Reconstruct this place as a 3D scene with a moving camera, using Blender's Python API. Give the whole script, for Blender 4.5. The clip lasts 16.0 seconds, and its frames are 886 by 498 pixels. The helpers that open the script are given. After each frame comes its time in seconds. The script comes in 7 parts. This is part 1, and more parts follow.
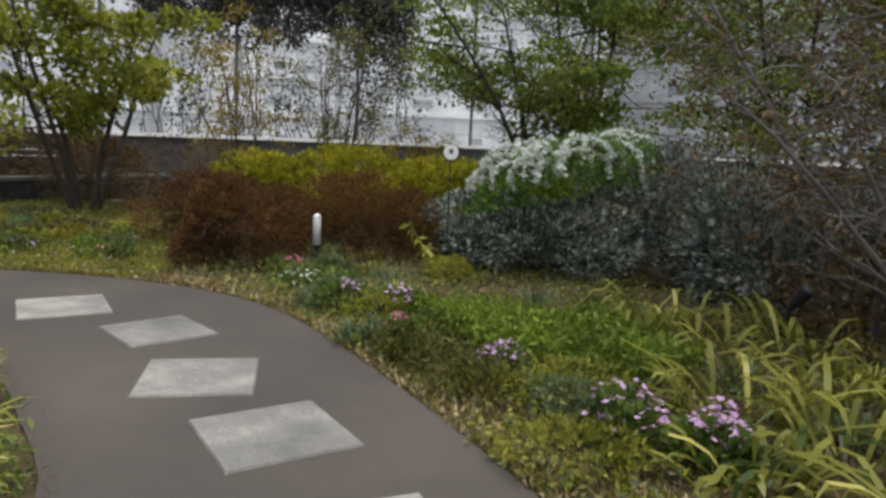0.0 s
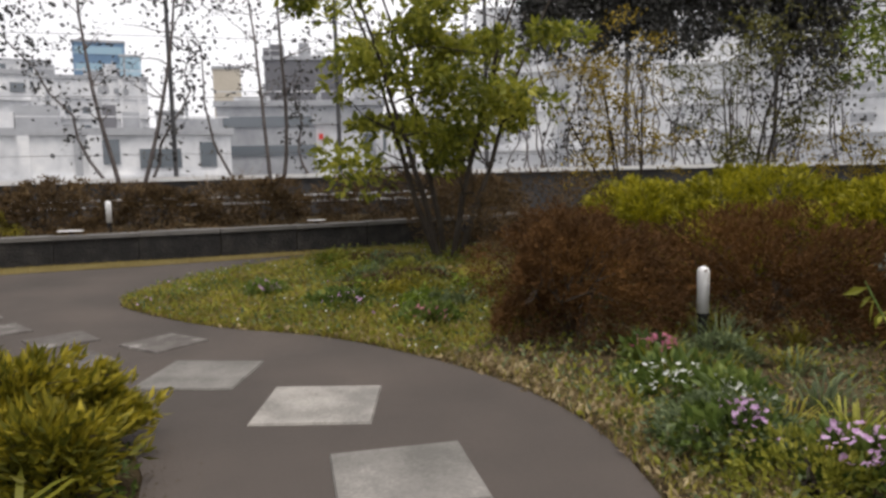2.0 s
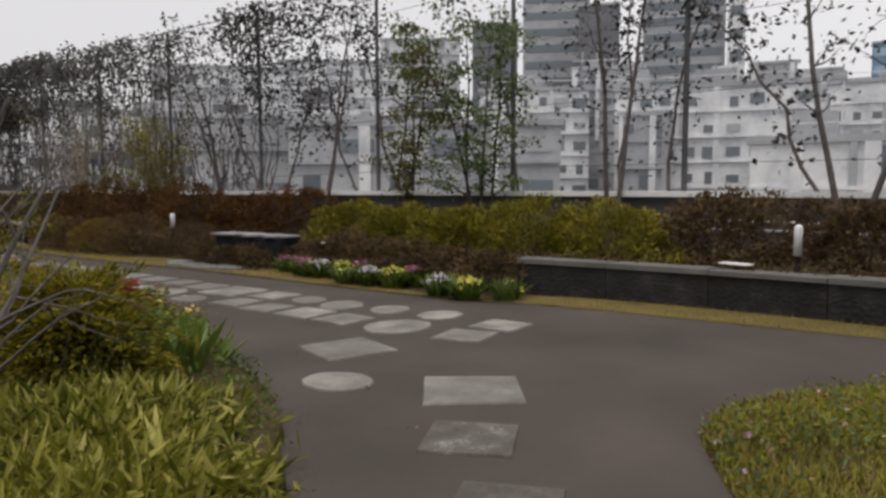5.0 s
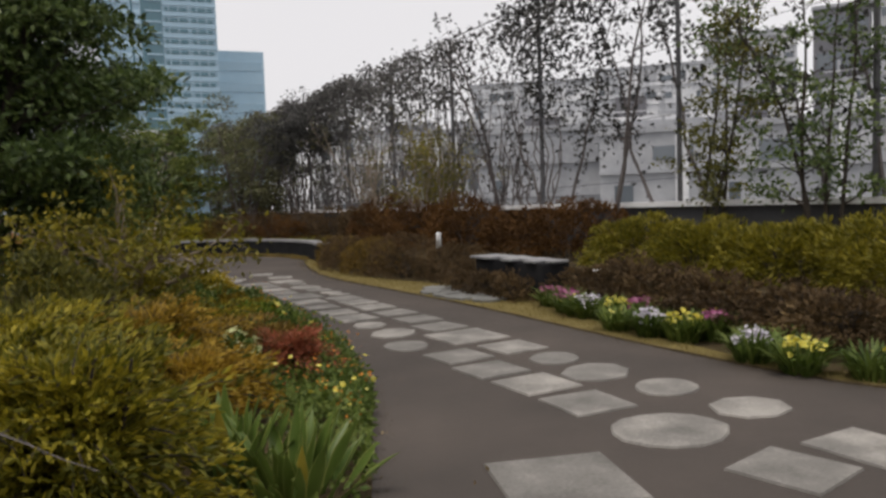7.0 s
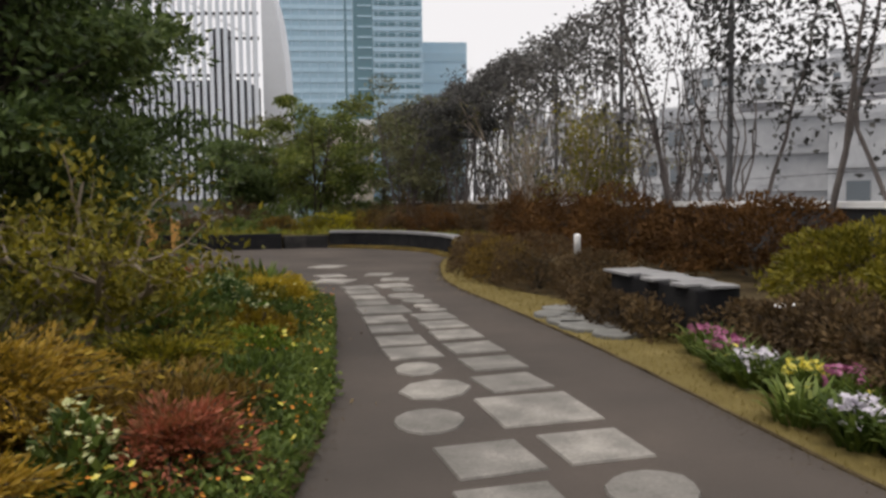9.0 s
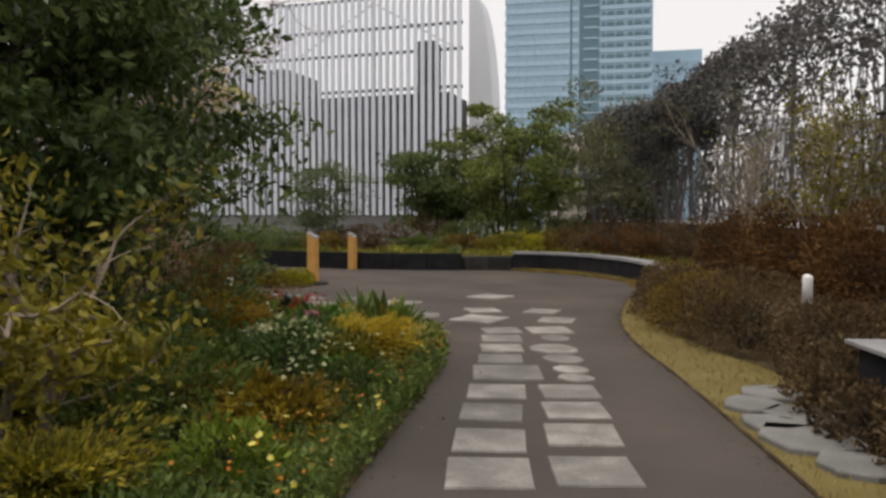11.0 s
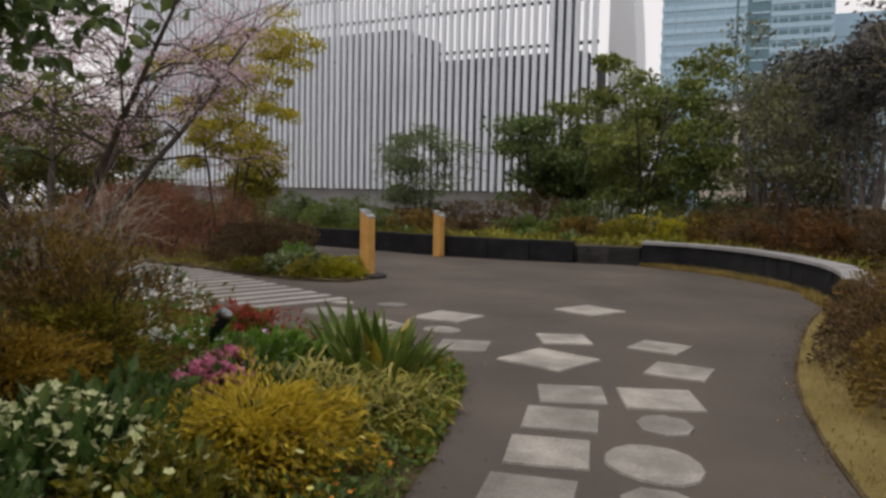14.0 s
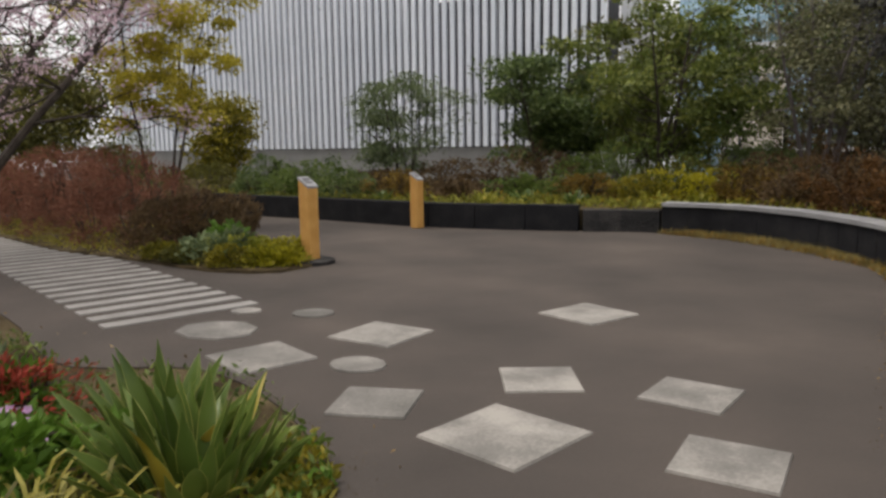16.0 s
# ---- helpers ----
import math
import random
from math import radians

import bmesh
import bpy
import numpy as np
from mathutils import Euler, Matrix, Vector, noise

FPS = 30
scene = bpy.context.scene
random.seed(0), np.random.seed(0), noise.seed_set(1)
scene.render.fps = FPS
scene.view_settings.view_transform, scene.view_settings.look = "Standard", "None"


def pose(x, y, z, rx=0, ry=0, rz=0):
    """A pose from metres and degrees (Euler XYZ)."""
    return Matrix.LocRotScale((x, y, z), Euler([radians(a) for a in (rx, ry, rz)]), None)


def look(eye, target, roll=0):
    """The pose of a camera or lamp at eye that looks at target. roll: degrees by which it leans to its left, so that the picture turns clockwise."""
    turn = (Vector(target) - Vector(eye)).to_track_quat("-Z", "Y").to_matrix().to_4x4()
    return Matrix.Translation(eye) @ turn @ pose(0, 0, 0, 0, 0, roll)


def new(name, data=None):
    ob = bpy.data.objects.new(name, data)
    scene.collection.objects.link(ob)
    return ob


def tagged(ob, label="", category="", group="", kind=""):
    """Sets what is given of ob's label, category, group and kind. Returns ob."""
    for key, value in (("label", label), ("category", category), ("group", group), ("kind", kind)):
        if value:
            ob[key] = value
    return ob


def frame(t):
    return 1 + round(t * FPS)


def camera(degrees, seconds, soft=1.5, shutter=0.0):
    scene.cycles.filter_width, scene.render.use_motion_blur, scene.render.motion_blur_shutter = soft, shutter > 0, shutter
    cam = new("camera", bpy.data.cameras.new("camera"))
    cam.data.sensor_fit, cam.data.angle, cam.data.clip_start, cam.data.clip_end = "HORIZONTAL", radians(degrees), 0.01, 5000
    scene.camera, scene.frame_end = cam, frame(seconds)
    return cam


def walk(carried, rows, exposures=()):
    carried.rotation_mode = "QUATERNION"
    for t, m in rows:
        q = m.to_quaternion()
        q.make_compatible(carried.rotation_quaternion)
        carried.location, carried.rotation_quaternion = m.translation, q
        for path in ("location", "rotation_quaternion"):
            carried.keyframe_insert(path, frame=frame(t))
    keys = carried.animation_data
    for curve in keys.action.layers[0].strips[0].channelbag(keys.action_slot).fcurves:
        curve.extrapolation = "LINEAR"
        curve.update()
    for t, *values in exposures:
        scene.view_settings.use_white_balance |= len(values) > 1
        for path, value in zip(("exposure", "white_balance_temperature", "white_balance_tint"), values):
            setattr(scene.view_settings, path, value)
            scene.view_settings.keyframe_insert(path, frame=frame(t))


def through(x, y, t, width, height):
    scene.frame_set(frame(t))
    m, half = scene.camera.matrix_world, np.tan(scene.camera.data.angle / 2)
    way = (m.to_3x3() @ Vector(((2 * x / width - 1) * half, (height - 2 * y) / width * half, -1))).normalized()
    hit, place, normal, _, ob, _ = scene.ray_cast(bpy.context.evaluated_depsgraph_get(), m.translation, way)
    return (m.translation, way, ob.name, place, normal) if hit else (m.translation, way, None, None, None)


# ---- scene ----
cam = camera(62.0, 16.0, soft=2.9)
EXPOSURES = [(0.0, 0.36, 6150, 8), (1.0, 0.33, 6250, 12), (2.0, 0.2, 6460, 13), (3.5, -0.11, 6510, 12), (4.0, -0.26, 6510, 12), (4.5, -0.2, 6510, 12), (5.0, -0.22, 6510, 12), (8.0, -0.02, 6540, 13), (10.0, 0.085, 6660, 12), (12.5, -0.025, 6710, 14), (13.5, -0.045, 6660, 13), (14.5, 0.035, 6660, 14), (16.0, 0.175, 6610, 12)]
PATH = [
    (0, (0.99, 1.169, 1.541), (-0.468, 2.504, 1.238), 2.6),
    (0.5, (0.528, 1.717, 1.484), (-1.125, 2.81, 1.213), -0.4),
    (1, (0.004, 2.106, 1.501), (-1.766, 2.992, 1.213), -1.1),
    (1.5, (-0.543, 2.491, 1.464), (-2.441, 3.105, 1.324), -1.6),
    (2, (-1.163, 2.791, 1.405), (-3.113, 3.173, 1.179), -1.3),
    (2.5, (-1.775, 3.078, 1.407), (-3.749, 3.322, 1.2), 1.6),
    (3, (-2.494, 3.249, 1.399), (-4.479, 3.149, 1.168), -1.1),
    (3.5, (-3.235, 3.282, 1.399), (-5.165, 2.797, 1.209), -0.6),
    (4, (-4.004, 3.191, 1.371), (-5.776, 2.276, 1.232), 0.2),
    (4.5, (-4.666, 3.078, 1.454), (-6.346, 2.003, 1.306), 0.6),
    (5, (-5.341, 2.793, 1.423), (-6.754, 1.388, 1.249), -0.3),
    (5.2, (-5.58, 2.655, 1.425), (-6.94, 1.204, 1.211), -1.2),
    (7.3, (-7.818, 0.62, 1.409), (-8.403, -1.287, 1.268), -1.0),
    (7.5, (-8.097, 0.42, 1.424), (-8.614, -1.501, 1.218), -0.4),
    (8, (-8.451, -0.21, 1.451), (-8.857, -2.161, 1.285), -1.5),
    (8.5, (-8.92, -0.822, 1.406), (-9.197, -2.796, 1.246), -0.9),
    (9, (-9.28, -1.429, 1.397), (-9.457, -3.416, 1.26), -0.7),
    (9.5, (-9.579, -2.065, 1.408), (-9.587, -4.062, 1.296), -1.2),
    (10, (-9.886, -2.706, 1.408), (-9.726, -4.699, 1.4), -1.6),
    (10.2, (-9.947, -2.954, 1.434), (-9.692, -4.937, 1.381), -1.1),
    (12.3, (-10.429, -5.84, 1.447), (-9.722, -7.708, 1.338), 2.8),
    (12.5, (-10.419, -6.144, 1.394), (-9.622, -7.976, 1.303), 3.5),
    (13, (-10.33, -6.826, 1.394), (-9.559, -8.668, 1.282), 1.7),
    (13.5, (-10.202, -7.437, 1.395), (-9.338, -9.239, 1.3), 1.8),
    (14, (-10.147, -7.991, 1.412), (-9.346, -9.817, 1.256), 1.2),
    (14.5, (-10.116, -8.622, 1.447), (-9.285, -10.436, 1.311), -0.1),
    (15, (-10.025, -9.275, 1.437), (-9.221, -11.097, 1.253), 1.3),
    (15.5, (-9.914, -9.969, 1.423), (-9.14, -11.8, 1.2), 1.0),
    (16, (-9.756, -10.654, 1.447), (-8.912, -12.446, 1.173), -0.8),
]
walk(cam, [(t, look(eye, target, roll)) for t, eye, target, roll in PATH], EXPOSURES)

# ---- world and light: a bright overcast sky ----
world = bpy.data.worlds.new("overcast_sky")
scene.world = world
world.use_nodes = True
wn, wl = world.node_tree.nodes, world.node_tree.links
sky = wn.new("ShaderNodeTexSky")
sky.sky_type, sky.sun_disc = "NISHITA", False
sky.sun_elevation, sky.sun_rotation = radians(48), radians(-60)
sky.dust_density, sky.air_density = 4.0, 1.0
pale = wn.new("ShaderNodeHueSaturation")
pale.inputs["Saturation"].default_value = 0.12
cloud = wn.new("ShaderNodeMix")
cloud.data_type = "RGBA"
cloud.inputs[0].default_value = 0.72
cloud.inputs[7].default_value = (7.7, 7.65, 7.7, 1)
wl.new(sky.outputs["Color"], pale.inputs["Color"])
wl.new(pale.outputs["Color"], cloud.inputs[6])
wl.new(cloud.outputs[2], wn["Background"].inputs["Color"])
wn["Background"].inputs["Strength"].default_value = 0.133

sun_data = bpy.data.lights.new("sun", "SUN")
sun_data.energy, sun_data.angle, sun_data.color = 1.85, radians(25), (1.0, 0.93, 0.83)
sun = new("sun", sun_data)
sun.matrix_world = look((0, 0, 30), (-0.45 * 20, -0.2 * 20, 30 - 26))

RNG = np.random.default_rng(7)


# ---- materials ----
def node_mat(name):
    m = bpy.data.materials.new(name)
    m.use_nodes = True
    return m, m.node_tree.nodes, m.node_tree.links, m.node_tree.nodes["Principled BSDF"]


def ramp(nodes, cols):
    r = nodes.new("ShaderNodeValToRGB")
    while len(r.color_ramp.elements) < len(cols):
        r.color_ramp.elements.new(0.5)
    for k, (e, c) in enumerate(zip(r.color_ramp.elements, cols)):
        e.position, e.color = k / max(1, len(cols) - 1), (*c, 1)
    return r


def surface(name, cols, rough=0.8, coarse=1.2, fine=40.0, bump=0.3, metal=0.0, spread=1.0, dist=0.01, per_piece=0.0, spec=0.25):
    """A worn solid surface: two scales of noise through a colour ramp, and fine relief."""
    m, n, l, b = node_mat(name)
    co = n.new("ShaderNodeTexCoord")
    big, small = n.new("ShaderNodeTexNoise"), n.new("ShaderNodeTexNoise")
    big.inputs["Scale"].default_value, big.inputs["Detail"].default_value = coarse, 6
    small.inputs["Scale"].default_value, small.inputs["Detail"].default_value = fine, 4
    geo = n.new("ShaderNodeNewGeometry")
    for t in (big, small):
        l.new(geo.outputs["Position"], t.inputs["Vector"])
    mix = n.new("ShaderNodeMath")
    mix.operation = "MULTIPLY_ADD"
    mix.inputs[1].default_value = 0.45 * spread
    l.new(small.outputs["Fac"], mix.inputs[0])
    half = n.new("ShaderNodeMath")
    half.operation = "MULTIPLY_ADD"
    half.inputs[1].default_value, half.inputs[2].default_value = 1.1 * spread, 0.5 - 0.775 * spread
    l.new(big.outputs["Fac"], half.inputs[0])
    last = half.outputs[0]
    if per_piece:
        info = n.new("ShaderNodeObjectInfo")
        add = n.new("ShaderNodeMath")
        add.operation = "MULTIPLY_ADD"
        add.inputs[1].default_value = per_piece
        l.new(info.outputs["Random"], add.inputs[0])
        shift = n.new("ShaderNodeMath")
        shift.operation = "SUBTRACT"
        shift.inputs[1].default_value = per_piece / 2
        l.new(last, add.inputs[2])
        l.new(add.outputs[0], shift.inputs[0])
        last = shift.outputs[0]
    l.new(last, mix.inputs[2])
    r = ramp(n, cols)
    l.new(mix.outputs[0], r.inputs["Fac"])
    l.new(r.outputs["Color"], b.inputs["Base Color"])
    b.inputs["Roughness"].default_value, b.inputs["Metallic"].default_value = rough, metal
    b.inputs["Specular IOR Level"].default_value = spec
    if bump:
        bp = n.new("ShaderNodeBump")
        bp.inputs["Strength"].default_value, bp.inputs["Distance"].default_value = bump, dist
        l.new(small.outputs["Fac"], bp.inputs["Height"])
        l.new(bp.outputs["Normal"], b.inputs["Normal"])
    return m


def leafy(name, cols, rough=0.55, through=0.3, patch=0.5):
    """Leaves: each one its own tone, stretched to suggest lit and shaded leaves, with drifts of tone through the plant
    and some light shining through.
    """
    m, n, l, b = node_mat(name)
    geo = n.new("ShaderNodeNewGeometry")
    noise_t = n.new("ShaderNodeTexNoise")
    noise_t.inputs["Scale"].default_value = 1.7
    l.new(geo.outputs["Position"], noise_t.inputs["Vector"])
    mul = n.new("ShaderNodeMath")
    mul.operation = "MULTIPLY_ADD"
    mul.inputs[1].default_value = 1.0 - patch
    sc = n.new("ShaderNodeMath")
    sc.operation = "MULTIPLY_ADD"
    sc.inputs[1].default_value, sc.inputs[2].default_value = patch * 1.8, -patch * 0.4
    l.new(noise_t.outputs["Fac"], sc.inputs[0])
    l.new(geo.outputs["Random Per Island"], mul.inputs[0])
    l.new(sc.outputs[0], mul.inputs[2])
    # pale end raised most: highlights on lit leaves are put into the colour
    if max(cols[-1]) < 0.5:
        cols = [tuple(v * (0.95 + 0.45 * k / (len(cols) - 1)) for v in c) for k, c in enumerate(cols)]
    r = ramp(n, cols)
    l.new(mul.outputs[0], r.inputs["Fac"])
    l.new(r.outputs["Color"], b.inputs["Base Color"])
    b.inputs["Roughness"].default_value = rough
    b.inputs["Specular IOR Level"].default_value = 0.3
    tr = n.new("ShaderNodeBsdfTranslucent")
    l.new(r.outputs["Color"], tr.inputs["Color"])
    mixs = n.new("ShaderNodeMixShader")
    mixs.inputs[0].default_value = through
    l.new(b.outputs[0], mixs.inputs[1])
    l.new(tr.outputs[0], mixs.inputs[2])
    l.new(mixs.outputs[0], n["Material Output"].inputs["Surface"])
    return m


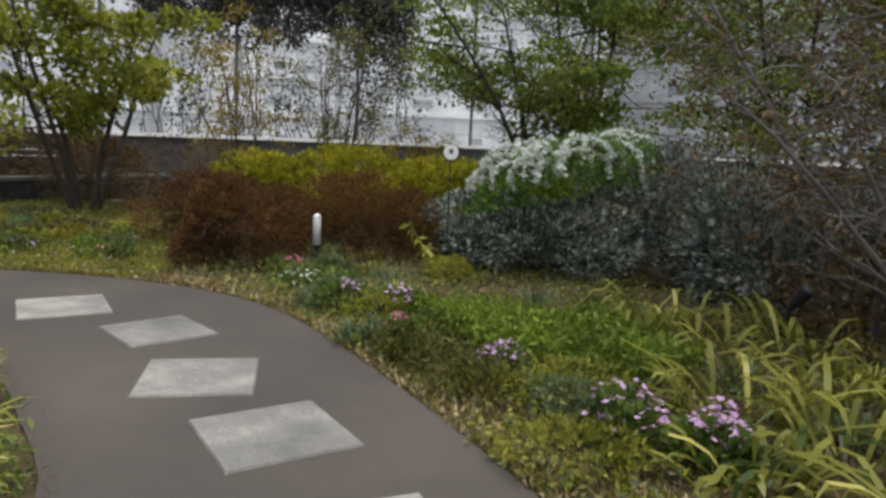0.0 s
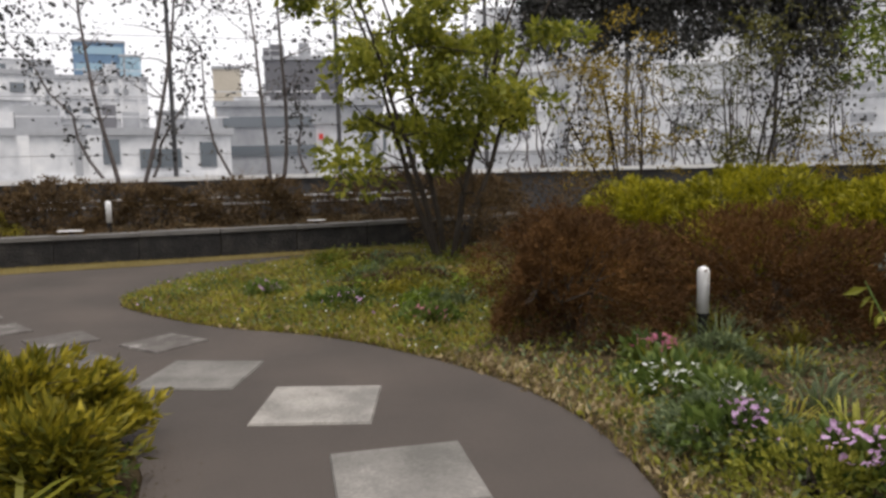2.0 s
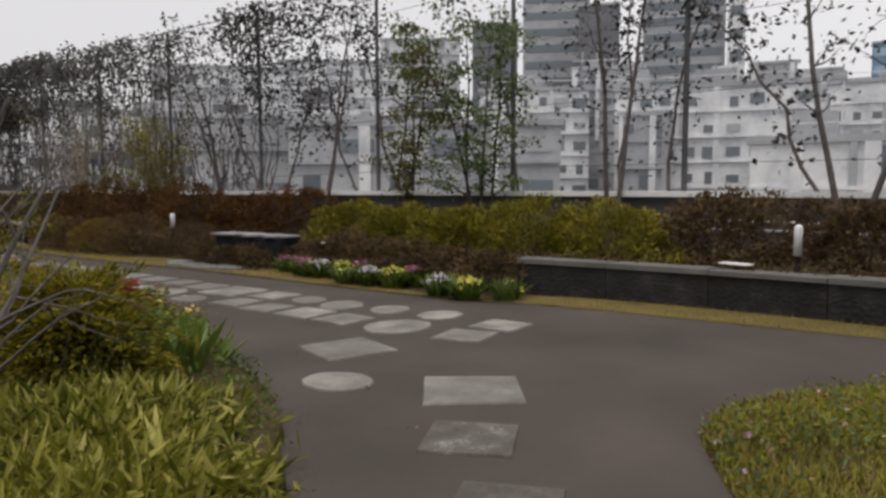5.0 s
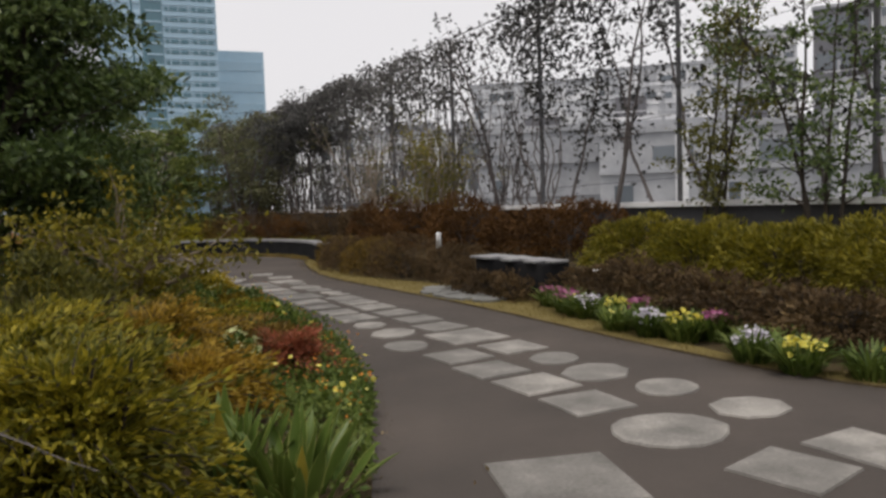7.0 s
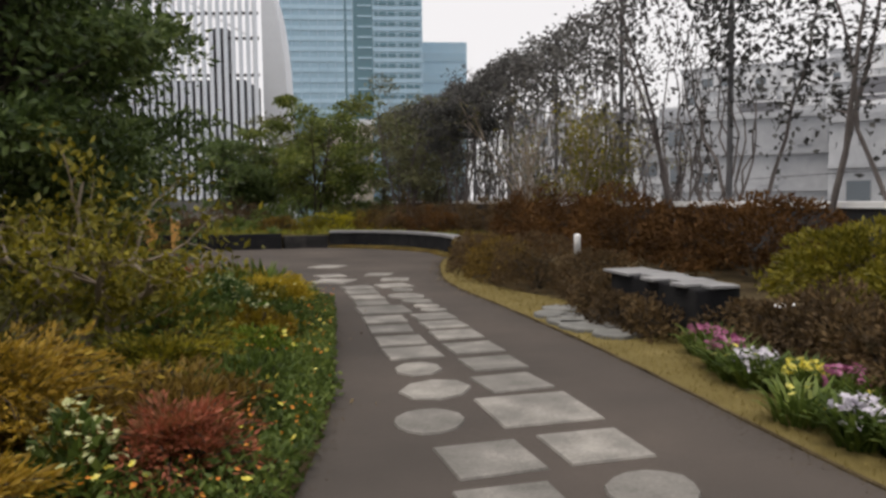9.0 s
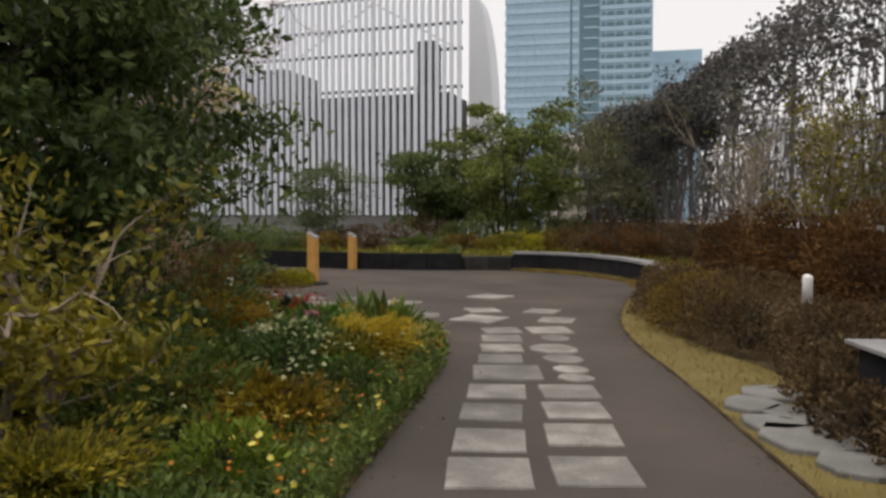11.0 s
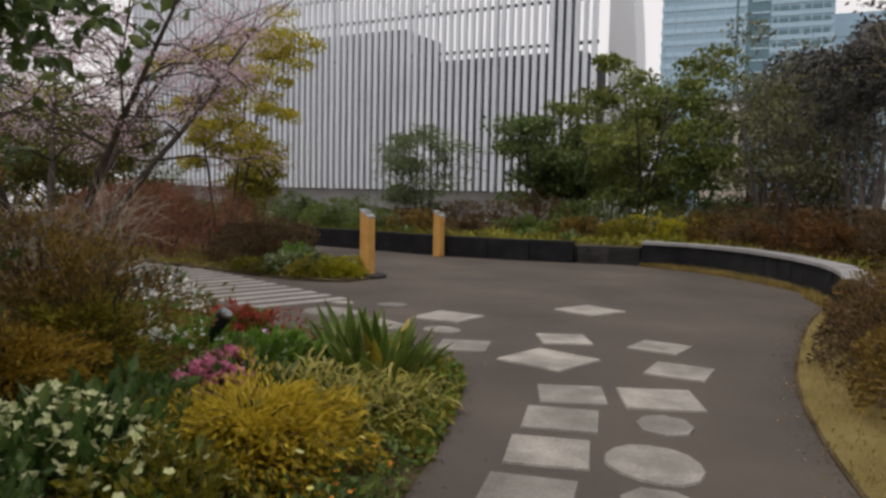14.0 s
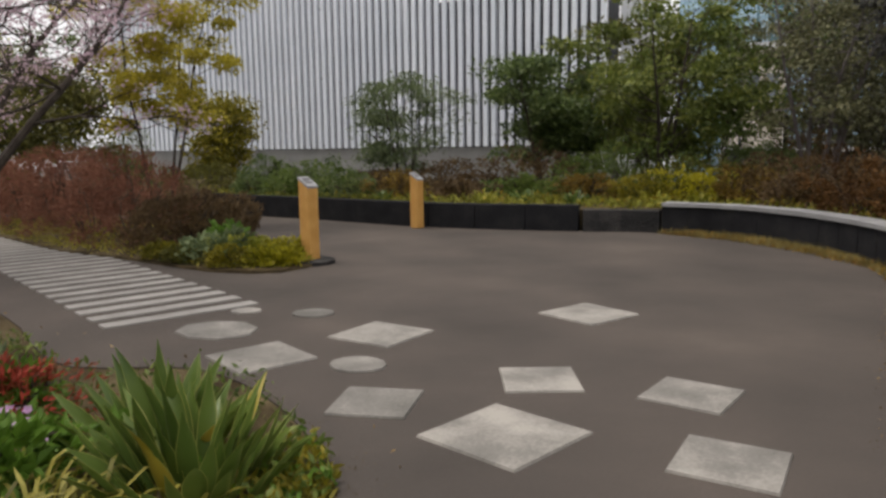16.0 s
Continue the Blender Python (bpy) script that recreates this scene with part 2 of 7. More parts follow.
M = {
    "asphalt": surface("asphalt", [(0.046, 0.04, 0.036), (0.068, 0.059, 0.053), (0.09, 0.076, 0.067), (0.13, 0.108, 0.092)], 0.9, 0.7, 130, 0.6, dist=0.005, spread=1.15, spec=0.15),
    "soil": surface("soil", [(0.03, 0.021, 0.012), (0.06, 0.044, 0.024), (0.13, 0.1, 0.055), (0.2, 0.16, 0.09)], 1.0, 2.2, 55, 1.0, dist=0.04, spread=1.3, spec=0.1),
    "straw": surface("dry_lawn", [(0.1, 0.076, 0.024), (0.175, 0.136, 0.045), (0.26, 0.21, 0.085)], 0.95, 2.0, 90, 0.9, dist=0.02),
    "paver": surface("paver_stone", [(0.12, 0.115, 0.105), (0.2, 0.19, 0.175), (0.35, 0.33, 0.3)], 0.85, 2.8, 55, 0.4, dist=0.004, spread=1.65, per_piece=0.5),
    "paver_worn": surface("worn_paver_stone", [(0.07, 0.062, 0.056), (0.09, 0.08, 0.073), (0.13, 0.12, 0.11), (0.34, 0.32, 0.3)], 0.88, 4.5, 55, 0.4, dist=0.004, spread=1.7),
    "plank": surface("weathered_plank", [(0.17, 0.16, 0.15), (0.26, 0.25, 0.235), (0.35, 0.34, 0.32)], 0.8, 3, 50, 0.4, dist=0.004, per_piece=0.25),
    "flag": surface("flagstone", [(0.11, 0.11, 0.105), (0.18, 0.18, 0.17), (0.27, 0.265, 0.25)], 0.85, 4, 40, 0.5),
    "darkstone": surface("dark_stone_wall", [(0.014, 0.014, 0.015), (0.03, 0.029, 0.029), (0.07, 0.066, 0.062)], 0.95, 3.5, 26, 1.0, spread=1.3, dist=0.025, per_piece=0.2),
    "cap": surface("grey_stone_cap", [(0.08, 0.076, 0.072), (0.13, 0.125, 0.12), (0.2, 0.19, 0.18)], 0.75, 2.2, 40, 0.4, per_piece=0.2),
    "blackmetal": surface("black_stone", [(0.009, 0.009, 0.01), (0.018, 0.018, 0.02), (0.036, 0.035, 0.034)], 0.9, 3, 30, 0.6, spec=0.1),
    "slab": surface("pale_slab", [(0.17, 0.17, 0.175), (0.26, 0.26, 0.265), (0.38, 0.38, 0.38)], 0.6, 2.5, 35, 0.25),
    "parapet": surface("grey_parapet", [(0.04, 0.04, 0.045), (0.065, 0.065, 0.07), (0.1, 0.1, 0.105)], 0.8, 0.8, 20, 0.3),
    "white": surface("white_paint", [(0.7, 0.7, 0.7), (0.78, 0.78, 0.78), (0.84, 0.84, 0.83)], 0.5, 3, 40, 0.1),
    "metalrail": surface("galvanised_rail", [(0.45, 0.46, 0.48), (0.6, 0.61, 0.63), (0.7, 0.71, 0.72)], 0.4, 4, 50, 0.1, metal=0.5),
    "pole": surface("dark_pole", [(0.05, 0.05, 0.055), (0.09, 0.09, 0.095), (0.14, 0.14, 0.145)], 0.6, 3, 40, 0.2),
    "black": surface("black_plastic", [(0.012, 0.012, 0.013), (0.02, 0.02, 0.022), (0.04, 0.04, 0.04)], 0.5, 5, 60, 0.1),
    "postwood": surface("honey_wood", [(0.42, 0.21, 0.05), (0.55, 0.3, 0.085), (0.66, 0.39, 0.13)], 0.55, 5, 60, 0.25),
    "bark": surface("bark", [(0.025, 0.02, 0.016), (0.055, 0.045, 0.036), (0.1, 0.085, 0.07)], 0.95, 6, 50, 1.0, dist=0.02),
    "palebark": surface("pale_bark", [(0.16, 0.13, 0.1), (0.27, 0.22, 0.17), (0.38, 0.32, 0.26)], 0.9, 6, 50, 0.7, dist=0.01),
    "greybark": surface("grey_bark", [(0.07, 0.06, 0.06), (0.12, 0.105, 0.1), (0.19, 0.17, 0.16)], 0.9, 6, 50, 0.7, dist=0.01),
    "louvre": surface("white_louvre", [(0.56, 0.6, 0.66), (0.65, 0.69, 0.75), (0.74, 0.77, 0.82)], 0.45, 0.5, 12, 0.1, per_piece=0.35),
    # grey cladding coloured near black: shade of the louvre gaps put into it
    "louvre_gap_shade": surface("grey_cladding", [(0.03, 0.033, 0.038), (0.05, 0.054, 0.062), (0.08, 0.085, 0.095)], 0.6, 0.4, 9, 0.2),
    "smoothwhite": surface("smooth_white_wall", [(0.55, 0.57, 0.6), (0.64, 0.66, 0.69), (0.7, 0.72, 0.74)], 0.5, 0.2, 5, 0.1),
    "concrete": surface("roof_concrete", [(0.16, 0.16, 0.16), (0.24, 0.24, 0.235), (0.33, 0.33, 0.32)], 0.85, 0.7, 18, 0.4),
    "citywhite": surface("pale_facade", [(0.42, 0.43, 0.45), (0.64, 0.65, 0.67), (0.82, 0.82, 0.82)], 0.7, 0.35, 1.9, 0.0, spread=1.6),
    "citygrey": surface("grey_facade", [(0.24, 0.25, 0.27), (0.36, 0.37, 0.39), (0.48, 0.49, 0.51)], 0.7, 0.25, 1.6, 0.0, spread=1.3),
    "citydark": surface("dark_facade", [(0.1, 0.1, 0.11), (0.15, 0.15, 0.165), (0.21, 0.21, 0.225)], 0.6, 0.12, 1.3, 0.0),
    "cityblue": surface("blue_facade", [(0.1, 0.17, 0.26), (0.15, 0.24, 0.36), (0.22, 0.32, 0.45)], 0.4, 0.12, 1.3, 0.0),
    "citytan": surface("tan_facade", [(0.42, 0.38, 0.31), (0.53, 0.48, 0.4), (0.62, 0.58, 0.5)], 0.7, 0.12, 1.3, 0.0),
    "towerband": surface("pale_blue_spandrel", [(0.3, 0.44, 0.54), (0.38, 0.53, 0.63), (0.45, 0.6, 0.7)], 0.35, 0.1, 1.0, 0.0),
    "red": surface("red_sign_paint", [(0.5, 0.05, 0.05), (0.6, 0.07, 0.06), (0.66, 0.1, 0.08)], 0.5, 1, 10, 0.0),
    "stem": surface("green_stem", [(0.05, 0.09, 0.02), (0.09, 0.14, 0.03), (0.15, 0.2, 0.06)], 0.7, 8, 60, 0.2),
    # leaves
    "evergreen": leafy("evergreen_leaf", [(0.018, 0.034, 0.011), (0.046, 0.074, 0.021), (0.105, 0.145, 0.042), (0.25, 0.29, 0.12)], 0.35, 0.36),
    "yellowgreen": leafy("yellow_green_leaf", [(0.035, 0.05, 0.01), (0.12, 0.14, 0.018), (0.25, 0.255, 0.03), (0.42, 0.39, 0.06)], 0.45, 0.45),
    "midgreen": leafy("mid_green_leaf", [(0.025, 0.042, 0.01), (0.06, 0.095, 0.018), (0.11, 0.15, 0.03), (0.2, 0.23, 0.06)], 0.5),
    "brownred": leafy("russet_leaf", [(0.03, 0.014, 0.005), (0.062, 0.029, 0.008), (0.1, 0.048, 0.013), (0.15, 0.075, 0.022)], 0.9, 0.15, 0.85),
    "hedgered": leafy("rosy_brown_leaf", [(0.09, 0.036, 0.022), (0.145, 0.06, 0.036), (0.2, 0.09, 0.056), (0.27, 0.13, 0.085)], 0.8, 0.15, 0.7),
    "brown": leafy("brown_leaf", [(0.03, 0.019, 0.01), (0.065, 0.042, 0.02), (0.11, 0.07, 0.03), (0.16, 0.11, 0.05)], 0.7, 0.2),
    "hedge": leafy("golden_hedge_leaf", [(0.055, 0.06, 0.004), (0.16, 0.155, 0.008), (0.31, 0.28, 0.014), (0.47, 0.41, 0.035)], 0.5),
    # palest tone paints glints on the leaves, darkest the shadow between them
    "greyleaf": leafy("grey_green_leaf", [(0.028, 0.034, 0.028), (0.078, 0.092, 0.077), (0.19, 0.215, 0.185), (0.42, 0.45, 0.4)], 0.4, 0.25, 0.3),
    "spirea": leafy("fresh_green_leaf", [(0.04, 0.085, 0.012), (0.09, 0.17, 0.02), (0.15, 0.26, 0.04)], 0.5),
    "blossomwhite": leafy("white_petal", [(0.6, 0.62, 0.58), (0.72, 0.74, 0.7), (0.82, 0.83, 0.8)], 0.6, 0.3, 0.2),
    "blossomlilacwhite": leafy("lilac_white_petal", [(0.5, 0.46, 0.56), (0.66, 0.62, 0.7), (0.8, 0.78, 0.82)], 0.6, 0.3, 0.2),
    "blossomcream": leafy("cream_petal", [(0.46, 0.5, 0.22), (0.62, 0.64, 0.33), (0.75, 0.75, 0.46)], 0.6, 0.3, 0.2),
    "blossomyellow": leafy("yellow_petal", [(0.6, 0.5, 0.05), (0.72, 0.64, 0.1), (0.8, 0.76, 0.3)], 0.6, 0.3, 0.2),
    "blossompink": leafy("pink_petal", [(0.42, 0.1, 0.18), (0.55, 0.17, 0.27), (0.66, 0.33, 0.42)], 0.6, 0.3, 0.2),
    "blossomlilac": leafy("lilac_petal", [(0.42, 0.22, 0.42), (0.55, 0.34, 0.56), (0.68, 0.52, 0.68)], 0.6, 0.3, 0.2),
    "blossomorange": leafy("orange_petal", [(0.55, 0.14, 0.02), (0.68, 0.24, 0.03), (0.75, 0.4, 0.06)], 0.6, 0.3, 0.2),
    "cherry": leafy("pale_pink_petal", [(0.46, 0.32, 0.38), (0.57, 0.42, 0.48), (0.68, 0.55, 0.6)], 0.6, 0.5, 0.2),
    "orangeleaf": leafy("amber_leaf", [(0.055, 0.028, 0.006), (0.15, 0.075, 0.01), (0.28, 0.155, 0.018), (0.42, 0.27, 0.035)], 0.55),
    "goldleaf": leafy("gold_leaf", [(0.07, 0.05, 0.006), (0.15, 0.105, 0.01), (0.25, 0.18, 0.015), (0.38, 0.29, 0.04)], 0.55),
    "redleaf": leafy("scarlet_leaf", [(0.06, 0.06, 0.015), (0.2, 0.05, 0.025), (0.46, 0.07, 0.05), (0.6, 0.17, 0.11)], 0.55),
    "olive": leafy("olive_leaf", [(0.025, 0.03, 0.006), (0.06, 0.062, 0.012), (0.11, 0.105, 0.02), (0.17, 0.15, 0.03)], 0.55),
    "blade": leafy("variegated_blade", [(0.07, 0.085, 0.01), (0.17, 0.185, 0.02), (0.31, 0.3, 0.045), (0.48, 0.45, 0.15)], 0.45),
    "blade_green": leafy("green_blade", [(0.02, 0.045, 0.012), (0.045, 0.085, 0.02), (0.09, 0.14, 0.035), (0.2, 0.24, 0.07)], 0.4),
    "ground_green": leafy("ground_cover_leaf", [(0.045, 0.05, 0.008), (0.12, 0.13, 0.016), (0.205, 0.205, 0.026), (0.33, 0.3, 0.055)], 0.6),
    "lawn": leafy("winter_lawn_blade", [(0.09, 0.085, 0.012), (0.175, 0.16, 0.02), (0.27, 0.24, 0.036), (0.42, 0.36, 0.09)], 0.7, 0.3, 0.72),
    "strawblade": leafy("dry_blade", [(0.12, 0.09, 0.026), (0.2, 0.158, 0.05), (0.32, 0.26, 0.1)], 0.8),
    "litter": leafy("dead_leaf", [(0.1, 0.065, 0.03), (0.2, 0.14, 0.07), (0.32, 0.25, 0.14)], 0.8, 0.1),
    "ivy": leafy("ivy_leaf", [(0.016, 0.016, 0.015), (0.032, 0.032, 0.03), (0.06, 0.06, 0.056), (0.1, 0.1, 0.095)], 0.6, 0.15),
    "ivybrown": leafy("dry_ivy_leaf", [(0.045, 0.044, 0.043), (0.085, 0.083, 0.08), (0.135, 0.13, 0.124), (0.2, 0.195, 0.185)], 0.7, 0.15),
    "yellowtree": leafy("yellow_tree_leaf", [(0.16, 0.14, 0.015), (0.32, 0.28, 0.03), (0.48, 0.41, 0.05), (0.6, 0.53, 0.1)], 0.5, 0.45),
    "freshgreen": leafy("fresh_tree_leaf", [(0.035, 0.055, 0.01), (0.09, 0.13, 0.018), (0.18, 0.22, 0.033), (0.3, 0.34, 0.08)], 0.5, 0.45),
    "lily": leafy("lily_blade", [(0.02, 0.038, 0.006), (0.055, 0.08, 0.01), (0.22, 0.21, 0.03), (0.58, 0.52, 0.15)], 0.4, 0.3, 0.1),
    "rust": leafy("rusty_olive_leaf", [(0.045, 0.028, 0.007), (0.1, 0.065, 0.013), (0.18, 0.115, 0.022), (0.26, 0.19, 0.045)], 0.6),
    "goldbright": leafy("bright_gold_leaf", [(0.13, 0.1, 0.01), (0.34, 0.25, 0.016), (0.56, 0.42, 0.03), (0.68, 0.56, 0.09)], 0.55, 0.35),
    "sage": leafy("sage_leaf", [(0.035, 0.05, 0.022), (0.075, 0.1, 0.045), (0.13, 0.165, 0.075), (0.21, 0.25, 0.13)], 0.6),
    "feather": leafy("feathery_leaf", [(0.04, 0.065, 0.007), (0.085, 0.125, 0.011), (0.145, 0.2, 0.02), (0.22, 0.28, 0.035)], 0.55, 0.35),
    "strawlitter": leafy("straw_leaf", [(0.16, 0.12, 0.06), (0.28, 0.22, 0.12), (0.42, 0.35, 0.2)], 0.8, 0.1),
    "goldolive": leafy("gold_olive_leaf", [(0.045, 0.044, 0.005), (0.105, 0.097, 0.009), (0.19, 0.163, 0.014), (0.31, 0.255, 0.032)], 0.55),
    "swordgreen": leafy("sword_leaf_green", [(0.022, 0.046, 0.012), (0.05, 0.088, 0.018), (0.1, 0.145, 0.03), (0.19, 0.215, 0.055)], 0.32, 0.15),
    "swordedge": leafy("sword_leaf_margin", [(0.14, 0.16, 0.04), (0.25, 0.26, 0.07), (0.4, 0.4, 0.14)], 0.4, 0.2),
    "swordgold": leafy("sword_leaf_gold", [(0.16, 0.13, 0.02), (0.28, 0.22, 0.03), (0.42, 0.33, 0.06)], 0.4, 0.2),
    "bamboo": leafy("bamboo_grass_blade", [(0.05, 0.06, 0.007), (0.13, 0.135, 0.014), (0.31, 0.29, 0.042), (0.54, 0.49, 0.16)], 0.45, 0.3, 0.25),
    "greyolive": leafy("grey_olive_leaf", [(0.036, 0.039, 0.018), (0.075, 0.078, 0.035), (0.125, 0.125, 0.06), (0.2, 0.19, 0.1)], 0.6, 0.15),
    "goldspray": leafy("golden_spray_leaf", [(0.035, 0.042, 0.005), (0.1, 0.1, 0.009), (0.24, 0.2, 0.015), (0.42, 0.34, 0.035)], 0.6, 0.3, 0.45),
    "amberspray": leafy("amber_spray_leaf", [(0.06, 0.055, 0.008), (0.2, 0.13, 0.014), (0.4, 0.25, 0.025), (0.55, 0.42, 0.07)], 0.55, 0.35, 0.45),
    "scarletspray": leafy("scarlet_spray_leaf", [(0.08, 0.06, 0.016), (0.18, 0.08, 0.028), (0.38, 0.11, 0.06), (0.54, 0.22, 0.14)], 0.55, 0.35, 0.5),
    "sedge": leafy("olive_sedge_blade", [(0.055, 0.055, 0.009), (0.14, 0.13, 0.018), (0.26, 0.23, 0.04), (0.42, 0.37, 0.12)], 0.5, 0.3, 0.4),
    "broadgreen": leafy("broad_tree_leaf", [(0.03, 0.045, 0.01), (0.075, 0.1, 0.02), (0.15, 0.175, 0.038), (0.28, 0.29, 0.08)], 0.45, 0.35),
    "blossommauve": leafy("mauve_petal", [(0.3, 0.07, 0.17), (0.42, 0.13, 0.27), (0.56, 0.28, 0.4)], 0.6, 0.3, 0.2),
}

gm, gn, gl, gb = node_mat("window_glass")
gb.inputs["Base Color"].default_value = (0.13, 0.15, 0.17, 1)
gb.inputs["Roughness"].default_value, gb.inputs["Specular IOR Level"].default_value = 0.12, 0.8
M["glass"] = gm
gm, gn, gl, gb = node_mat("tower_glass")
gb.inputs["Base Color"].default_value = (0.27, 0.42, 0.52, 1)
gb.inputs["Roughness"].default_value, gb.inputs["Specular IOR Level"].default_value = 0.08, 1.0
M["towerglass"] = gm
gm, gn, gl, gb = node_mat("shaft_glass")
gb.inputs["Base Color"].default_value = (0.07, 0.16, 0.2, 1)
gb.inputs["Roughness"].default_value, gb.inputs["Specular IOR Level"].default_value = 0.15, 0.7
M["shaftglass"] = gm


# ---- mesh helpers ----
class Geo:
    """Collects vertices and faces in arrays."""

    def __init__(self):
        self.v, self.f, self.n = [], [], 0

    def add(self, verts, faces):
        self.v.append(np.asarray(verts, dtype=np.float32).reshape(-1, 3))
        self.f += [[i + self.n for i in face] for face in faces]
        self.n += len(self.v[-1])

    def add_quads(self, verts, quads):
        self.v.append(np.asarray(verts, dtype=np.float32).reshape(-1, 3))
        self.f += (np.asarray(quads) + self.n).tolist()
        self.n += len(self.v[-1])

    def mesh(self, name, smooth=False):
        me = bpy.data.meshes.new(name)
        v = np.concatenate(self.v) if self.v else np.zeros((0, 3), np.float32)
        me.vertices.add(len(v))
        me.vertices.foreach_set("co", v.ravel())
        sizes = np.fromiter((len(f) for f in self.f), dtype=np.int32, count=len(self.f))
        flat = np.fromiter((i for f in self.f for i in f), dtype=np.int32, count=int(sizes.sum()))
        me.loops.add(len(flat))
        me.loops.foreach_set("vertex_index", flat)
        me.polygons.add(len(sizes))
        me.polygons.foreach_set("loop_start", np.concatenate(([0], np.cumsum(sizes)[:-1])).astype(np.int32))
        me.polygons.foreach_set("use_smooth", np.full(len(sizes), smooth))
        me.update(calc_edges=True)
        return me


def part(name, geo, material, parent=None, label="", smooth=False, kind=""):
    """Links one mesh (a Geo, a bmesh or a ready mesh) under a thing or a part."""
    if isinstance(geo, Geo):
        me = geo.mesh(name, smooth)
    elif isinstance(geo, bmesh.types.BMesh):
        me = bpy.data.meshes.new(name)
        geo.to_mesh(me)
        geo.free()
    else:
        me = geo
    if material is not None and not me.materials:
        me.materials.append(material)
    ob = new(name, me)
    if parent is not None:
        ob.parent = parent
    if label or kind:
        tagged(ob, label=label, kind=kind)
    return ob


def thing(name, x, y, z, label, category, group="", turn=0.0, kind=""):
    e = new(name)
    e.empty_display_size = 0.1
    e.matrix_world = pose(x, y, z, 0, 0, turn)
    return tagged(e, label, category, group, kind)


def box_geo(g, x0, x1, y0, y1, z0, z1):
    g.add([(x0, y0, z0), (x1, y0, z0), (x1, y1, z0), (x0, y1, z0), (x0, y0, z1), (x1, y0, z1), (x1, y1, z1), (x0, y1, z1)],
          [(3, 2, 1, 0), (4, 5, 6, 7), (0, 1, 5, 4), (1, 2, 6, 5), (2, 3, 7, 6), (3, 0, 4, 7)])
    return g


def bevel_box(sx, sy, sz, edge=0.01):
    """A box from the ground up with worn edges."""
    bm = bmesh.new()
    bmesh.ops.create_cube(bm, size=1)
    bmesh.ops.scale(bm, vec=(sx, sy, sz), verts=bm.verts)
    bmesh.ops.translate(bm, vec=(0, 0, sz / 2), verts=bm.verts)
    bmesh.ops.bevel(bm, geom=bm.edges[:], offset=edge, segments=2, affect="EDGES", profile=0.5)
    return bm


def tube(g, pts, radii, sides=6):
    """A tapered tube along points."""
    pts = np.asarray(pts, float)
    n = len(pts)
    tan = np.gradient(pts, axis=0)
    tan /= np.linalg.norm(tan, axis=1)[:, None] + 1e-9
    ref = np.array([0.3, 0.9, 0.1]) if abs(tan[0][2]) > 0.8 else np.array([0, 0, 1.0])
    a = np.cross(tan, ref)
    a /= np.linalg.norm(a, axis=1)[:, None] + 1e-9
    b = np.cross(tan, a)
    ang = np.linspace(0, 2 * np.pi, sides, endpoint=False)
    ring = (np.cos(ang)[None, :, None] * a[:, None] + np.sin(ang)[None, :, None] * b[:, None]) * np.asarray(radii)[:, None, None] + pts[:, None]
    i, j = np.meshgrid(np.arange(n - 1), np.arange(sides), indexing="ij")
    k = (j + 1) % sides
    q = np.stack((i * sides + j, i * sides + k, (i + 1) * sides + k, (i + 1) * sides + j), -1).reshape(-1, 4)
    base = g.n
    g.add_quads(ring.reshape(-1, 3), q)
    g.f.append([base + s for s in range(sides)][::-1])
    g.f.append([base + (n - 1) * sides + s for s in range(sides)])


def unit(n, rng):
    d = rng.normal(size=(n, 3))
    return d / np.linalg.norm(d, axis=1)[:, None]


def leaves(g, pos, size, rng, aspect=0.5, out=None, spread=1.0, vary=0.4):
    """Small pointed leaves, folded along the middle, at pos; out: the way they lean."""
    n = len(pos)
    if n == 0:
        return
    d = unit(n, rng) * spread
    if out is not None:
        d = d + out
    d /= np.linalg.norm(d, axis=1)[:, None] + 1e-9
    s = np.cross(d, unit(n, rng))
    s /= np.linalg.norm(s, axis=1)[:, None] + 1e-9
    up = np.cross(s, d)
    ln = size * (1 + vary * rng.uniform(-1, 1, n))[:, None]
    mid = pos + d * ln * 0.45
    w = ln * aspect * 0.5
    v = np.stack((pos, mid + s * w + up * w * 0.35, pos + d * ln, mid - s * w + up * w * 0.35), 1)
    g.add_quads(v.reshape(-1, 3), np.arange(n * 4).reshape(n, 4))


def lumps(rng, count=9, amp=0.25):
    """An uneven outline: bumps in several directions."""
    c, a, k = unit(count, rng), rng.uniform(-amp, amp, count), rng.uniform(2, 9, count)

    def f(d):
        return 1 + (a[None] * np.exp(k[None] * (d @ c.T - 1))).sum(1) * 1.6
    return f


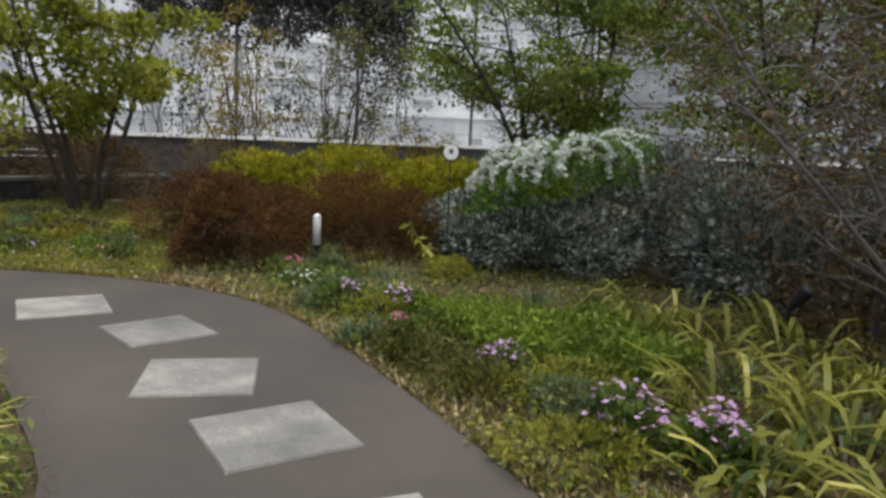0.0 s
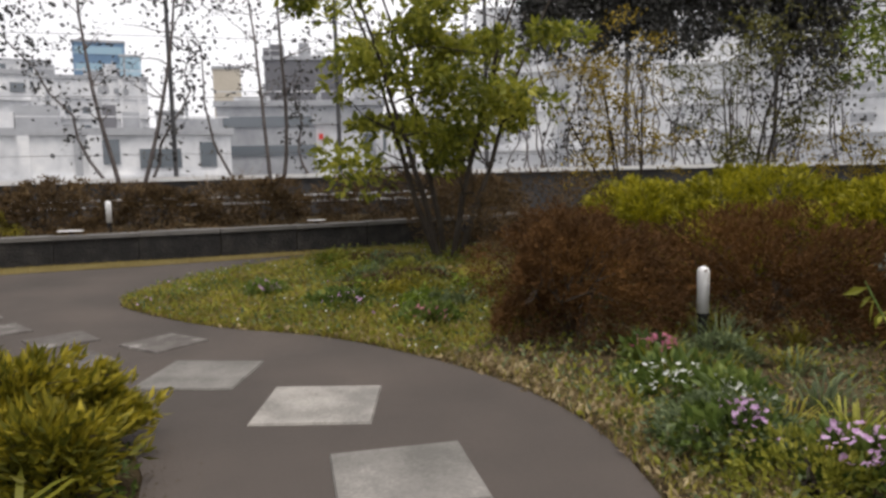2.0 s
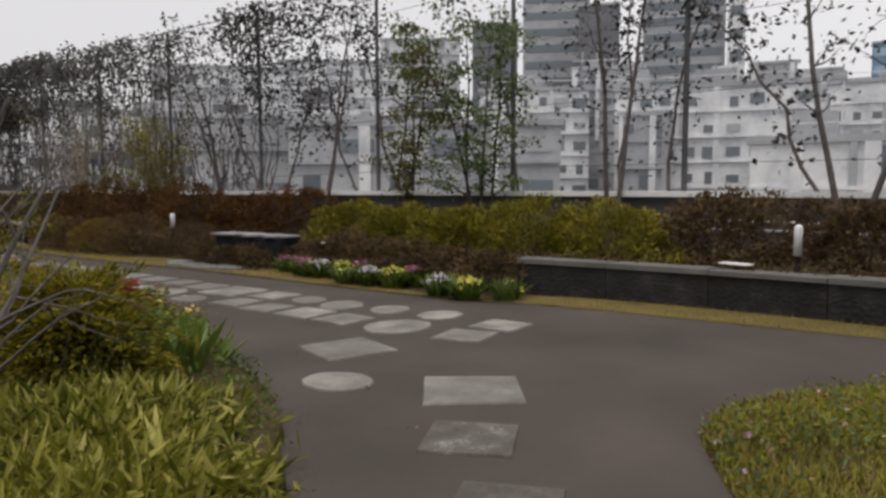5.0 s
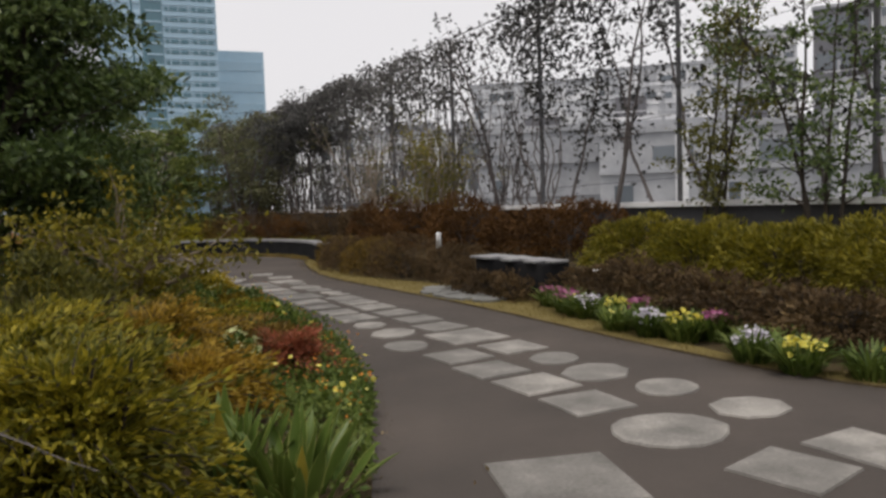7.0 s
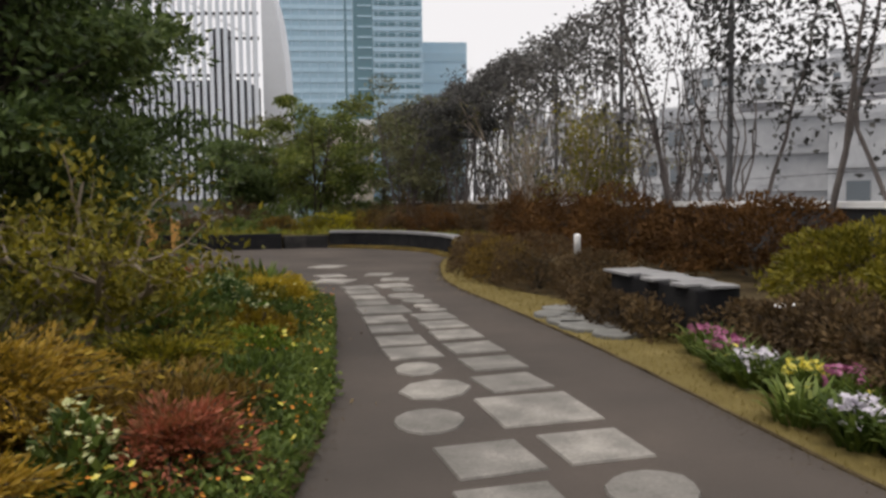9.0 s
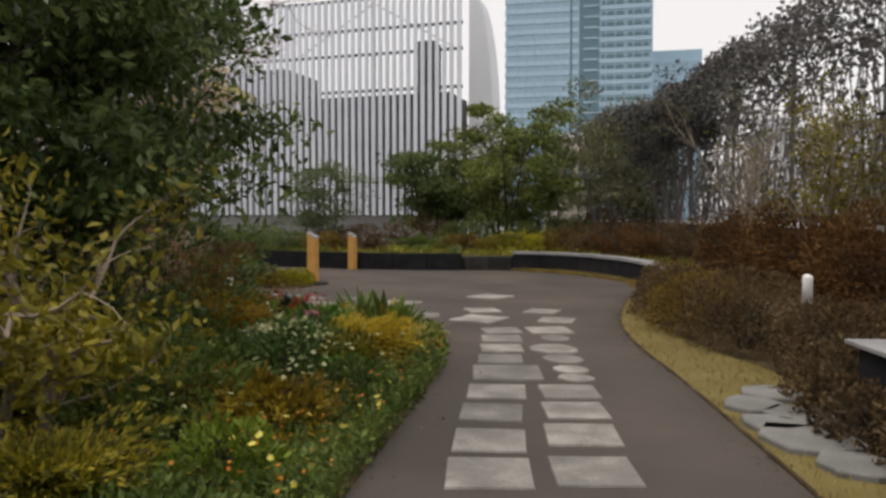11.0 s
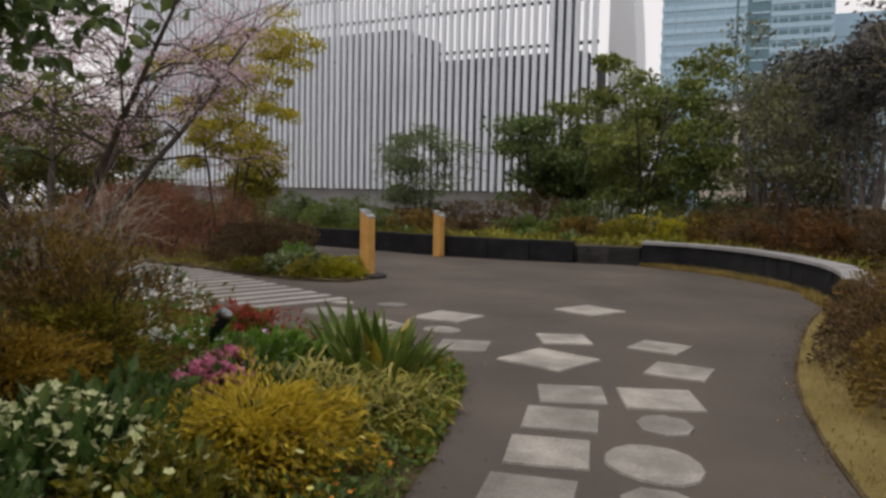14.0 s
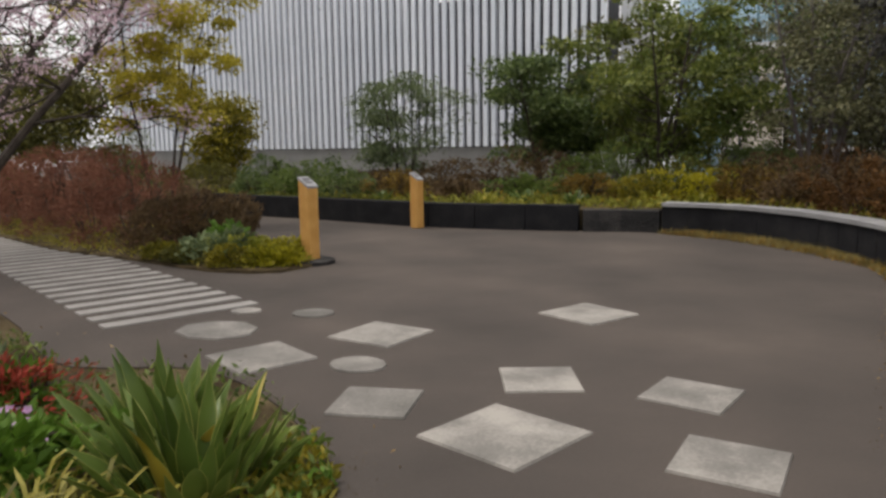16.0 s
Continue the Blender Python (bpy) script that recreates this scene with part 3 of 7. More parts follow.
def bush_points(n, rx, ry, rz, rng, low=-0.15, fill=0.3, amp=0.3):
    """Points of an uneven mound: clumps of leaves over a lumpy body that stands broad on the ground."""
    d = unit(int(n * 2.0), rng)
    d = d[d[:, 2] > low][:n]
    c = unit(90, rng)
    near = (d @ c.T).argmax(1)
    pull = np.where(rng.random(len(d)) < 0.75, rng.uniform(0.2, 0.7, len(d)), 0.0)[:, None]
    d = d * (1 - pull) + c[near] * pull
    d /= np.linalg.norm(d, axis=1)[:, None]
    tall = rng.uniform(-0.5, 0.6, 90) * amp
    r = lumps(rng, 14, amp)(d) + tall[near]
    deep = np.where(rng.random(len(d)) < fill, rng.uniform(0.35, 0.9, len(d)), rng.uniform(0.84, 1.07, len(d)))
    out = d.copy()
    flat = out[:, 2] < 0
    hl = np.linalg.norm(out[:, :2], axis=1) + 1e-6
    out[flat, :2] *= (1 / hl)[flat, None]
    return out * (r * deep)[:, None] * np.array([rx, ry, rz]), d


def branch(rng, start, way, length, r0, r1, bends=5, wander=0.18, rise=0.0):
    pts = [np.array(start, float)]
    d = np.array(way, float)
    d /= np.linalg.norm(d)
    for _ in range(bends):
        d = d + rng.normal(size=3) * wander + np.array([0, 0, rise])
        d /= np.linalg.norm(d)
        pts.append(pts[-1] + d * length / bends)
    return np.array(pts), np.linspace(r0, r1, bends + 1)


def flower_heads(g, pos, size, rng, petals=5, out=None):
    """Little open flowers of several petals."""
    n = len(pos)
    up = np.array([0, 0, 0.9]) + rng.normal(size=(n, 3)) * 0.45
    if out is not None:
        up = up + out
    up /= np.linalg.norm(up, axis=1)[:, None]
    a = np.cross(up, unit(n, rng))
    a /= np.linalg.norm(a, axis=1)[:, None]
    b = np.cross(up, a)
    sz = size * rng.uniform(0.7, 1.2, n)[:, None]
    for k in range(petals):
        t0 = 2 * np.pi * k / petals
        d = np.cos(t0) * a + np.sin(t0) * b
        s = np.cross(up, d)
        v = np.stack((pos, pos + d * sz * 0.35 + s * sz * 0.24 + up * sz * 0.1, pos + d * sz * 0.55 + up * sz * 0.16, pos + d * sz * 0.35 - s * sz * 0.24 + up * sz * 0.1), 1)
        g.add_quads(v.reshape(-1, 3), np.arange(n * 4).reshape(n, 4))


def blades(g, base, length, width, rng, droop=0.6, lean=0.5, seg=4, outward=None):
    """Strap leaves that rise and arch over."""
    n = len(base)
    az = rng.uniform(0, 2 * np.pi, n) if outward is None else outward + rng.normal(size=n) * 0.7
    ln = length * rng.uniform(0.6, 1.15, n)
    le = lean * rng.uniform(0.3, 1.4, n)
    h = np.stack((np.cos(az), np.sin(az), np.zeros(n)), 1)
    side = np.stack((-np.sin(az), np.cos(az), np.zeros(n)), 1)
    rows = []
    p = base.copy()
    for k in range(seg + 1):
        u = k / seg
        a = le + droop * u * u * rng.uniform(0.6, 1.4, n) * 2.2
        w = width * (0.55 + 0.9 * u * (1.25 - u) if u < 0.95 else 0.06) * 0.5
        rows += [p - side * w, p + side * w]
        p = p + (h * np.sin(a)[:, None] + np.array([0, 0, 1.0]) * np.cos(a)[:, None]) * (ln / seg)[:, None]
    v = np.stack(rows, 1)
    m = 2 * (seg + 1)
    q = np.array([(2 * k, 2 * k + 1, 2 * k + 3, 2 * k + 2) for k in range(seg)])
    g.add_quads(v.reshape(-1, 3), (np.arange(n)[:, None, None] * m + q[None]).reshape(-1, 4))


def inside(poly, p):
    x, y = p[:, 0], p[:, 1]
    hit = np.zeros(len(p), bool)
    for (x0, y0), (x1, y1) in zip(poly, poly[1:] + poly[:1]):
        c = ((y0 > y) != (y1 > y)) & (x < (x1 - x0) * (y - y0) / (y1 - y0 + 1e-12) + x0)
        hit ^= c
    return hit


def scatter(poly, n, rng, patchy=0.0):
    a = np.array(poly)
    p = rng.uniform(a.min(0), a.max(0), (n * 3, 2))
    p = p[inside(poly, p)]
    if patchy:
        keep = np.array([noise.noise((x * 0.9, y * 0.9, 3.7)) * 1.3 + 0.55 for x, y in p]) > rng.random(len(p)) * patchy
        p = p[keep]
    return p[:n]


def smooth_line(pts, step=0.25, closed=False):
    """A Catmull-Rom line through points of the plan."""
    p = [np.array(q, float) for q in pts]
    out = []
    n = len(p)
    for i in range(n if closed else n - 1):
        a, b = (p[(i - 1) % n] if closed or i else p[i]), p[i]
        c, d = p[(i + 1) % n], (p[(i + 2) % n] if closed or i + 2 < n else p[(i + 1) % n])
        m = max(1, int(np.linalg.norm(c - b) / step))
        for k in range(m):
            t = k / m
            out.append(0.5 * (2 * b + (c - a) * t + (2 * a - 5 * b + 4 * c - d) * t * t + (3 * b - a - 3 * c + d) * t ** 3))
    if not closed:
        out.append(p[-1])
    return np.array(out)


def sheet(name, poly, z, thick, material, label, category):
    """A flat piece of ground with a rim."""
    bm = bmesh.new()
    vs = [bm.verts.new((x, y, z)) for x, y in poly]
    face = bm.faces.new(vs)
    if face.normal.z < 0 or sum((b[0] - a[0]) * (b[1] + a[1]) for a, b in zip(poly, list(poly[1:]) + [poly[0]])) > 0:
        face.normal_flip()
    ext = bmesh.ops.extrude_face_region(bm, geom=[face])
    bmesh.ops.translate(bm, vec=(0, 0, -thick), verts=[e for e in ext["geom"] if isinstance(e, bmesh.types.BMVert)])
    bmesh.ops.triangulate(bm, faces=bm.faces[:], ngon_method="EAR_CLIP")
    bmesh.ops.recalc_face_normals(bm, faces=bm.faces[:])
    ob = part(name, bm, material)
    return tagged(ob, label, category, kind="structure")


def ribbon(line, width_in, width_out, z0, z1):
    """A wall along a line of the plan: widths to either side, from z0 up to z1."""
    t = np.gradient(line, axis=0)
    t /= np.linalg.norm(t, axis=1)[:, None]
    nrm = np.stack((-t[:, 1], t[:, 0]), 1)
    a, b = line + nrm * width_in, line - nrm * width_out
    g = Geo()
    n = len(line)
    v = np.concatenate([np.column_stack((q, np.full(n, z))) for q in (a, b) for z in (z0, z1)])
    i = np.arange(n - 1)
    q = np.concatenate([np.stack((i, i + 1, n + i + 1, n + i), 1), np.stack((2 * n + i + 1, 2 * n + i, 3 * n + i, 3 * n + i + 1), 1),
                        np.stack((n + i, n + i + 1, 3 * n + i + 1, 3 * n + i), 1), np.stack((i + 1, i, 2 * n + i, 2 * n + i + 1), 1)])
    g.add_quads(v, q)
    g.f.append([0, n, 3 * n, 2 * n])
    g.f.append([n - 1, 3 * n - 1, 4 * n - 1, 2 * n - 1][::-1])
    return g


# ---- the large structure ----
PATH_EDGE_NORTH = [(6.0, -0.5), (3.5, 1.5), (0.8, 3.0), (-0.92, 3.54), (-2.24, 3.9), (-3.7, 4.2), (-4.8, 4.27), (-5.75, 4.0), (-6.6, 3.5), (-7.3, 2.9), (-7.9, 2.05), (-8.6, 1.4),
                   (-9.3, 0.93), (-9.75, 0.86), (-10.4, 1.02), (-11.7, 1.85), (-13.0, 2.95), (-13.5, 3.9), (-13.75, 5.5)]
PATH_EDGE_WEST = [(-14.0, 5.5), (-13.35, 3.4), (-12.8, 1.0), (-12.5, -0.9), (-12.2, -2.4), (-11.85, -3.3), (-11.6, -4.8), (-11.45, -6.3), (-11.3, -7.7), (-11.1, -9.1), (-10.85, -10.7),
                  (-10.55, -12.4), (-10.42, -14.0), (-10.5, -15.8), (-10.7, -17.6), (-10.95, -18.9), (-10.7, -20.3), (-9.95, -21.6), (-9.0, -22.5), (-7.7, -22.95), (-6.5, -22.85),
                  (-3.8, -22.6), (-1.2, -23.1), (1.5, -23.4), (5.0, -22.6)]
PATH_EDGE_PLANKS = [(5.2, -20.2), (0.3, -18.05), (-1.9, -17.65), (-3.6, -17.3), (-4.55, -17.75), (-4.75, -17.3), (-4.3, -16.75)]
PATH_EDGE_INNER = [(8.0, -19.5), (4.0, -17.6), (0.0, -16.1), (-3.6, -14.75), (-4.6, -14.25), (-5.4, -13.95), (-6.2, -14.25), (-6.95, -14.02), (-7.65, -13.55), (-8.1, -13.1),
                   (-8.4, -12.2), (-8.68, -11.0), (-8.78, -9.8), (-8.88, -8.0), (-8.95, -6.6), (-8.92, -5.4), (-8.8, -4.3), (-8.55, -3.45), (-8.35, -2.7), (-7.95, -1.4), (-7.4, -0.45),
                   (-6.9, 0.35), (-6.0, 1.3), (-4.9, 1.95), (-4.1, 2.08), (-3.1, 2.02), (-2.1, 1.85), (-1.0, 1.2), (0.2, 0.0), (2.0, -2.0)]
BED_CORNER = smooth_line([(5.2, -19.8), (0.3, -18.05), (-1.9, -17.65), (-3.6, -17.3), (-4.4, -17.55), (-4.5, -18.1), (-3.6, -19.0), (-1.5, -20.2), (1.0, -21.2), (5.2, -21.9)], 0.3)

north = smooth_line(PATH_EDGE_NORTH)
west = smooth_line(PATH_EDGE_WEST)
inner = smooth_line(PATH_EDGE_INNER)

FENCE = smooth_line([(-7.6, -40.0), (-11.0, -33.0), (-12.4, -27.5), (-13.5, -21.5), (-14.2, -17.0), (-15.0, -13.0), (-16.3, -8.0), (-17.1, 0.0), (-17.8, 6.0), (-17.6, 11.0), (-15.5, 16.0), (-11.0, 20.0), (-5.0, 23.0), (4.0, 25.0)], 0.7)
roof_rim = [tuple(p) for p in FENCE] + [(24.0, 25.0), (24.0, -40.0)]
sheet("ground", [(-900, -900), (900, -900), (900, 900), (-900, 900)], -24.0, 0.5, M["concrete"], "pale grey city ground far below the roof garden", "ground")
sheet("floor", roof_rim, 0.0, 0.6, M["soil"], "dark brown garden soil of the roof garden beds", "soil")
path_poly = [tuple(p) for p in north] + [tuple(p) for p in west] + [(8.0, -22.0)] + [tuple(p) for p in inner]
pavement = sheet("pavement", path_poly, 0.012, 0.05, M["asphalt"], "grey-brown asphalt garden path with inlaid pavers", "path")
sheet("soil_corner", [tuple(p) for p in BED_CORNER], 0.05, 0.06, M["soil"], "dark soil corner bed beside the plank path", "soil")

# dry straw-coloured strip beside the path, with its thin kerb edge
strip_outer = smooth_line([(-14.6, 5.5), (-13.95, 3.4), (-13.5, 1.0), (-13.25, -0.9), (-12.85, -2.6), (-12.1, -3.35), (-11.9, -4.8), (-12.0, -6.6), (-12.35, -7.6), (-12.5, -8.8), (-12.1, -10.2),
                           (-11.6, -11.4), (-11.1, -12.8), (-10.85, -14.4), (-10.9, -16.0), (-11.0, -17.6), (-11.35, -19.0)])
strip_poly = [tuple(p) for p in west if p[1] > -18.9] + [tuple(p) for p in strip_outer[::-1]]
sheet("verge", strip_poly, 0.02, 0.05, M["straw"], "strip of dry straw-coloured winter lawn", "verge")
g = ribbon(np.array([p for p in west if -18.0 < p[1] < -2.0]), 0.014, 0.014, 0.0, 0.024)
tagged(part("kerb", g, M["soil"]), "thin rusty metal lawn edging beside the path", "edging", kind="structure")

# parapet, its pale coping and the garden fence
tagged(part("wall_parapet", ribbon(FENCE, 0.12, 0.12, 0.0, 1.2), M["parapet"]), "dark grey concrete parapet round the roof garden", "parapet", kind="structure")
tagged(part("trim", ribbon(FENCE, 0.2, 0.2, 1.203, 1.29), M["white"]), "pale metal coping along the parapet", "coping", kind="structure")

# planter wall of dark stone with a grey cap
PLANTER = smooth_line([(-14.9, 7.5), (-14.3, 5.0), (-13.95, 3.2), (-13.6, 1.2), (-13.4, -0.8), (-13.12, -2.5), (-12.95, -3.3)], 0.3)


def stone_wall(name, line, height, label, piece, gap=0.012, cap=True, thick=0.3, stone_mat="darkstone", cap_mat="cap"):
    """A low wall of stone blocks, each with its own cap stone."""
    wall = thing(name, 0, 0, 0, label, "wall", kind="structure")
    d = np.concatenate(([0], np.cumsum(np.linalg.norm(np.diff(line, axis=0), axis=1))))
    n = max(1, int(d[-1] / piece))
    for k in range(n):
        s = np.linspace(k / n * d[-1] + gap / 2, (k + 1) / n * d[-1] - gap / 2, 4)
        seg = np.column_stack((np.interp(s, d, line[:, 0]), np.interp(s, d, line[:, 1])))
        j = RNG.uniform(-0.006, 0.006)
        top = height - (0.065 if cap else 0.0)
        part("block", ribbon(seg, thick / 2 + j, thick / 2 + j, 0.0, top + j), M[stone_mat], wall)
        if cap:
            part("cap_stone", ribbon(seg, thick / 2 + 0.03, thick / 2 + 0.03, top + 0.008, height + j), M[cap_mat], wall)
    return wall


stone_wall("wall_planter", PLANTER, 0.46, "low dark stone planter wall with a grey stone cap", 1.1)
# raised soil behind the planter wall
planter_poly = [tuple(p) for p in PLANTER] + [(-12.75, -4.2), (-12.7, -6.0), (-12.85, -7.6), (-12.75, -9.0), (-12.4, -10.6), (-12.0, -12.0), (-11.7, -14.0), (-11.8, -18.0), (-12.2, -20.0)] + [tuple(p) for p in FENCE if -24 < p[1] < 7.5]
sheet("soil_planter", planter_poly, 0.38, 0.38, M["soil"], "dark soil of the raised planting bed", "soil")

# curved dark stone kerb round the plaza, in three heights
KERB = smooth_line([(3.2, -24.2), (0.9, -23.75), (-1.2, -23.35), (-2.9, -22.95), (-3.8, -22.75), (-5.2, -22.75), (-6.55, -22.9)], 0.3)
stone_wall("wall_kerb_1", KERB, 0.44, "low dark stone kerb wall round the paved plaza", 0.9, cap=False, thick=0.3, stone_mat="blackmetal")
KERB2 = smooth_line([(-6.6, -22.92), (-7.2, -23.1), (-7.85, -23.15)], 0.3)
stone_wall("wall_kerb_2", KERB2, 0.37, "lower stretch of grey stone kerb", 0.6, cap=False, thick=0.35, stone_mat="darkstone")
KERB3 = smooth_line([(-7.9, -23.12), (-8.9, -22.95), (-9.8, -22.2), (-10.5, -21.2), (-11.0, -20.0), (-11.2, -18.7), (-11.15, -17.6)], 0.25)
stone_wall("wall_kerb_3", KERB3, 0.5, "curved dark stone seat wall with a pale plank top", 0.42, thick=0.3, stone_mat="blackmetal", cap_mat="slab")
back_poly = [tuple(p + np.array([0, -0.1])) for p in KERB] + [tuple(p + np.array([0, -0.1])) for p in KERB2] + [tuple(p + np.array([-0.1, -0.05])) for p in KERB3[:-6]] + [(-12.2, -20.0)] + [tuple(p) for p in FENCE[::-1] if -33.0 < p[1] < -20.0] + [(14.0, -33.0), (14.0, -24.0)]
sheet("soil_back", back_poly, 0.36, 0.36, M["soil"], "dark soil of the raised bed behind the kerb", "soil")

# ---- pavers set in the path: squares by centre, turn and size; rounded ones by centre and size ----
SQUARES = [(-5.46, 2.87, -12, 0.68), (-4.34, 3.22, 1, 0.65), (-3.2, 3.02, -31, 0.69), (-2.17, 2.96, -10, 0.68), (-1.05, 2.72, -20, 0.66), (0.3, 2.2, 25, 0.66), (-6.32, 2.1, -16, 0.67)]
SQUARES += [(-7.38, 1.68, 45, 0.5), (-6.9, 1.12, 37, 0.5), (-7.73, 0.8, 32, 0.49), (-8.28, 0.08, 34, 0.51), (-9.0, -0.57, 45, 0.67), (-9.2, -2.22, -10, 0.65), (-10.3, -1.85, 19, 0.48), (-10.9, -1.93, 8, 0.48)]
SQUARES += [(-9.88, -4.59, 9, 0.48), (-9.85, -5.22, 12, 0.48), (-10.46, -5.35, 9, 0.49), (-10.3, -6.1, 9, 0.66), (-10.26, -6.8, 14, 0.48), (-10.22, -7.46, 11, 0.47), (-10.14, -8.12, 11, 0.47), (-10.05, -3.37, 4, 0.48), (-9.99, -3.99, 8, 0.5)]
SQUARES += [(-10.06, -8.8, 9, 0.47), (-9.99, -9.4, 12, 0.45), (-9.92, -9.97, 12, 0.46), (-9.57, -7.97, 10, 0.48), (-9.49, -8.56, 8, 0.46), (-9.4, -9.22, 6, 0.45), (-9.35, -9.85, 8, 0.47), (-9.34, -10.58, 10, 0.62)]
SQUARES += [(-9.19, -11.2, 9, 0.44), (-9.12, -11.8, 12, 0.45), (-9.04, -12.4, 12, 0.46), (-8.96, -12.98, 18, 0.46), (-8.52, -13.97, -19, 0.62), (-9.57, -14.06, -6, 0.47), (-9.3, -14.95, -12, 0.47), (-8.41, -14.88, 25, 0.47)]
SQUARES += [(-8.25, -16.76, -27, 0.6), (-7.68, -14.13, 14, 0.46), (-6.94, -15.49, -9, 0.58), (-6.48, -14.61, -25, 0.58), (-9.53, -13.15, 19, 0.52)]
ROUNDS = [(-10.16, -2.64, 0.66), (-10.91, -2.79, 0.5), (-10.77, -3.46, 0.46), (-10.58, -4.1, 0.57), (-10.55, -4.71, 0.45), (-9.68, -6.67, 0.53), (-9.58, -5.92, 0.46), (-9.59, -7.33, 0.42), (-8.49, -1.41, 0.5), (-9.64, -12.56, 0.38),
          (-9.67, -11.87, 0.52), (-9.8, -11.32, 0.42), (-9.9, -10.84, 0.32), (-9.96, -10.48, 0.32), (-7.2, -14.72, 0.36), (-5.65, -15.1, 0.62), (-6.02, -15.9, 0.34), (-5.4, -15.75, 0.26)]


def slab_mesh(name, corners, height, edge):
    """A slab with eased edges from its outline."""
    bm = bmesh.new()
    top = bm.faces.new([bm.verts.new((x, y, height)) for x, y in corners])
    if top.normal.z < 0:
        top.normal_flip()
    ext = bmesh.ops.extrude_face_region(bm, geom=[top])
    bmesh.ops.translate(bm, vec=(0, 0, -height), verts=[e for e in ext["geom"] if isinstance(e, bmesh.types.BMVert)])
    bmesh.ops.recalc_face_normals(bm, faces=bm.faces[:])
    bmesh.ops.bevel(bm, geom=[e for e in bm.edges if all(v.co.z > height / 2 for v in e.verts)], offset=edge, segments=1, affect="EDGES")
    me = bpy.data.meshes.new(name)
    bm.to_mesh(me)
    bm.free()
    return me


def lay_pavers():
    square_me = [slab_mesh("paver", [(sx * 0.5 + RNG.uniform(-0.012, 0.012), sy * 0.5 + RNG.uniform(-0.012, 0.012)) for sx, sy in ((-1, -1), (1, -1), (1, 1), (-1, 1))], 0.03, 0.012) for _ in range(6)]
    worn_me = [me.copy() for me in square_me[:2]]
    round_me = []
    for k in range(4):
        n = 8 if k % 2 else 14
        turn = RNG.uniform(0, 1)
        round_me.append(slab_mesh("paver", [((0.5 + RNG.uniform(-0.02, 0.02)) * math.cos(2 * math.pi * (i + turn) / n), (0.5 + RNG.uniform(-0.02, 0.02)) * math.sin(2 * math.pi * (i + turn) / n)) for i in range(n)], 0.03, 0.012))
    for k, (x, y, turn, size) in enumerate(SQUARES):
        worn = k in (7, 8, 9, 10)
        ob = part("paver", worn_me[k % 2] if worn else square_me[k % 6], M["paver_worn" if worn else "paver"], pavement)
        ob.matrix_local = pose(x, y, -0.004, 0, 0, turn) @ Matrix.Diagonal((size, size, 1, 1))
    for k, (x, y, size) in enumerate(ROUNDS):
        ob = part("paver", round_me[k % 4], M["paver"], pavement)
        ob.matrix_local = pose(x, y, -0.004, 0, 0, 12 * k) @ Matrix.Diagonal((size * 1.12, size * 0.95, 1, 1))


# ---- louvre screen of the building behind the plaza ----
def louvre_screen():
    t = thing("louvre_screen", -4.1, -35.0, 0, "tall white vertical louvre screen on a steel frame", "screen", turn=-5.0)
    width, top = 25.0, 11.0
    pitch = 0.327
    g = Geo()
    box_geo(g, -0.078, 0.078, -0.07, 0.07, 1.45, top)
    long_me = g.mesh("slat")
    n = int(width / pitch)
    for k in range(n):
        x = k * pitch
        part("slat", long_me, M["louvre"], t).location = (x, 0, 0)
    for z in (1.5, 4.2, 6.9, 8.5, 9.6, 10.95):
        part("rail", box_geo(Geo(), -0.1, width, 0.14, 0.22, z, z + 0.12), M["pole"], t).location = (0, -0.4, 0)
    for k in range(7):
        part("mast", box_geo(Geo(), -0.09, 0.09, -0.09, 0.09, 0.0, top + 0.2), M["metalrail"], t).location = (0.15 + k * 4.0, -0.55, 0)
    for k in range(6):
        g = Geo()
        tube(g, [(0.2 + 4.0 * k, -0.5, 8.6 + 2.2 * (k % 2)), (4.0 + 4.0 * k, -0.5, 10.8 - 2.2 * (k % 2))], [0.035, 0.035], 6)
        part("brace", g, M["metalrail"], t)
    part("lamp_ball", ball(0.32), M["pole"], t).location = (3.2, -0.3, top + 0.3)
    b = thing("grey_building", -3.5, -37.4, 0, "grey clad plant building behind the louvre screen", "building", turn=-5.0)
    # walls carry the darkened cladding, so the gaps between slats look shaded
    part("wall", box_geo(Geo(), 0.3, 8.6, -3.0, 0.0, 0.0, 7.1), M["louvre_gap_shade"], b)
    part("wall", box_geo(Geo(), 8.65, 25.0, -3.2, 0.15, 0.0, 8.6), M["louvre_gap_shade"], b)
    part("roof_box", box_geo(Geo(), 1.2, 2.0, -1.5, -0.4, 7.1, 9.6), M["louvre_gap_shade"], b)
    part("plinth", box_geo(Geo(), -0.5, 25.4, 0.16, 2.2, 0.0, 1.42), M["concrete"], b)
    # pale rounded wall beyond the end of the screen
    g = Geo()
    ang = np.linspace(0.0, np.pi / 2, 14)
    prof = [(0, 0), (-1.2, 0)] + [(-1.2 + 1.05 * (1 - math.cos(a)), 5.0 + 7.0 * math.sin(a)) for a in ang] + [(0, 12.0)]
    k = len(prof)
    g.add([(x, y, z) for y in (0.0, -1.6) for x, z in prof], [list(range(k)), list(range(k, 2 * k))[::-1]] + [[i, k + i, k + (i + 1) % k, (i + 1) % k] for i in range(k)])
    w = part("pale_building", g, M["smoothwhite"])
    w.matrix_world = pose(-3.8, -39.0, 0, 0, 0, -5)
    tagged(w, "smooth pale building with a rounded shoulder", "building")


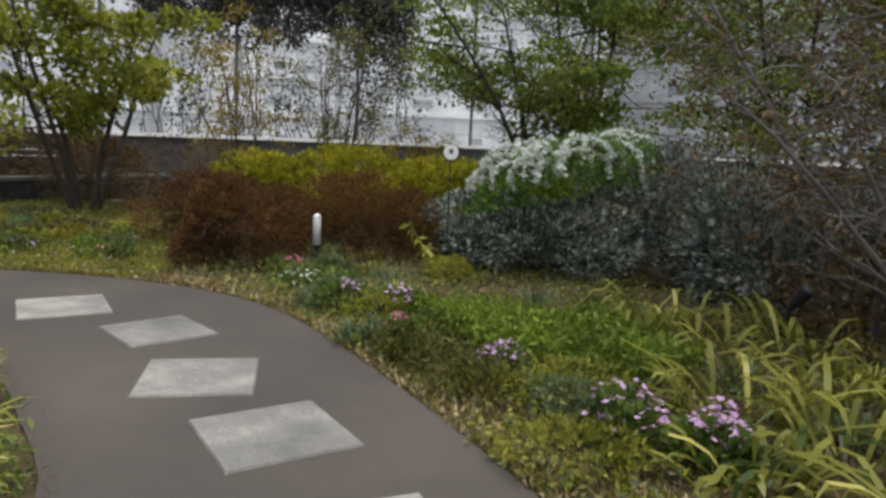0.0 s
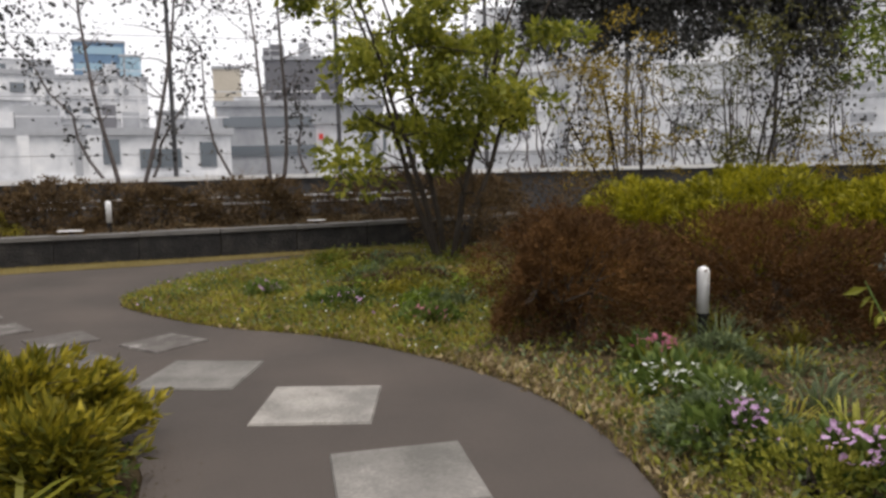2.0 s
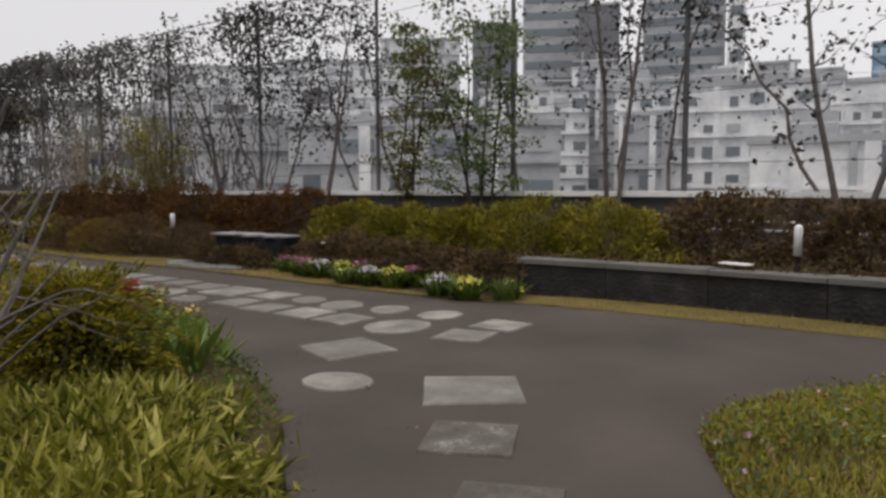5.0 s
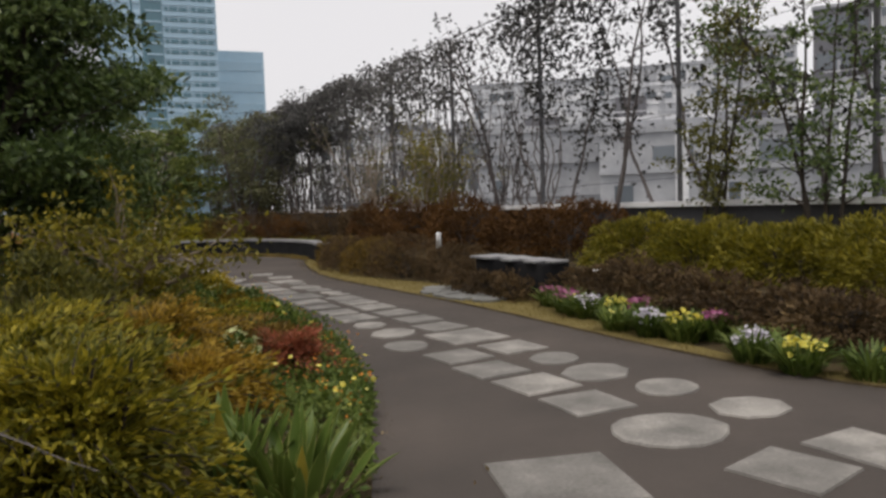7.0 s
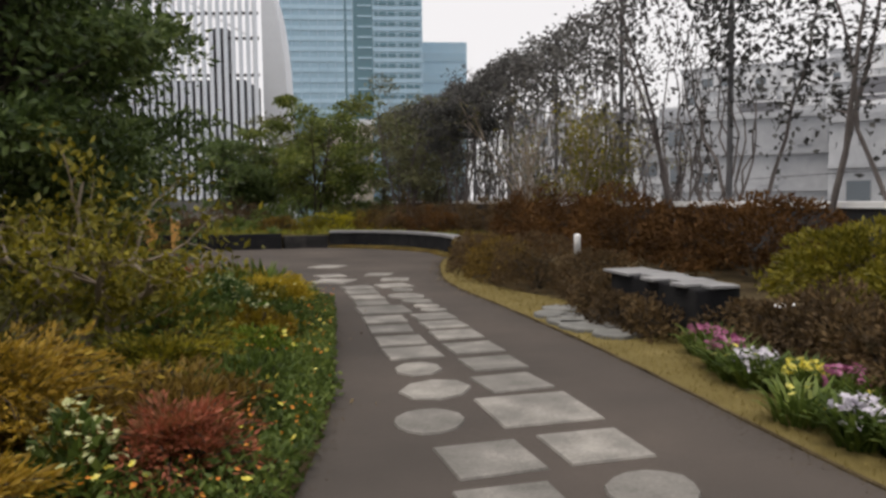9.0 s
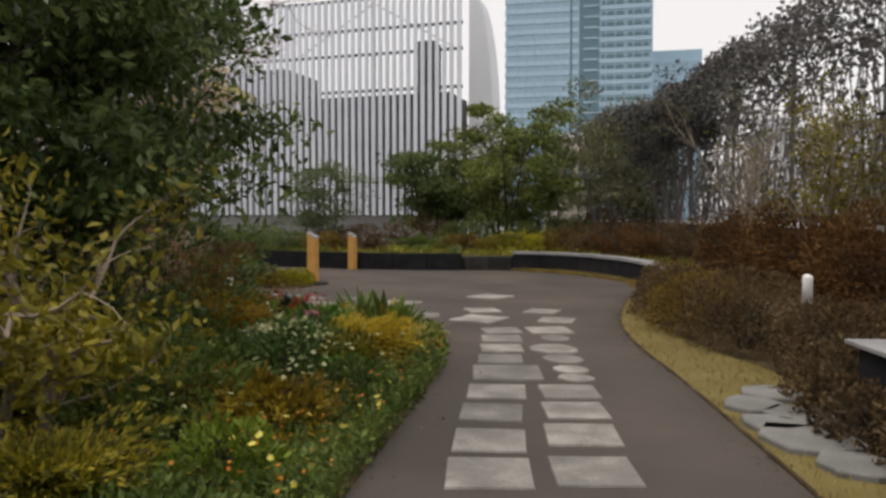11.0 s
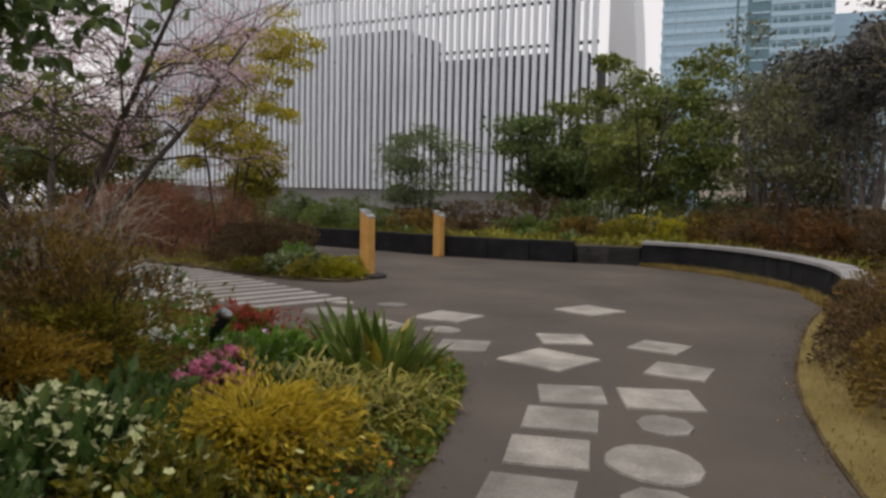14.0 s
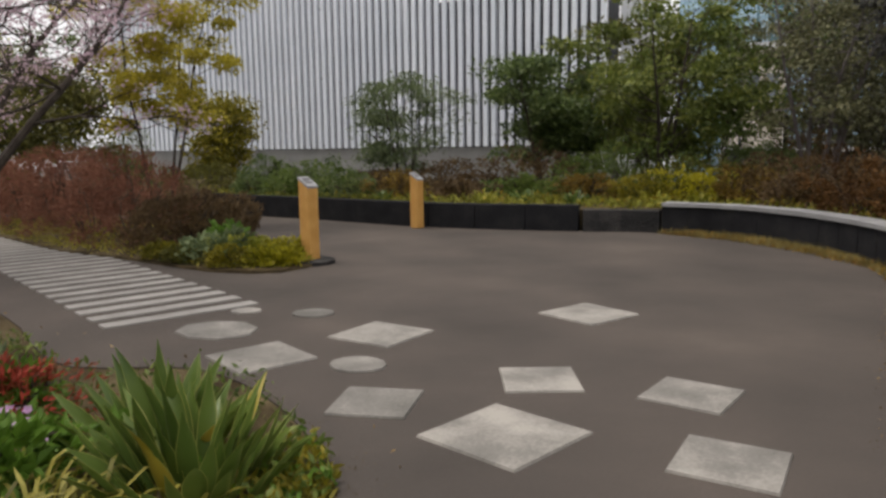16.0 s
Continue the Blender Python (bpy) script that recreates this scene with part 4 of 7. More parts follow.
def ball(r, sub=2):
    bm = bmesh.new()
    bmesh.ops.create_icosphere(bm, subdivisions=sub, radius=r)
    for f in bm.faces:
        f.smooth = True
    return bm


# ---- the city beyond the parapet ----
GROUND_Z = -23.7


def city_block(az, dist, width, top, depth, mat_name, storeys, label, win="glass", frac=0.45, name="office_building", bays=0, eye=(-5.0, 1.0)):
    """A building seen from the garden: az in degrees from west, positive to the north; top above the garden floor."""
    a = radians(az)
    x, y = eye[0] - dist * math.cos(a), eye[1] + dist * math.sin(a)
    t = thing(name, x, y, GROUND_Z, label, "building", "city beyond the garden", turn=-az)
    h = top - GROUND_Z
    part("wall", box_geo(Geo(), -depth, 0, -width / 2, width / 2, 0, h), M[mat_name], t)
    part("roof", box_geo(Geo(), -depth - 0.2, 0.25, -width / 2 - 0.25, width / 2 + 0.25, h + 0.01, h + 0.6), M["citygrey"], t)
    rng = np.random.default_rng(int(dist * 7 + az * 10 + 900))
    if top < 20 and width > 8:
        for _ in range(5):
            p, w, q = rng.uniform(-0.45, 0.4) * width, rng.uniform(0.06, 0.22) * width, rng.uniform(0.02, 0.5) * depth
            part("rooftop_box", box_geo(Geo(), -q - 2.5, -q, p - w / 2, p + w / 2, h + 0.6, h + 0.6 + rng.uniform(0.6, 2.6)), M[("citywhite", "citygrey", "citygrey", "citydark")[int(rng.integers(0, 4))]], t)
        for _ in range(4):
            p, q = rng.uniform(-0.45, 0.45) * width, rng.uniform(0.05, 0.4) * depth
            part("vent_pipe", box_geo(Geo(), -q - 0.25, -q, p - 0.13, p + 0.13, h + 0.6, h + 0.6 + rng.uniform(1.0, 3.4)), M["citygrey"], t)
        part("roof_rail", box_geo(Geo(), -0.08, 0.0, -width / 2, width / 2, h + 1.45, h + 1.55), M["citywhite"], t)
    if bays:
        for _ in range(3):
            c = rng.uniform(-0.45, 0.45) * width
            part("pilaster", box_geo(Geo(), 0.0, rng.uniform(0.2, 0.6), c - rng.uniform(0.15, 0.9), c + 0.2, h - rng.uniform(6, 14), h), M[("citywhite", "citygrey", "citywhite")[int(rng.integers(0, 3))]], t)
    if storeys:
        sh = (top + 4) / storeys if top > 6 else 3.6
        if bays and sh > 3.7:
            storeys, bays = int(storeys * sh / 3.2), max(bays, int(width / 2.6))
            sh = 3.2
        z = h - sh
        for k in range(storeys):
            if bays:
                w = width / bays
                for i in range(bays):
                    c = -width / 2 + w * (i + 0.5)
                    if rng.random() < 0.3:
                        continue
                    half, lift = w * rng.uniform(0.16, 0.43), rng.uniform(0.18, 0.36)
                    part("window", box_geo(Geo(), -0.1, 0.12, c - half, c + half, z + sh * lift, z + sh * (lift + frac * rng.uniform(0.6, 1.1))), M[win if rng.random() < 0.65 else "citygrey"], t)
                part("ledge", box_geo(Geo(), 0.0, rng.uniform(0.15, 0.5), -width / 2, width / 2, z + sh * 0.02, z + sh * 0.1), M[mat_name], t)
            else:
                part("window_band", box_geo(Geo(), -0.1, 0.12, -width / 2 + 0.6, width / 2 - 0.6, z + sh * 0.3, z + sh * (0.3 + frac)), M[win], t)
            z -= sh
    return t


def city():
    # westward skyline, as it spreads behind the fence
    city_block(-35.8, 230, 20, 74, 20, "citygrey", 16, "tall grey-blue residential tower beyond the fence", name="tower")
    city_block(-32.6, 210, 11, 50, 18, "citydark", 0, "narrow dark tower beyond the fence", name="tower")
    city_block(-26.6, 220, 22, 66, 22, "citygrey", 16, "tall grey apartment tower with banded balconies", name="tower", frac=0.5)
    city_block(-23.0, 215, 4.5, 68, 18, "citywhite", 12, "pale narrow stair tower with dark slots", name="tower")
    city_block(-12.9, 230, 13.5, 38, 14, "cityblue", 9, "blue glazed office tower", name="tower", win="towerglass")
    city_block(-10.9, 228, 5.5, 34, 12, "towerband", 8, "light blue glazed office block", name="tower", win="towerglass")
    city_block(-4.2, 180, 6.3, 25, 8, "citytan", 0, "slim tan concrete tower", name="tower")
    city_block(-8.4, 170, 5.5, 14, 8, "citygrey", 0, "small grey rooftop tower", name="tower")
    city_block(-20.5, 190, 10, 29, 12, "citygrey", 6, "grey office block with many windows", bays=4)
    city_block(-17.6, 185, 9, 26, 12, "citywhite", 6, "pale office block with upright window slots", bays=7)
    city_block(-13.2, 130, 16, 16.5, 14, "citywhite", 4, "pale stepped office building", bays=5)
    city_block(-37.0, 110, 16, 15, 14, "citywhite", 4, "long pale building with dark window bands", bays=6)
    city_block(-31.5, 118, 11, 19, 12, "citygrey", 5, "grey office block with small windows", bays=5)
    city_block(-28.6, 92, 6, 9.5, 8, "citygrey", 3, "small grey block between pale buildings", bays=3)
    city_block(-24.0, 100, 24, 13.5, 14, "citywhite", 4, "pale building with dark recessed windows", bays=6)
    city_block(-12.0, 62, 19, 4.4, 10, "citywhite", 2, "low white building with wide dark windows", bays=5, frac=0.55)
    city_block(2.0, 75, 17, 7.8, 10, "citygrey", 4, "grey banded building beyond the fence", frac=0.35)
    city_block(1.8, 120, 12.5, 18.8, 8, "citydark", 0, "big plain dark grey slab building")
    city_block(9.5, 60, 6, 5.2, 6, "citywhite", 2, "white block with two rows of windows", bays=2)
    t = city_block(5.6, 52, 3.4, 4.6, 5, "citywhite", 0, "small white rooftop block with a tiny red sign")
    part("sign", box_geo(Geo(), 0.0, 0.3, -1.5, -1.2, 27.2, 27.6), M["red"], t)
    city_block(24, 60, 26, 12, 10, "citywhite", 3, "white facade behind the ivy with dark windows", bays=9, frac=0.25, win="citygrey")
    city_block(46, 70, 30, 16, 10, "citywhite", 3, "broad white facade beyond the fence", bays=10, frac=0.22, win="citygrey")
    city_block(28, 120, 60, 15.5, 10, "smoothwhite", 0, "very broad white roof and wall behind the ivy")
    city_block(36, 150, 8, 46, 10, "towerband", 6, "pale teal glazed tower top", name="tower", win="towerglass")
    city_block(66, 80, 32, 22, 10, "citygrey", 5, "grey building half hidden by trees", bays=7)
    city_block(-46, 170, 18, 34, 14, "citywhite", 8, "grey tower block behind the trees", bays=5)
    city_block(-40.2, 150, 9, 33, 12, "citydark", 6, "dark tower block behind the trees")
    city_block(-52, 140, 22, 24, 14, "citywhite", 6, "grey city block behind the trees", bays=6)
    city_block(-60, 130, 26, 21, 14, "citywhite", 5, "grey city block behind the trees", bays=7)
    city_block(-45, 70, 26, 7, 10, "citygrey", 3, "grey low building with dark windows", bays=6)
    city_block(-57, 75, 24, 8, 10, "citygrey", 3, "grey low building with dark windows", bays=6)
    city_block(-70, 85, 22, 9, 10, "citywhite", 3, "pale building behind the ivy", bays=5)
    # blue glass tower beyond the plaza
    t = thing("glass_tower", -5.0, -128.0, GROUND_Z, "tall pale blue glass office tower", "building")
    part("wall", box_geo(Geo(), -12.4, 11.2, -20, 0, 0, 112), M["towerglass"], t)
    fl = 1.72
    for k in range(65):
        z = k * fl
        part("floor_band", box_geo(Geo(), -12.5, 11.3, -20.1, 0.18, z, z + 0.72), M["towerband"], t)
    part("dark_shaft", box_geo(Geo(), -4.1, -0.9, 0.0, 0.3, 0, 112), M["shaftglass"], t, "recessed teal glass shaft")
    part("dark_shaft", box_geo(Geo(), 0.25, 0.6, 0.0, 0.3, 0, 112), M["shaftglass"], t, "recessed teal glass shaft")
    for k in range(65):
        part("shaft_rung", box_geo(Geo(), -4.0, -1.6, 0.0, 0.42, k * fl + 0.5, k * fl + 0.72), M["towerband"], t)
    for k in range(24, 46):
        for x0, x1 in ((-11.9, -8.6), (-8.2, -4.5)):
            part("window_band", box_geo(Geo(), x0, x1, 0.0, 0.26, k * fl + 0.8, k * fl + 1.35), M["shaftglass"], t)
    g = Geo()
    for x in np.arange(-12.4, 11.3, 1.45):
        box_geo(g, x - 0.06, x + 0.06, 0.0, 0.28, 0, 112)
    part("mullion", g, M["towerband"], t, "pale glazing bars", kind="stuff")
    t = thing("office_block", -20.0, -140.0, GROUND_Z, "pale blue glazed block beside the tower", "building")
    part("wall", box_geo(Geo(), -6.5, 3.0, -14, 0, 0, 54), M["towerband"], t)
    for k in range(14):
        part("window_band", box_geo(Geo(), -6.2, 2.8, -0.1, 0.15, 1 + k * 3.8, 2.6 + k * 3.8), M["towerglass"], t)
    t = thing("cream_house", -9.5, -75.0, GROUND_Z, "small cream building seen between the trees", "building")
    part("wall", box_geo(Geo(), 0.5, 5.0, -8, 0, 0, 32.4), M["citytan"], t)
    part("roof", box_geo(Geo(), 0.2, 5.3, -8.2, 0.3, 32.41, 32.9), M["citywhite"], t)
    for k in range(3):
        part("window", box_geo(Geo(), 0.9 + 1.4 * k, 1.8 + 1.4 * k, -0.1, 0.1, 28.5, 30.5), M["glass"], t)


# ---- plants: one builder for each kind ----
def shrub(name, x, y, z, rx, ry, h, leaf, size, n, label, twigs="bark", aspect=0.5, amp=0.3, stems=9, fill=0.3, category="shrub", group="", seed=0, spread=0.8):
    rng = np.random.default_rng(1000 + seed)
    t = thing(name, x, y, z, label if len(label.split()) > 3 else label + " in the bed", category, group)
    pts, d = bush_points(n, rx, ry, h * 0.6, rng, -0.62, fill, amp * 1.25)
    pts[:, 2] += h * 0.4
    low = pts[:, 2] < 0.03
    pts[low, 2] = rng.uniform(0.03, 0.2, low.sum())
    g = Geo()
    leaves(g, pts, size, rng, aspect, d * 0.9 + np.array([0, 0, 0.3]), spread)
    part("foliage", g, M[leaf], t, kind="stuff")
    g = Geo()
    for k in range(stems):
        a = rng.uniform(0, 2 * np.pi)
        r = rng.uniform(0.2, 0.8)
        p, w = branch(rng, (0.1 * rx * math.cos(a), 0.1 * ry * math.sin(a), 0.0), (r * rx * math.cos(a), r * ry * math.sin(a), h * 0.8), h * 0.85, 0.016, 0.005, 5, 0.15)
        tube(g, p, w, 5)
        for _ in range(3):
            i = rng.integers(2, 5)
            p2, w2 = branch(rng, p[i], p[i] - p[i - 1] + rng.normal(size=3) * 0.12, h * 0.35, 0.007, 0.003, 3, 0.25)
            tube(g, p2, w2, 4)
    part("twig_tangle", g, M[twigs], t, kind="stuff")
    return t


def tree(name, x, y, z, height, spread_r, crown_low, leaf, size, n, label, bark="bark", stems=3, clusters=60, puff=0.35, seed=0, lean=(0, 0), aspect=0.5, shape=0.75, twiggy=0, trunk_r=0.05, droop=0.0, clumps=0, twig_r=0.006, peak=0.42, flare=0.22):
    """Several stems that fork into limbs; leaves in clumps round the limb ends, with gaps between."""
    rng = np.random.default_rng(2000 + seed)
    t = thing(name, x, y, z, label if len(label.split()) > 3 else label + " in the bed", "tree")
    g, tips = Geo(), []
    for s in range(stems):
        a = 2 * np.pi * (s + rng.uniform(0, 0.6)) / stems
        o = 0.12 * stems ** 0.5 * rng.uniform(0.3, 1)
        p, w = branch(rng, (o * math.cos(a), o * math.sin(a), 0), (flare * math.cos(a) * spread_r / 1.5 + lean[0], flare * math.sin(a) * spread_r / 1.5 + lean[1], 1), height * rng.uniform(0.82, 0.95), trunk_r, trunk_r * 0.25, 9, 0.06)
        tube(g, p, w, 8)
        for i in range(2, 10):
            if p[i][2] < crown_low * 0.8:
                continue
            for _ in range(max(1, clusters // (stems * 7))):
                u = (p[i][2] - crown_low) / max(0.1, height - crown_low)
                reach = spread_r * rng.uniform(0.35, 1.0) * max(0.25, (1 - abs(u - peak) ** 1.6 * shape))
                b = rng.uniform(0, 2 * np.pi)
                q, w2 = branch(rng, p[i], (math.cos(b), math.sin(b), rng.uniform(0.1, 0.8) - droop), reach, w[i] * 0.5, 0.004, 5, 0.16)
                tube(g, q, w2, 5)
                tips += [q[-1], q[-1], q[3]]
                for _ in range(twiggy):
                    j = rng.integers(2, 6)
                    q2, w3 = branch(rng, q[j], q[j] - q[j - 1] + rng.normal(size=3) * 0.15, reach * rng.uniform(0.3, 0.7), twig_r, twig_r / 3, 4, 0.2)
                    tube(g, q2, w3, 4)
                    tips.append(q2[-1])
        tips.append(p[-1])
    part("trunk", g, M[bark], t)
    if n:
        tips = np.array(tips)
        tips = tips[tips[:, 2] > crown_low * 0.75]
        k = min(len(tips), clumps or len(tips))
        c = tips[rng.permutation(len(tips))[:k]]
        big = rng.uniform(0.55, 1.45, k) * puff
        w = rng.integers(0, k, n)
        dd = unit(n, rng)
        dd[:, 2] = np.abs(dd[:, 2]) * np.where(rng.random(n) < 0.78, 1, -1)
        rad = big[w] * np.where(rng.random(n) < 0.7, rng.uniform(0.75, 1.1, n), rng.uniform(0.1, 0.75, n))
        pos = c[w] + dd * rad[:, None] * np.array([1.15, 1.15, 0.55])
        pos = pos[pos[:, 2] > crown_low * 0.6]
        dd = dd[:len(pos)]
        g = Geo()
        leaves(g, pos, size, rng, aspect, np.array([0, 0, -0.2 - droop]) + dd * 0.5, 0.9)
        part("crown", g, M[leaf], t, kind="stuff")
    return t


def bare_shrub(name, x, y, z, height, spread_r, bark, label, stems=16, seed=0, forks=5, r=0.014, leaf=None, n=0, size=0.04, curl=0.12):
    rng = np.random.default_rng(3000 + seed)
    t = thing(name, x, y, z, label, "shrub")
    g, tips = Geo(), []
    for k in range(stems):
        a = rng.uniform(0, 2 * np.pi)
        e = rng.uniform(0.15, 1.0) * spread_r
        p, w = branch(rng, (0.08 * math.cos(a), 0.08 * math.sin(a), 0), (e * math.cos(a), e * math.sin(a), height), height * rng.uniform(0.8, 1.15), r, r * 0.3, 7, curl)
        tube(g, p, w, 6)
        for _ in range(forks):
            i = rng.integers(2, 7)
            q, w2 = branch(rng, p[i], (p[i] - p[i - 1]) / 0.1 * 0.1 + rng.normal(size=3) * 0.1, height * rng.uniform(0.2, 0.5), r * 0.45, 0.002, 5, 0.18)
            tube(g, q, w2, 4)
            tips += [q[-1], q[-2], q[-3]]
            for _ in range(2):
                j = rng.integers(2, 5)
                q2, w3 = branch(rng, q[j], q[j] - q[j - 1] + rng.normal(size=3) * 0.06, height * rng.uniform(0.1, 0.25), 0.004, 0.0015, 3, 0.2)
                tube(g, q2, w3, 3)
                tips.append(q2[-1])
    part("branch_tangle", g, M[bark], t, kind="stuff")
    if leaf:
        tips = np.array(tips)
        pos = tips[rng.integers(0, len(tips), n)] + rng.normal(size=(n, 3)) * 0.09
        g = Geo()
        leaves(g, pos, size, rng, 0.5, None, 1.0)
        part("foliage", g, M[leaf], t, kind="stuff")
    return t


def spray_shrub(name, x, y, z, r, h, leaf, n_spray, per, size, label, seed=0, group="", rise=0.5, aspect=0.3):
    """A loose shrub of layered sprays: fine branches that fan outwards and nod at the tip, feathered with small leaves."""
    rng = np.random.default_rng(8000 + seed)
    t = thing(name, x, y, z, label, "shrub", group)
    gs, gl_ = Geo(), Geo()
    for k in range(n_spray):
        a = rng.uniform(0, 2 * np.pi)
        u = rng.random()
        tall = h * (0.15 + 0.75 * u)
        reach = r * rng.uniform(0.55, 1.1) * math.sqrt(max(0.12, 1 - (u * 0.9) ** 2)) * (0.55 if k % 4 == 0 else 1.0)
        el = rise + 0.75 * u + rng.normal() * 0.15 + (0.6 if k % 4 == 0 else 0.0)
        p = np.array([0.12 * r * math.cos(a), 0.12 * r * math.sin(a), tall * 0.6])
        pts = [p]
        for i in range(6):
            p = p + np.array([math.cos(a) * math.cos(el), math.sin(a) * math.cos(el), math.sin(el)]) * reach / 5.5
            a += rng.normal() * 0.1
            el -= rng.uniform(0.08, 0.34)
            p[2] = max(p[2], 0.03)
            pts.append(p)
        pts = np.array(pts)
        tube(gs, pts, np.linspace(0.008, 0.002, 7), 4)
        w = rng.uniform(0.4 if k % 4 == 0 else 1.6, 6.0, per)
        q = np.stack([np.interp(w, np.arange(7), pts[:, c]) for c in range(3)], 1)
        way = pts[-1] - pts[2]
        way /= np.linalg.norm(way) + 1e-9
        side = np.cross(way, (0, 0, 1.0))
        q += side[None] * (rng.normal(size=per) * 0.05 * (7.2 - w) * 0.4)[:, None] + rng.normal(size=q.shape) * 0.014
        leaves(gl_, q, size, rng, aspect, way * 1.1 + np.array([0, 0, 0.25]), 0.7)
    for k in range(5):
        a = rng.uniform(0, 2 * np.pi)
        p, w = branch(rng, (0.05 * math.cos(a), 0.05 * math.sin(a), -0.02), (0.3 * math.cos(a), 0.3 * math.sin(a), 1), h * 0.75, 0.016, 0.006, 5, 0.12)
        tube(gs, p, w, 5)
    part("foliage", gl_, M[leaf], t, kind="stuff")
    part("twig_tangle", gs, M["bark"], t, kind="stuff")
    return t


def strap_clump(name, x, y, z, radius, length, width, n, leaf, label, seed=0, droop=0.6, lean=0.5, separate=0, group=""):
    """A clump of strap leaves; the outer ones can be lifted out singly."""
    rng = np.random.default_rng(4000 + seed)
    t = thing(name, x, y, z, label, "plant", group)
    r = radius * np.sqrt(rng.random(n)) * 0.6
    a = rng.uniform(0, 2 * np.pi, n)
    base = np.stack((r * np.cos(a), r * np.sin(a), np.zeros(n)), 1)
    if separate:
        for k in range(separate):
            g = Geo()
            blades(g, base[k:k + 1], length, width, rng, droop, lean, 6, a[k:k + 1])
            part("leaf", g, M[leaf], t)
        base, a = base[separate:], a[separate:]
    if len(base):
        g = Geo()
        blades(g, base, length, width, rng, droop, lean, 5, a)
        part("foliage", g, M[leaf], t, kind="stuff")
    return t


def sword_plant(x, y, z, radius, length, width, n, label, seed=0, group=""):
    """Broad channelled leaves, each with a green middle and a pale margin on both sides."""
    rng = np.random.default_rng(4500 + seed)
    t = thing("sword_plant", x, y, z, label, "plant", group)
    seg = 9
    for k in range(n):
        a = rng.uniform(0, 2 * np.pi)
        q = rng.random() ** 0.5
        ln = length * rng.uniform(0.65, 1.12) * (1.08 - 0.25 * q)
        tilt = 0.08 + 0.72 * q * rng.uniform(0.6, 1.2)
        bow = rng.uniform(-0.1, 0.5)
        wd = width * rng.uniform(0.75, 1.15)
        twist = rng.normal() * 0.5
        p = np.array([0.6 * radius * q * math.cos(a), 0.6 * radius * q * math.sin(a), -0.02])
        rows = []
        for i in range(seg + 1):
            u = i / seg
            e = tilt + bow * u * u
            way = np.array([math.cos(a) * math.sin(e), math.sin(a) * math.sin(e), math.cos(e)])
            side = np.array([-math.sin(a), math.cos(a), 0.0])
            face = np.cross(side, way)
            side = side * math.cos(twist * u) + face * math.sin(twist * u)
            face = np.cross(side, way)
            w = wd * 0.5 * (0.62 + 1.1 * u * (1 - u) + 0.1) * min(1.0, (1.0 - u) / 0.42 + 0.02) ** 0.75
            for f in (-1.0, -0.92, 0.0, 0.92, 1.0):
                rows.append(p + side * w * f - face * w * 0.42 * (abs(f) - 0.5))
            p = p + way * ln / seg
        quads = [(5 * i + j, 5 * i + j + 1, 5 * i + j + 6, 5 * i + j + 5) for i in range(seg) for j in range(4)]
        me = bpy.data.meshes.new("leaf")
        me.from_pydata([tuple(v) for v in rows], [], quads)
        gold = rng.random() < 0.03
        for m in (M["swordgold" if gold else "swordgreen"], M["swordedge"]):
            me.materials.append(m)
        for i, f in enumerate(me.polygons):
            f.material_index = 1 if i % 4 in (0, 3) else 0
            f.use_smooth = True
        part("leaf", me, None, t)
    return t


def flower_plant(name, x, y, z, r, h, leaf, petal, n_leaf, n_flower, fsize, label, seed=0, group="", lsize=0.07, strappy=False, petals=5, tight=0.85):
    rng = np.random.default_rng(5000 + seed)
    t = thing(name, x, y, z, label, "flower", group)
    g = Geo()
    if strappy:
        a = rng.uniform(0, 2 * np.pi, n_leaf)
        q = r * 0.5 * np.sqrt(rng.random(n_leaf))
        blades(g, np.stack((q * np.cos(a), q * np.sin(a), np.zeros(n_leaf)), 1), h * 1.2, 0.025, rng, 0.6, 0.5, 4, a)
    else:
        pts, d = bush_points(n_leaf, r, r, h * 0.8, rng, -0.1, 0.4, 0.3)
        pts[:, 2] = np.abs(pts[:, 2]) + 0.01
        leaves(g, pts, lsize, rng, 0.5, d + np.array([0, 0, 0.3]), 0.8)
    part("foliage", g, M[leaf], t, kind="stuff")
    g = Geo()
    a = rng.uniform(0, 2 * np.pi, n_flower)
    q = r * tight * np.sqrt(rng.random(n_flower))
    pos = np.stack((q * np.cos(a), q * np.sin(a), h * (0.75 + 0.4 * rng.random(n_flower)) * np.sqrt(np.maximum(0.2, 1 - (q / r) ** 2))), 1)
    flower_heads(g, pos, fsize, rng, petals)
    part("blossom", g, M[petal], t, kind="stuff")
    return t


def cover(name, poly, n, leaf, size, label, height=0.08, seed=0, patchy=0.0, aspect=0.45, z=0.0, bladed=False, width=0.008):
    """Ground cover that nobody could count."""
    rng = np.random.default_rng(6000 + seed)
    p = scatter(poly, n, rng, patchy)
    g = Geo()
    hgt = np.array([0.5 + 0.5 * noise.noise((a * 1.6, b * 1.6, 1.3)) for a, b in p])
    base = np.column_stack((p, np.full(len(p), z)))
    if bladed:
        blades(g, base, height, width, rng, 0.5, 0.5, 2)
    else:
        base[:, 2] += np.maximum(0.004, height * (0.2 + hgt) * rng.random(len(p)))
        leaves(g, base, size, rng, aspect, np.array([0, 0, 0.5]), 0.9)
    ob = part(name, g, M[leaf])
    return tagged(ob, label, "ground cover", kind="stuff")


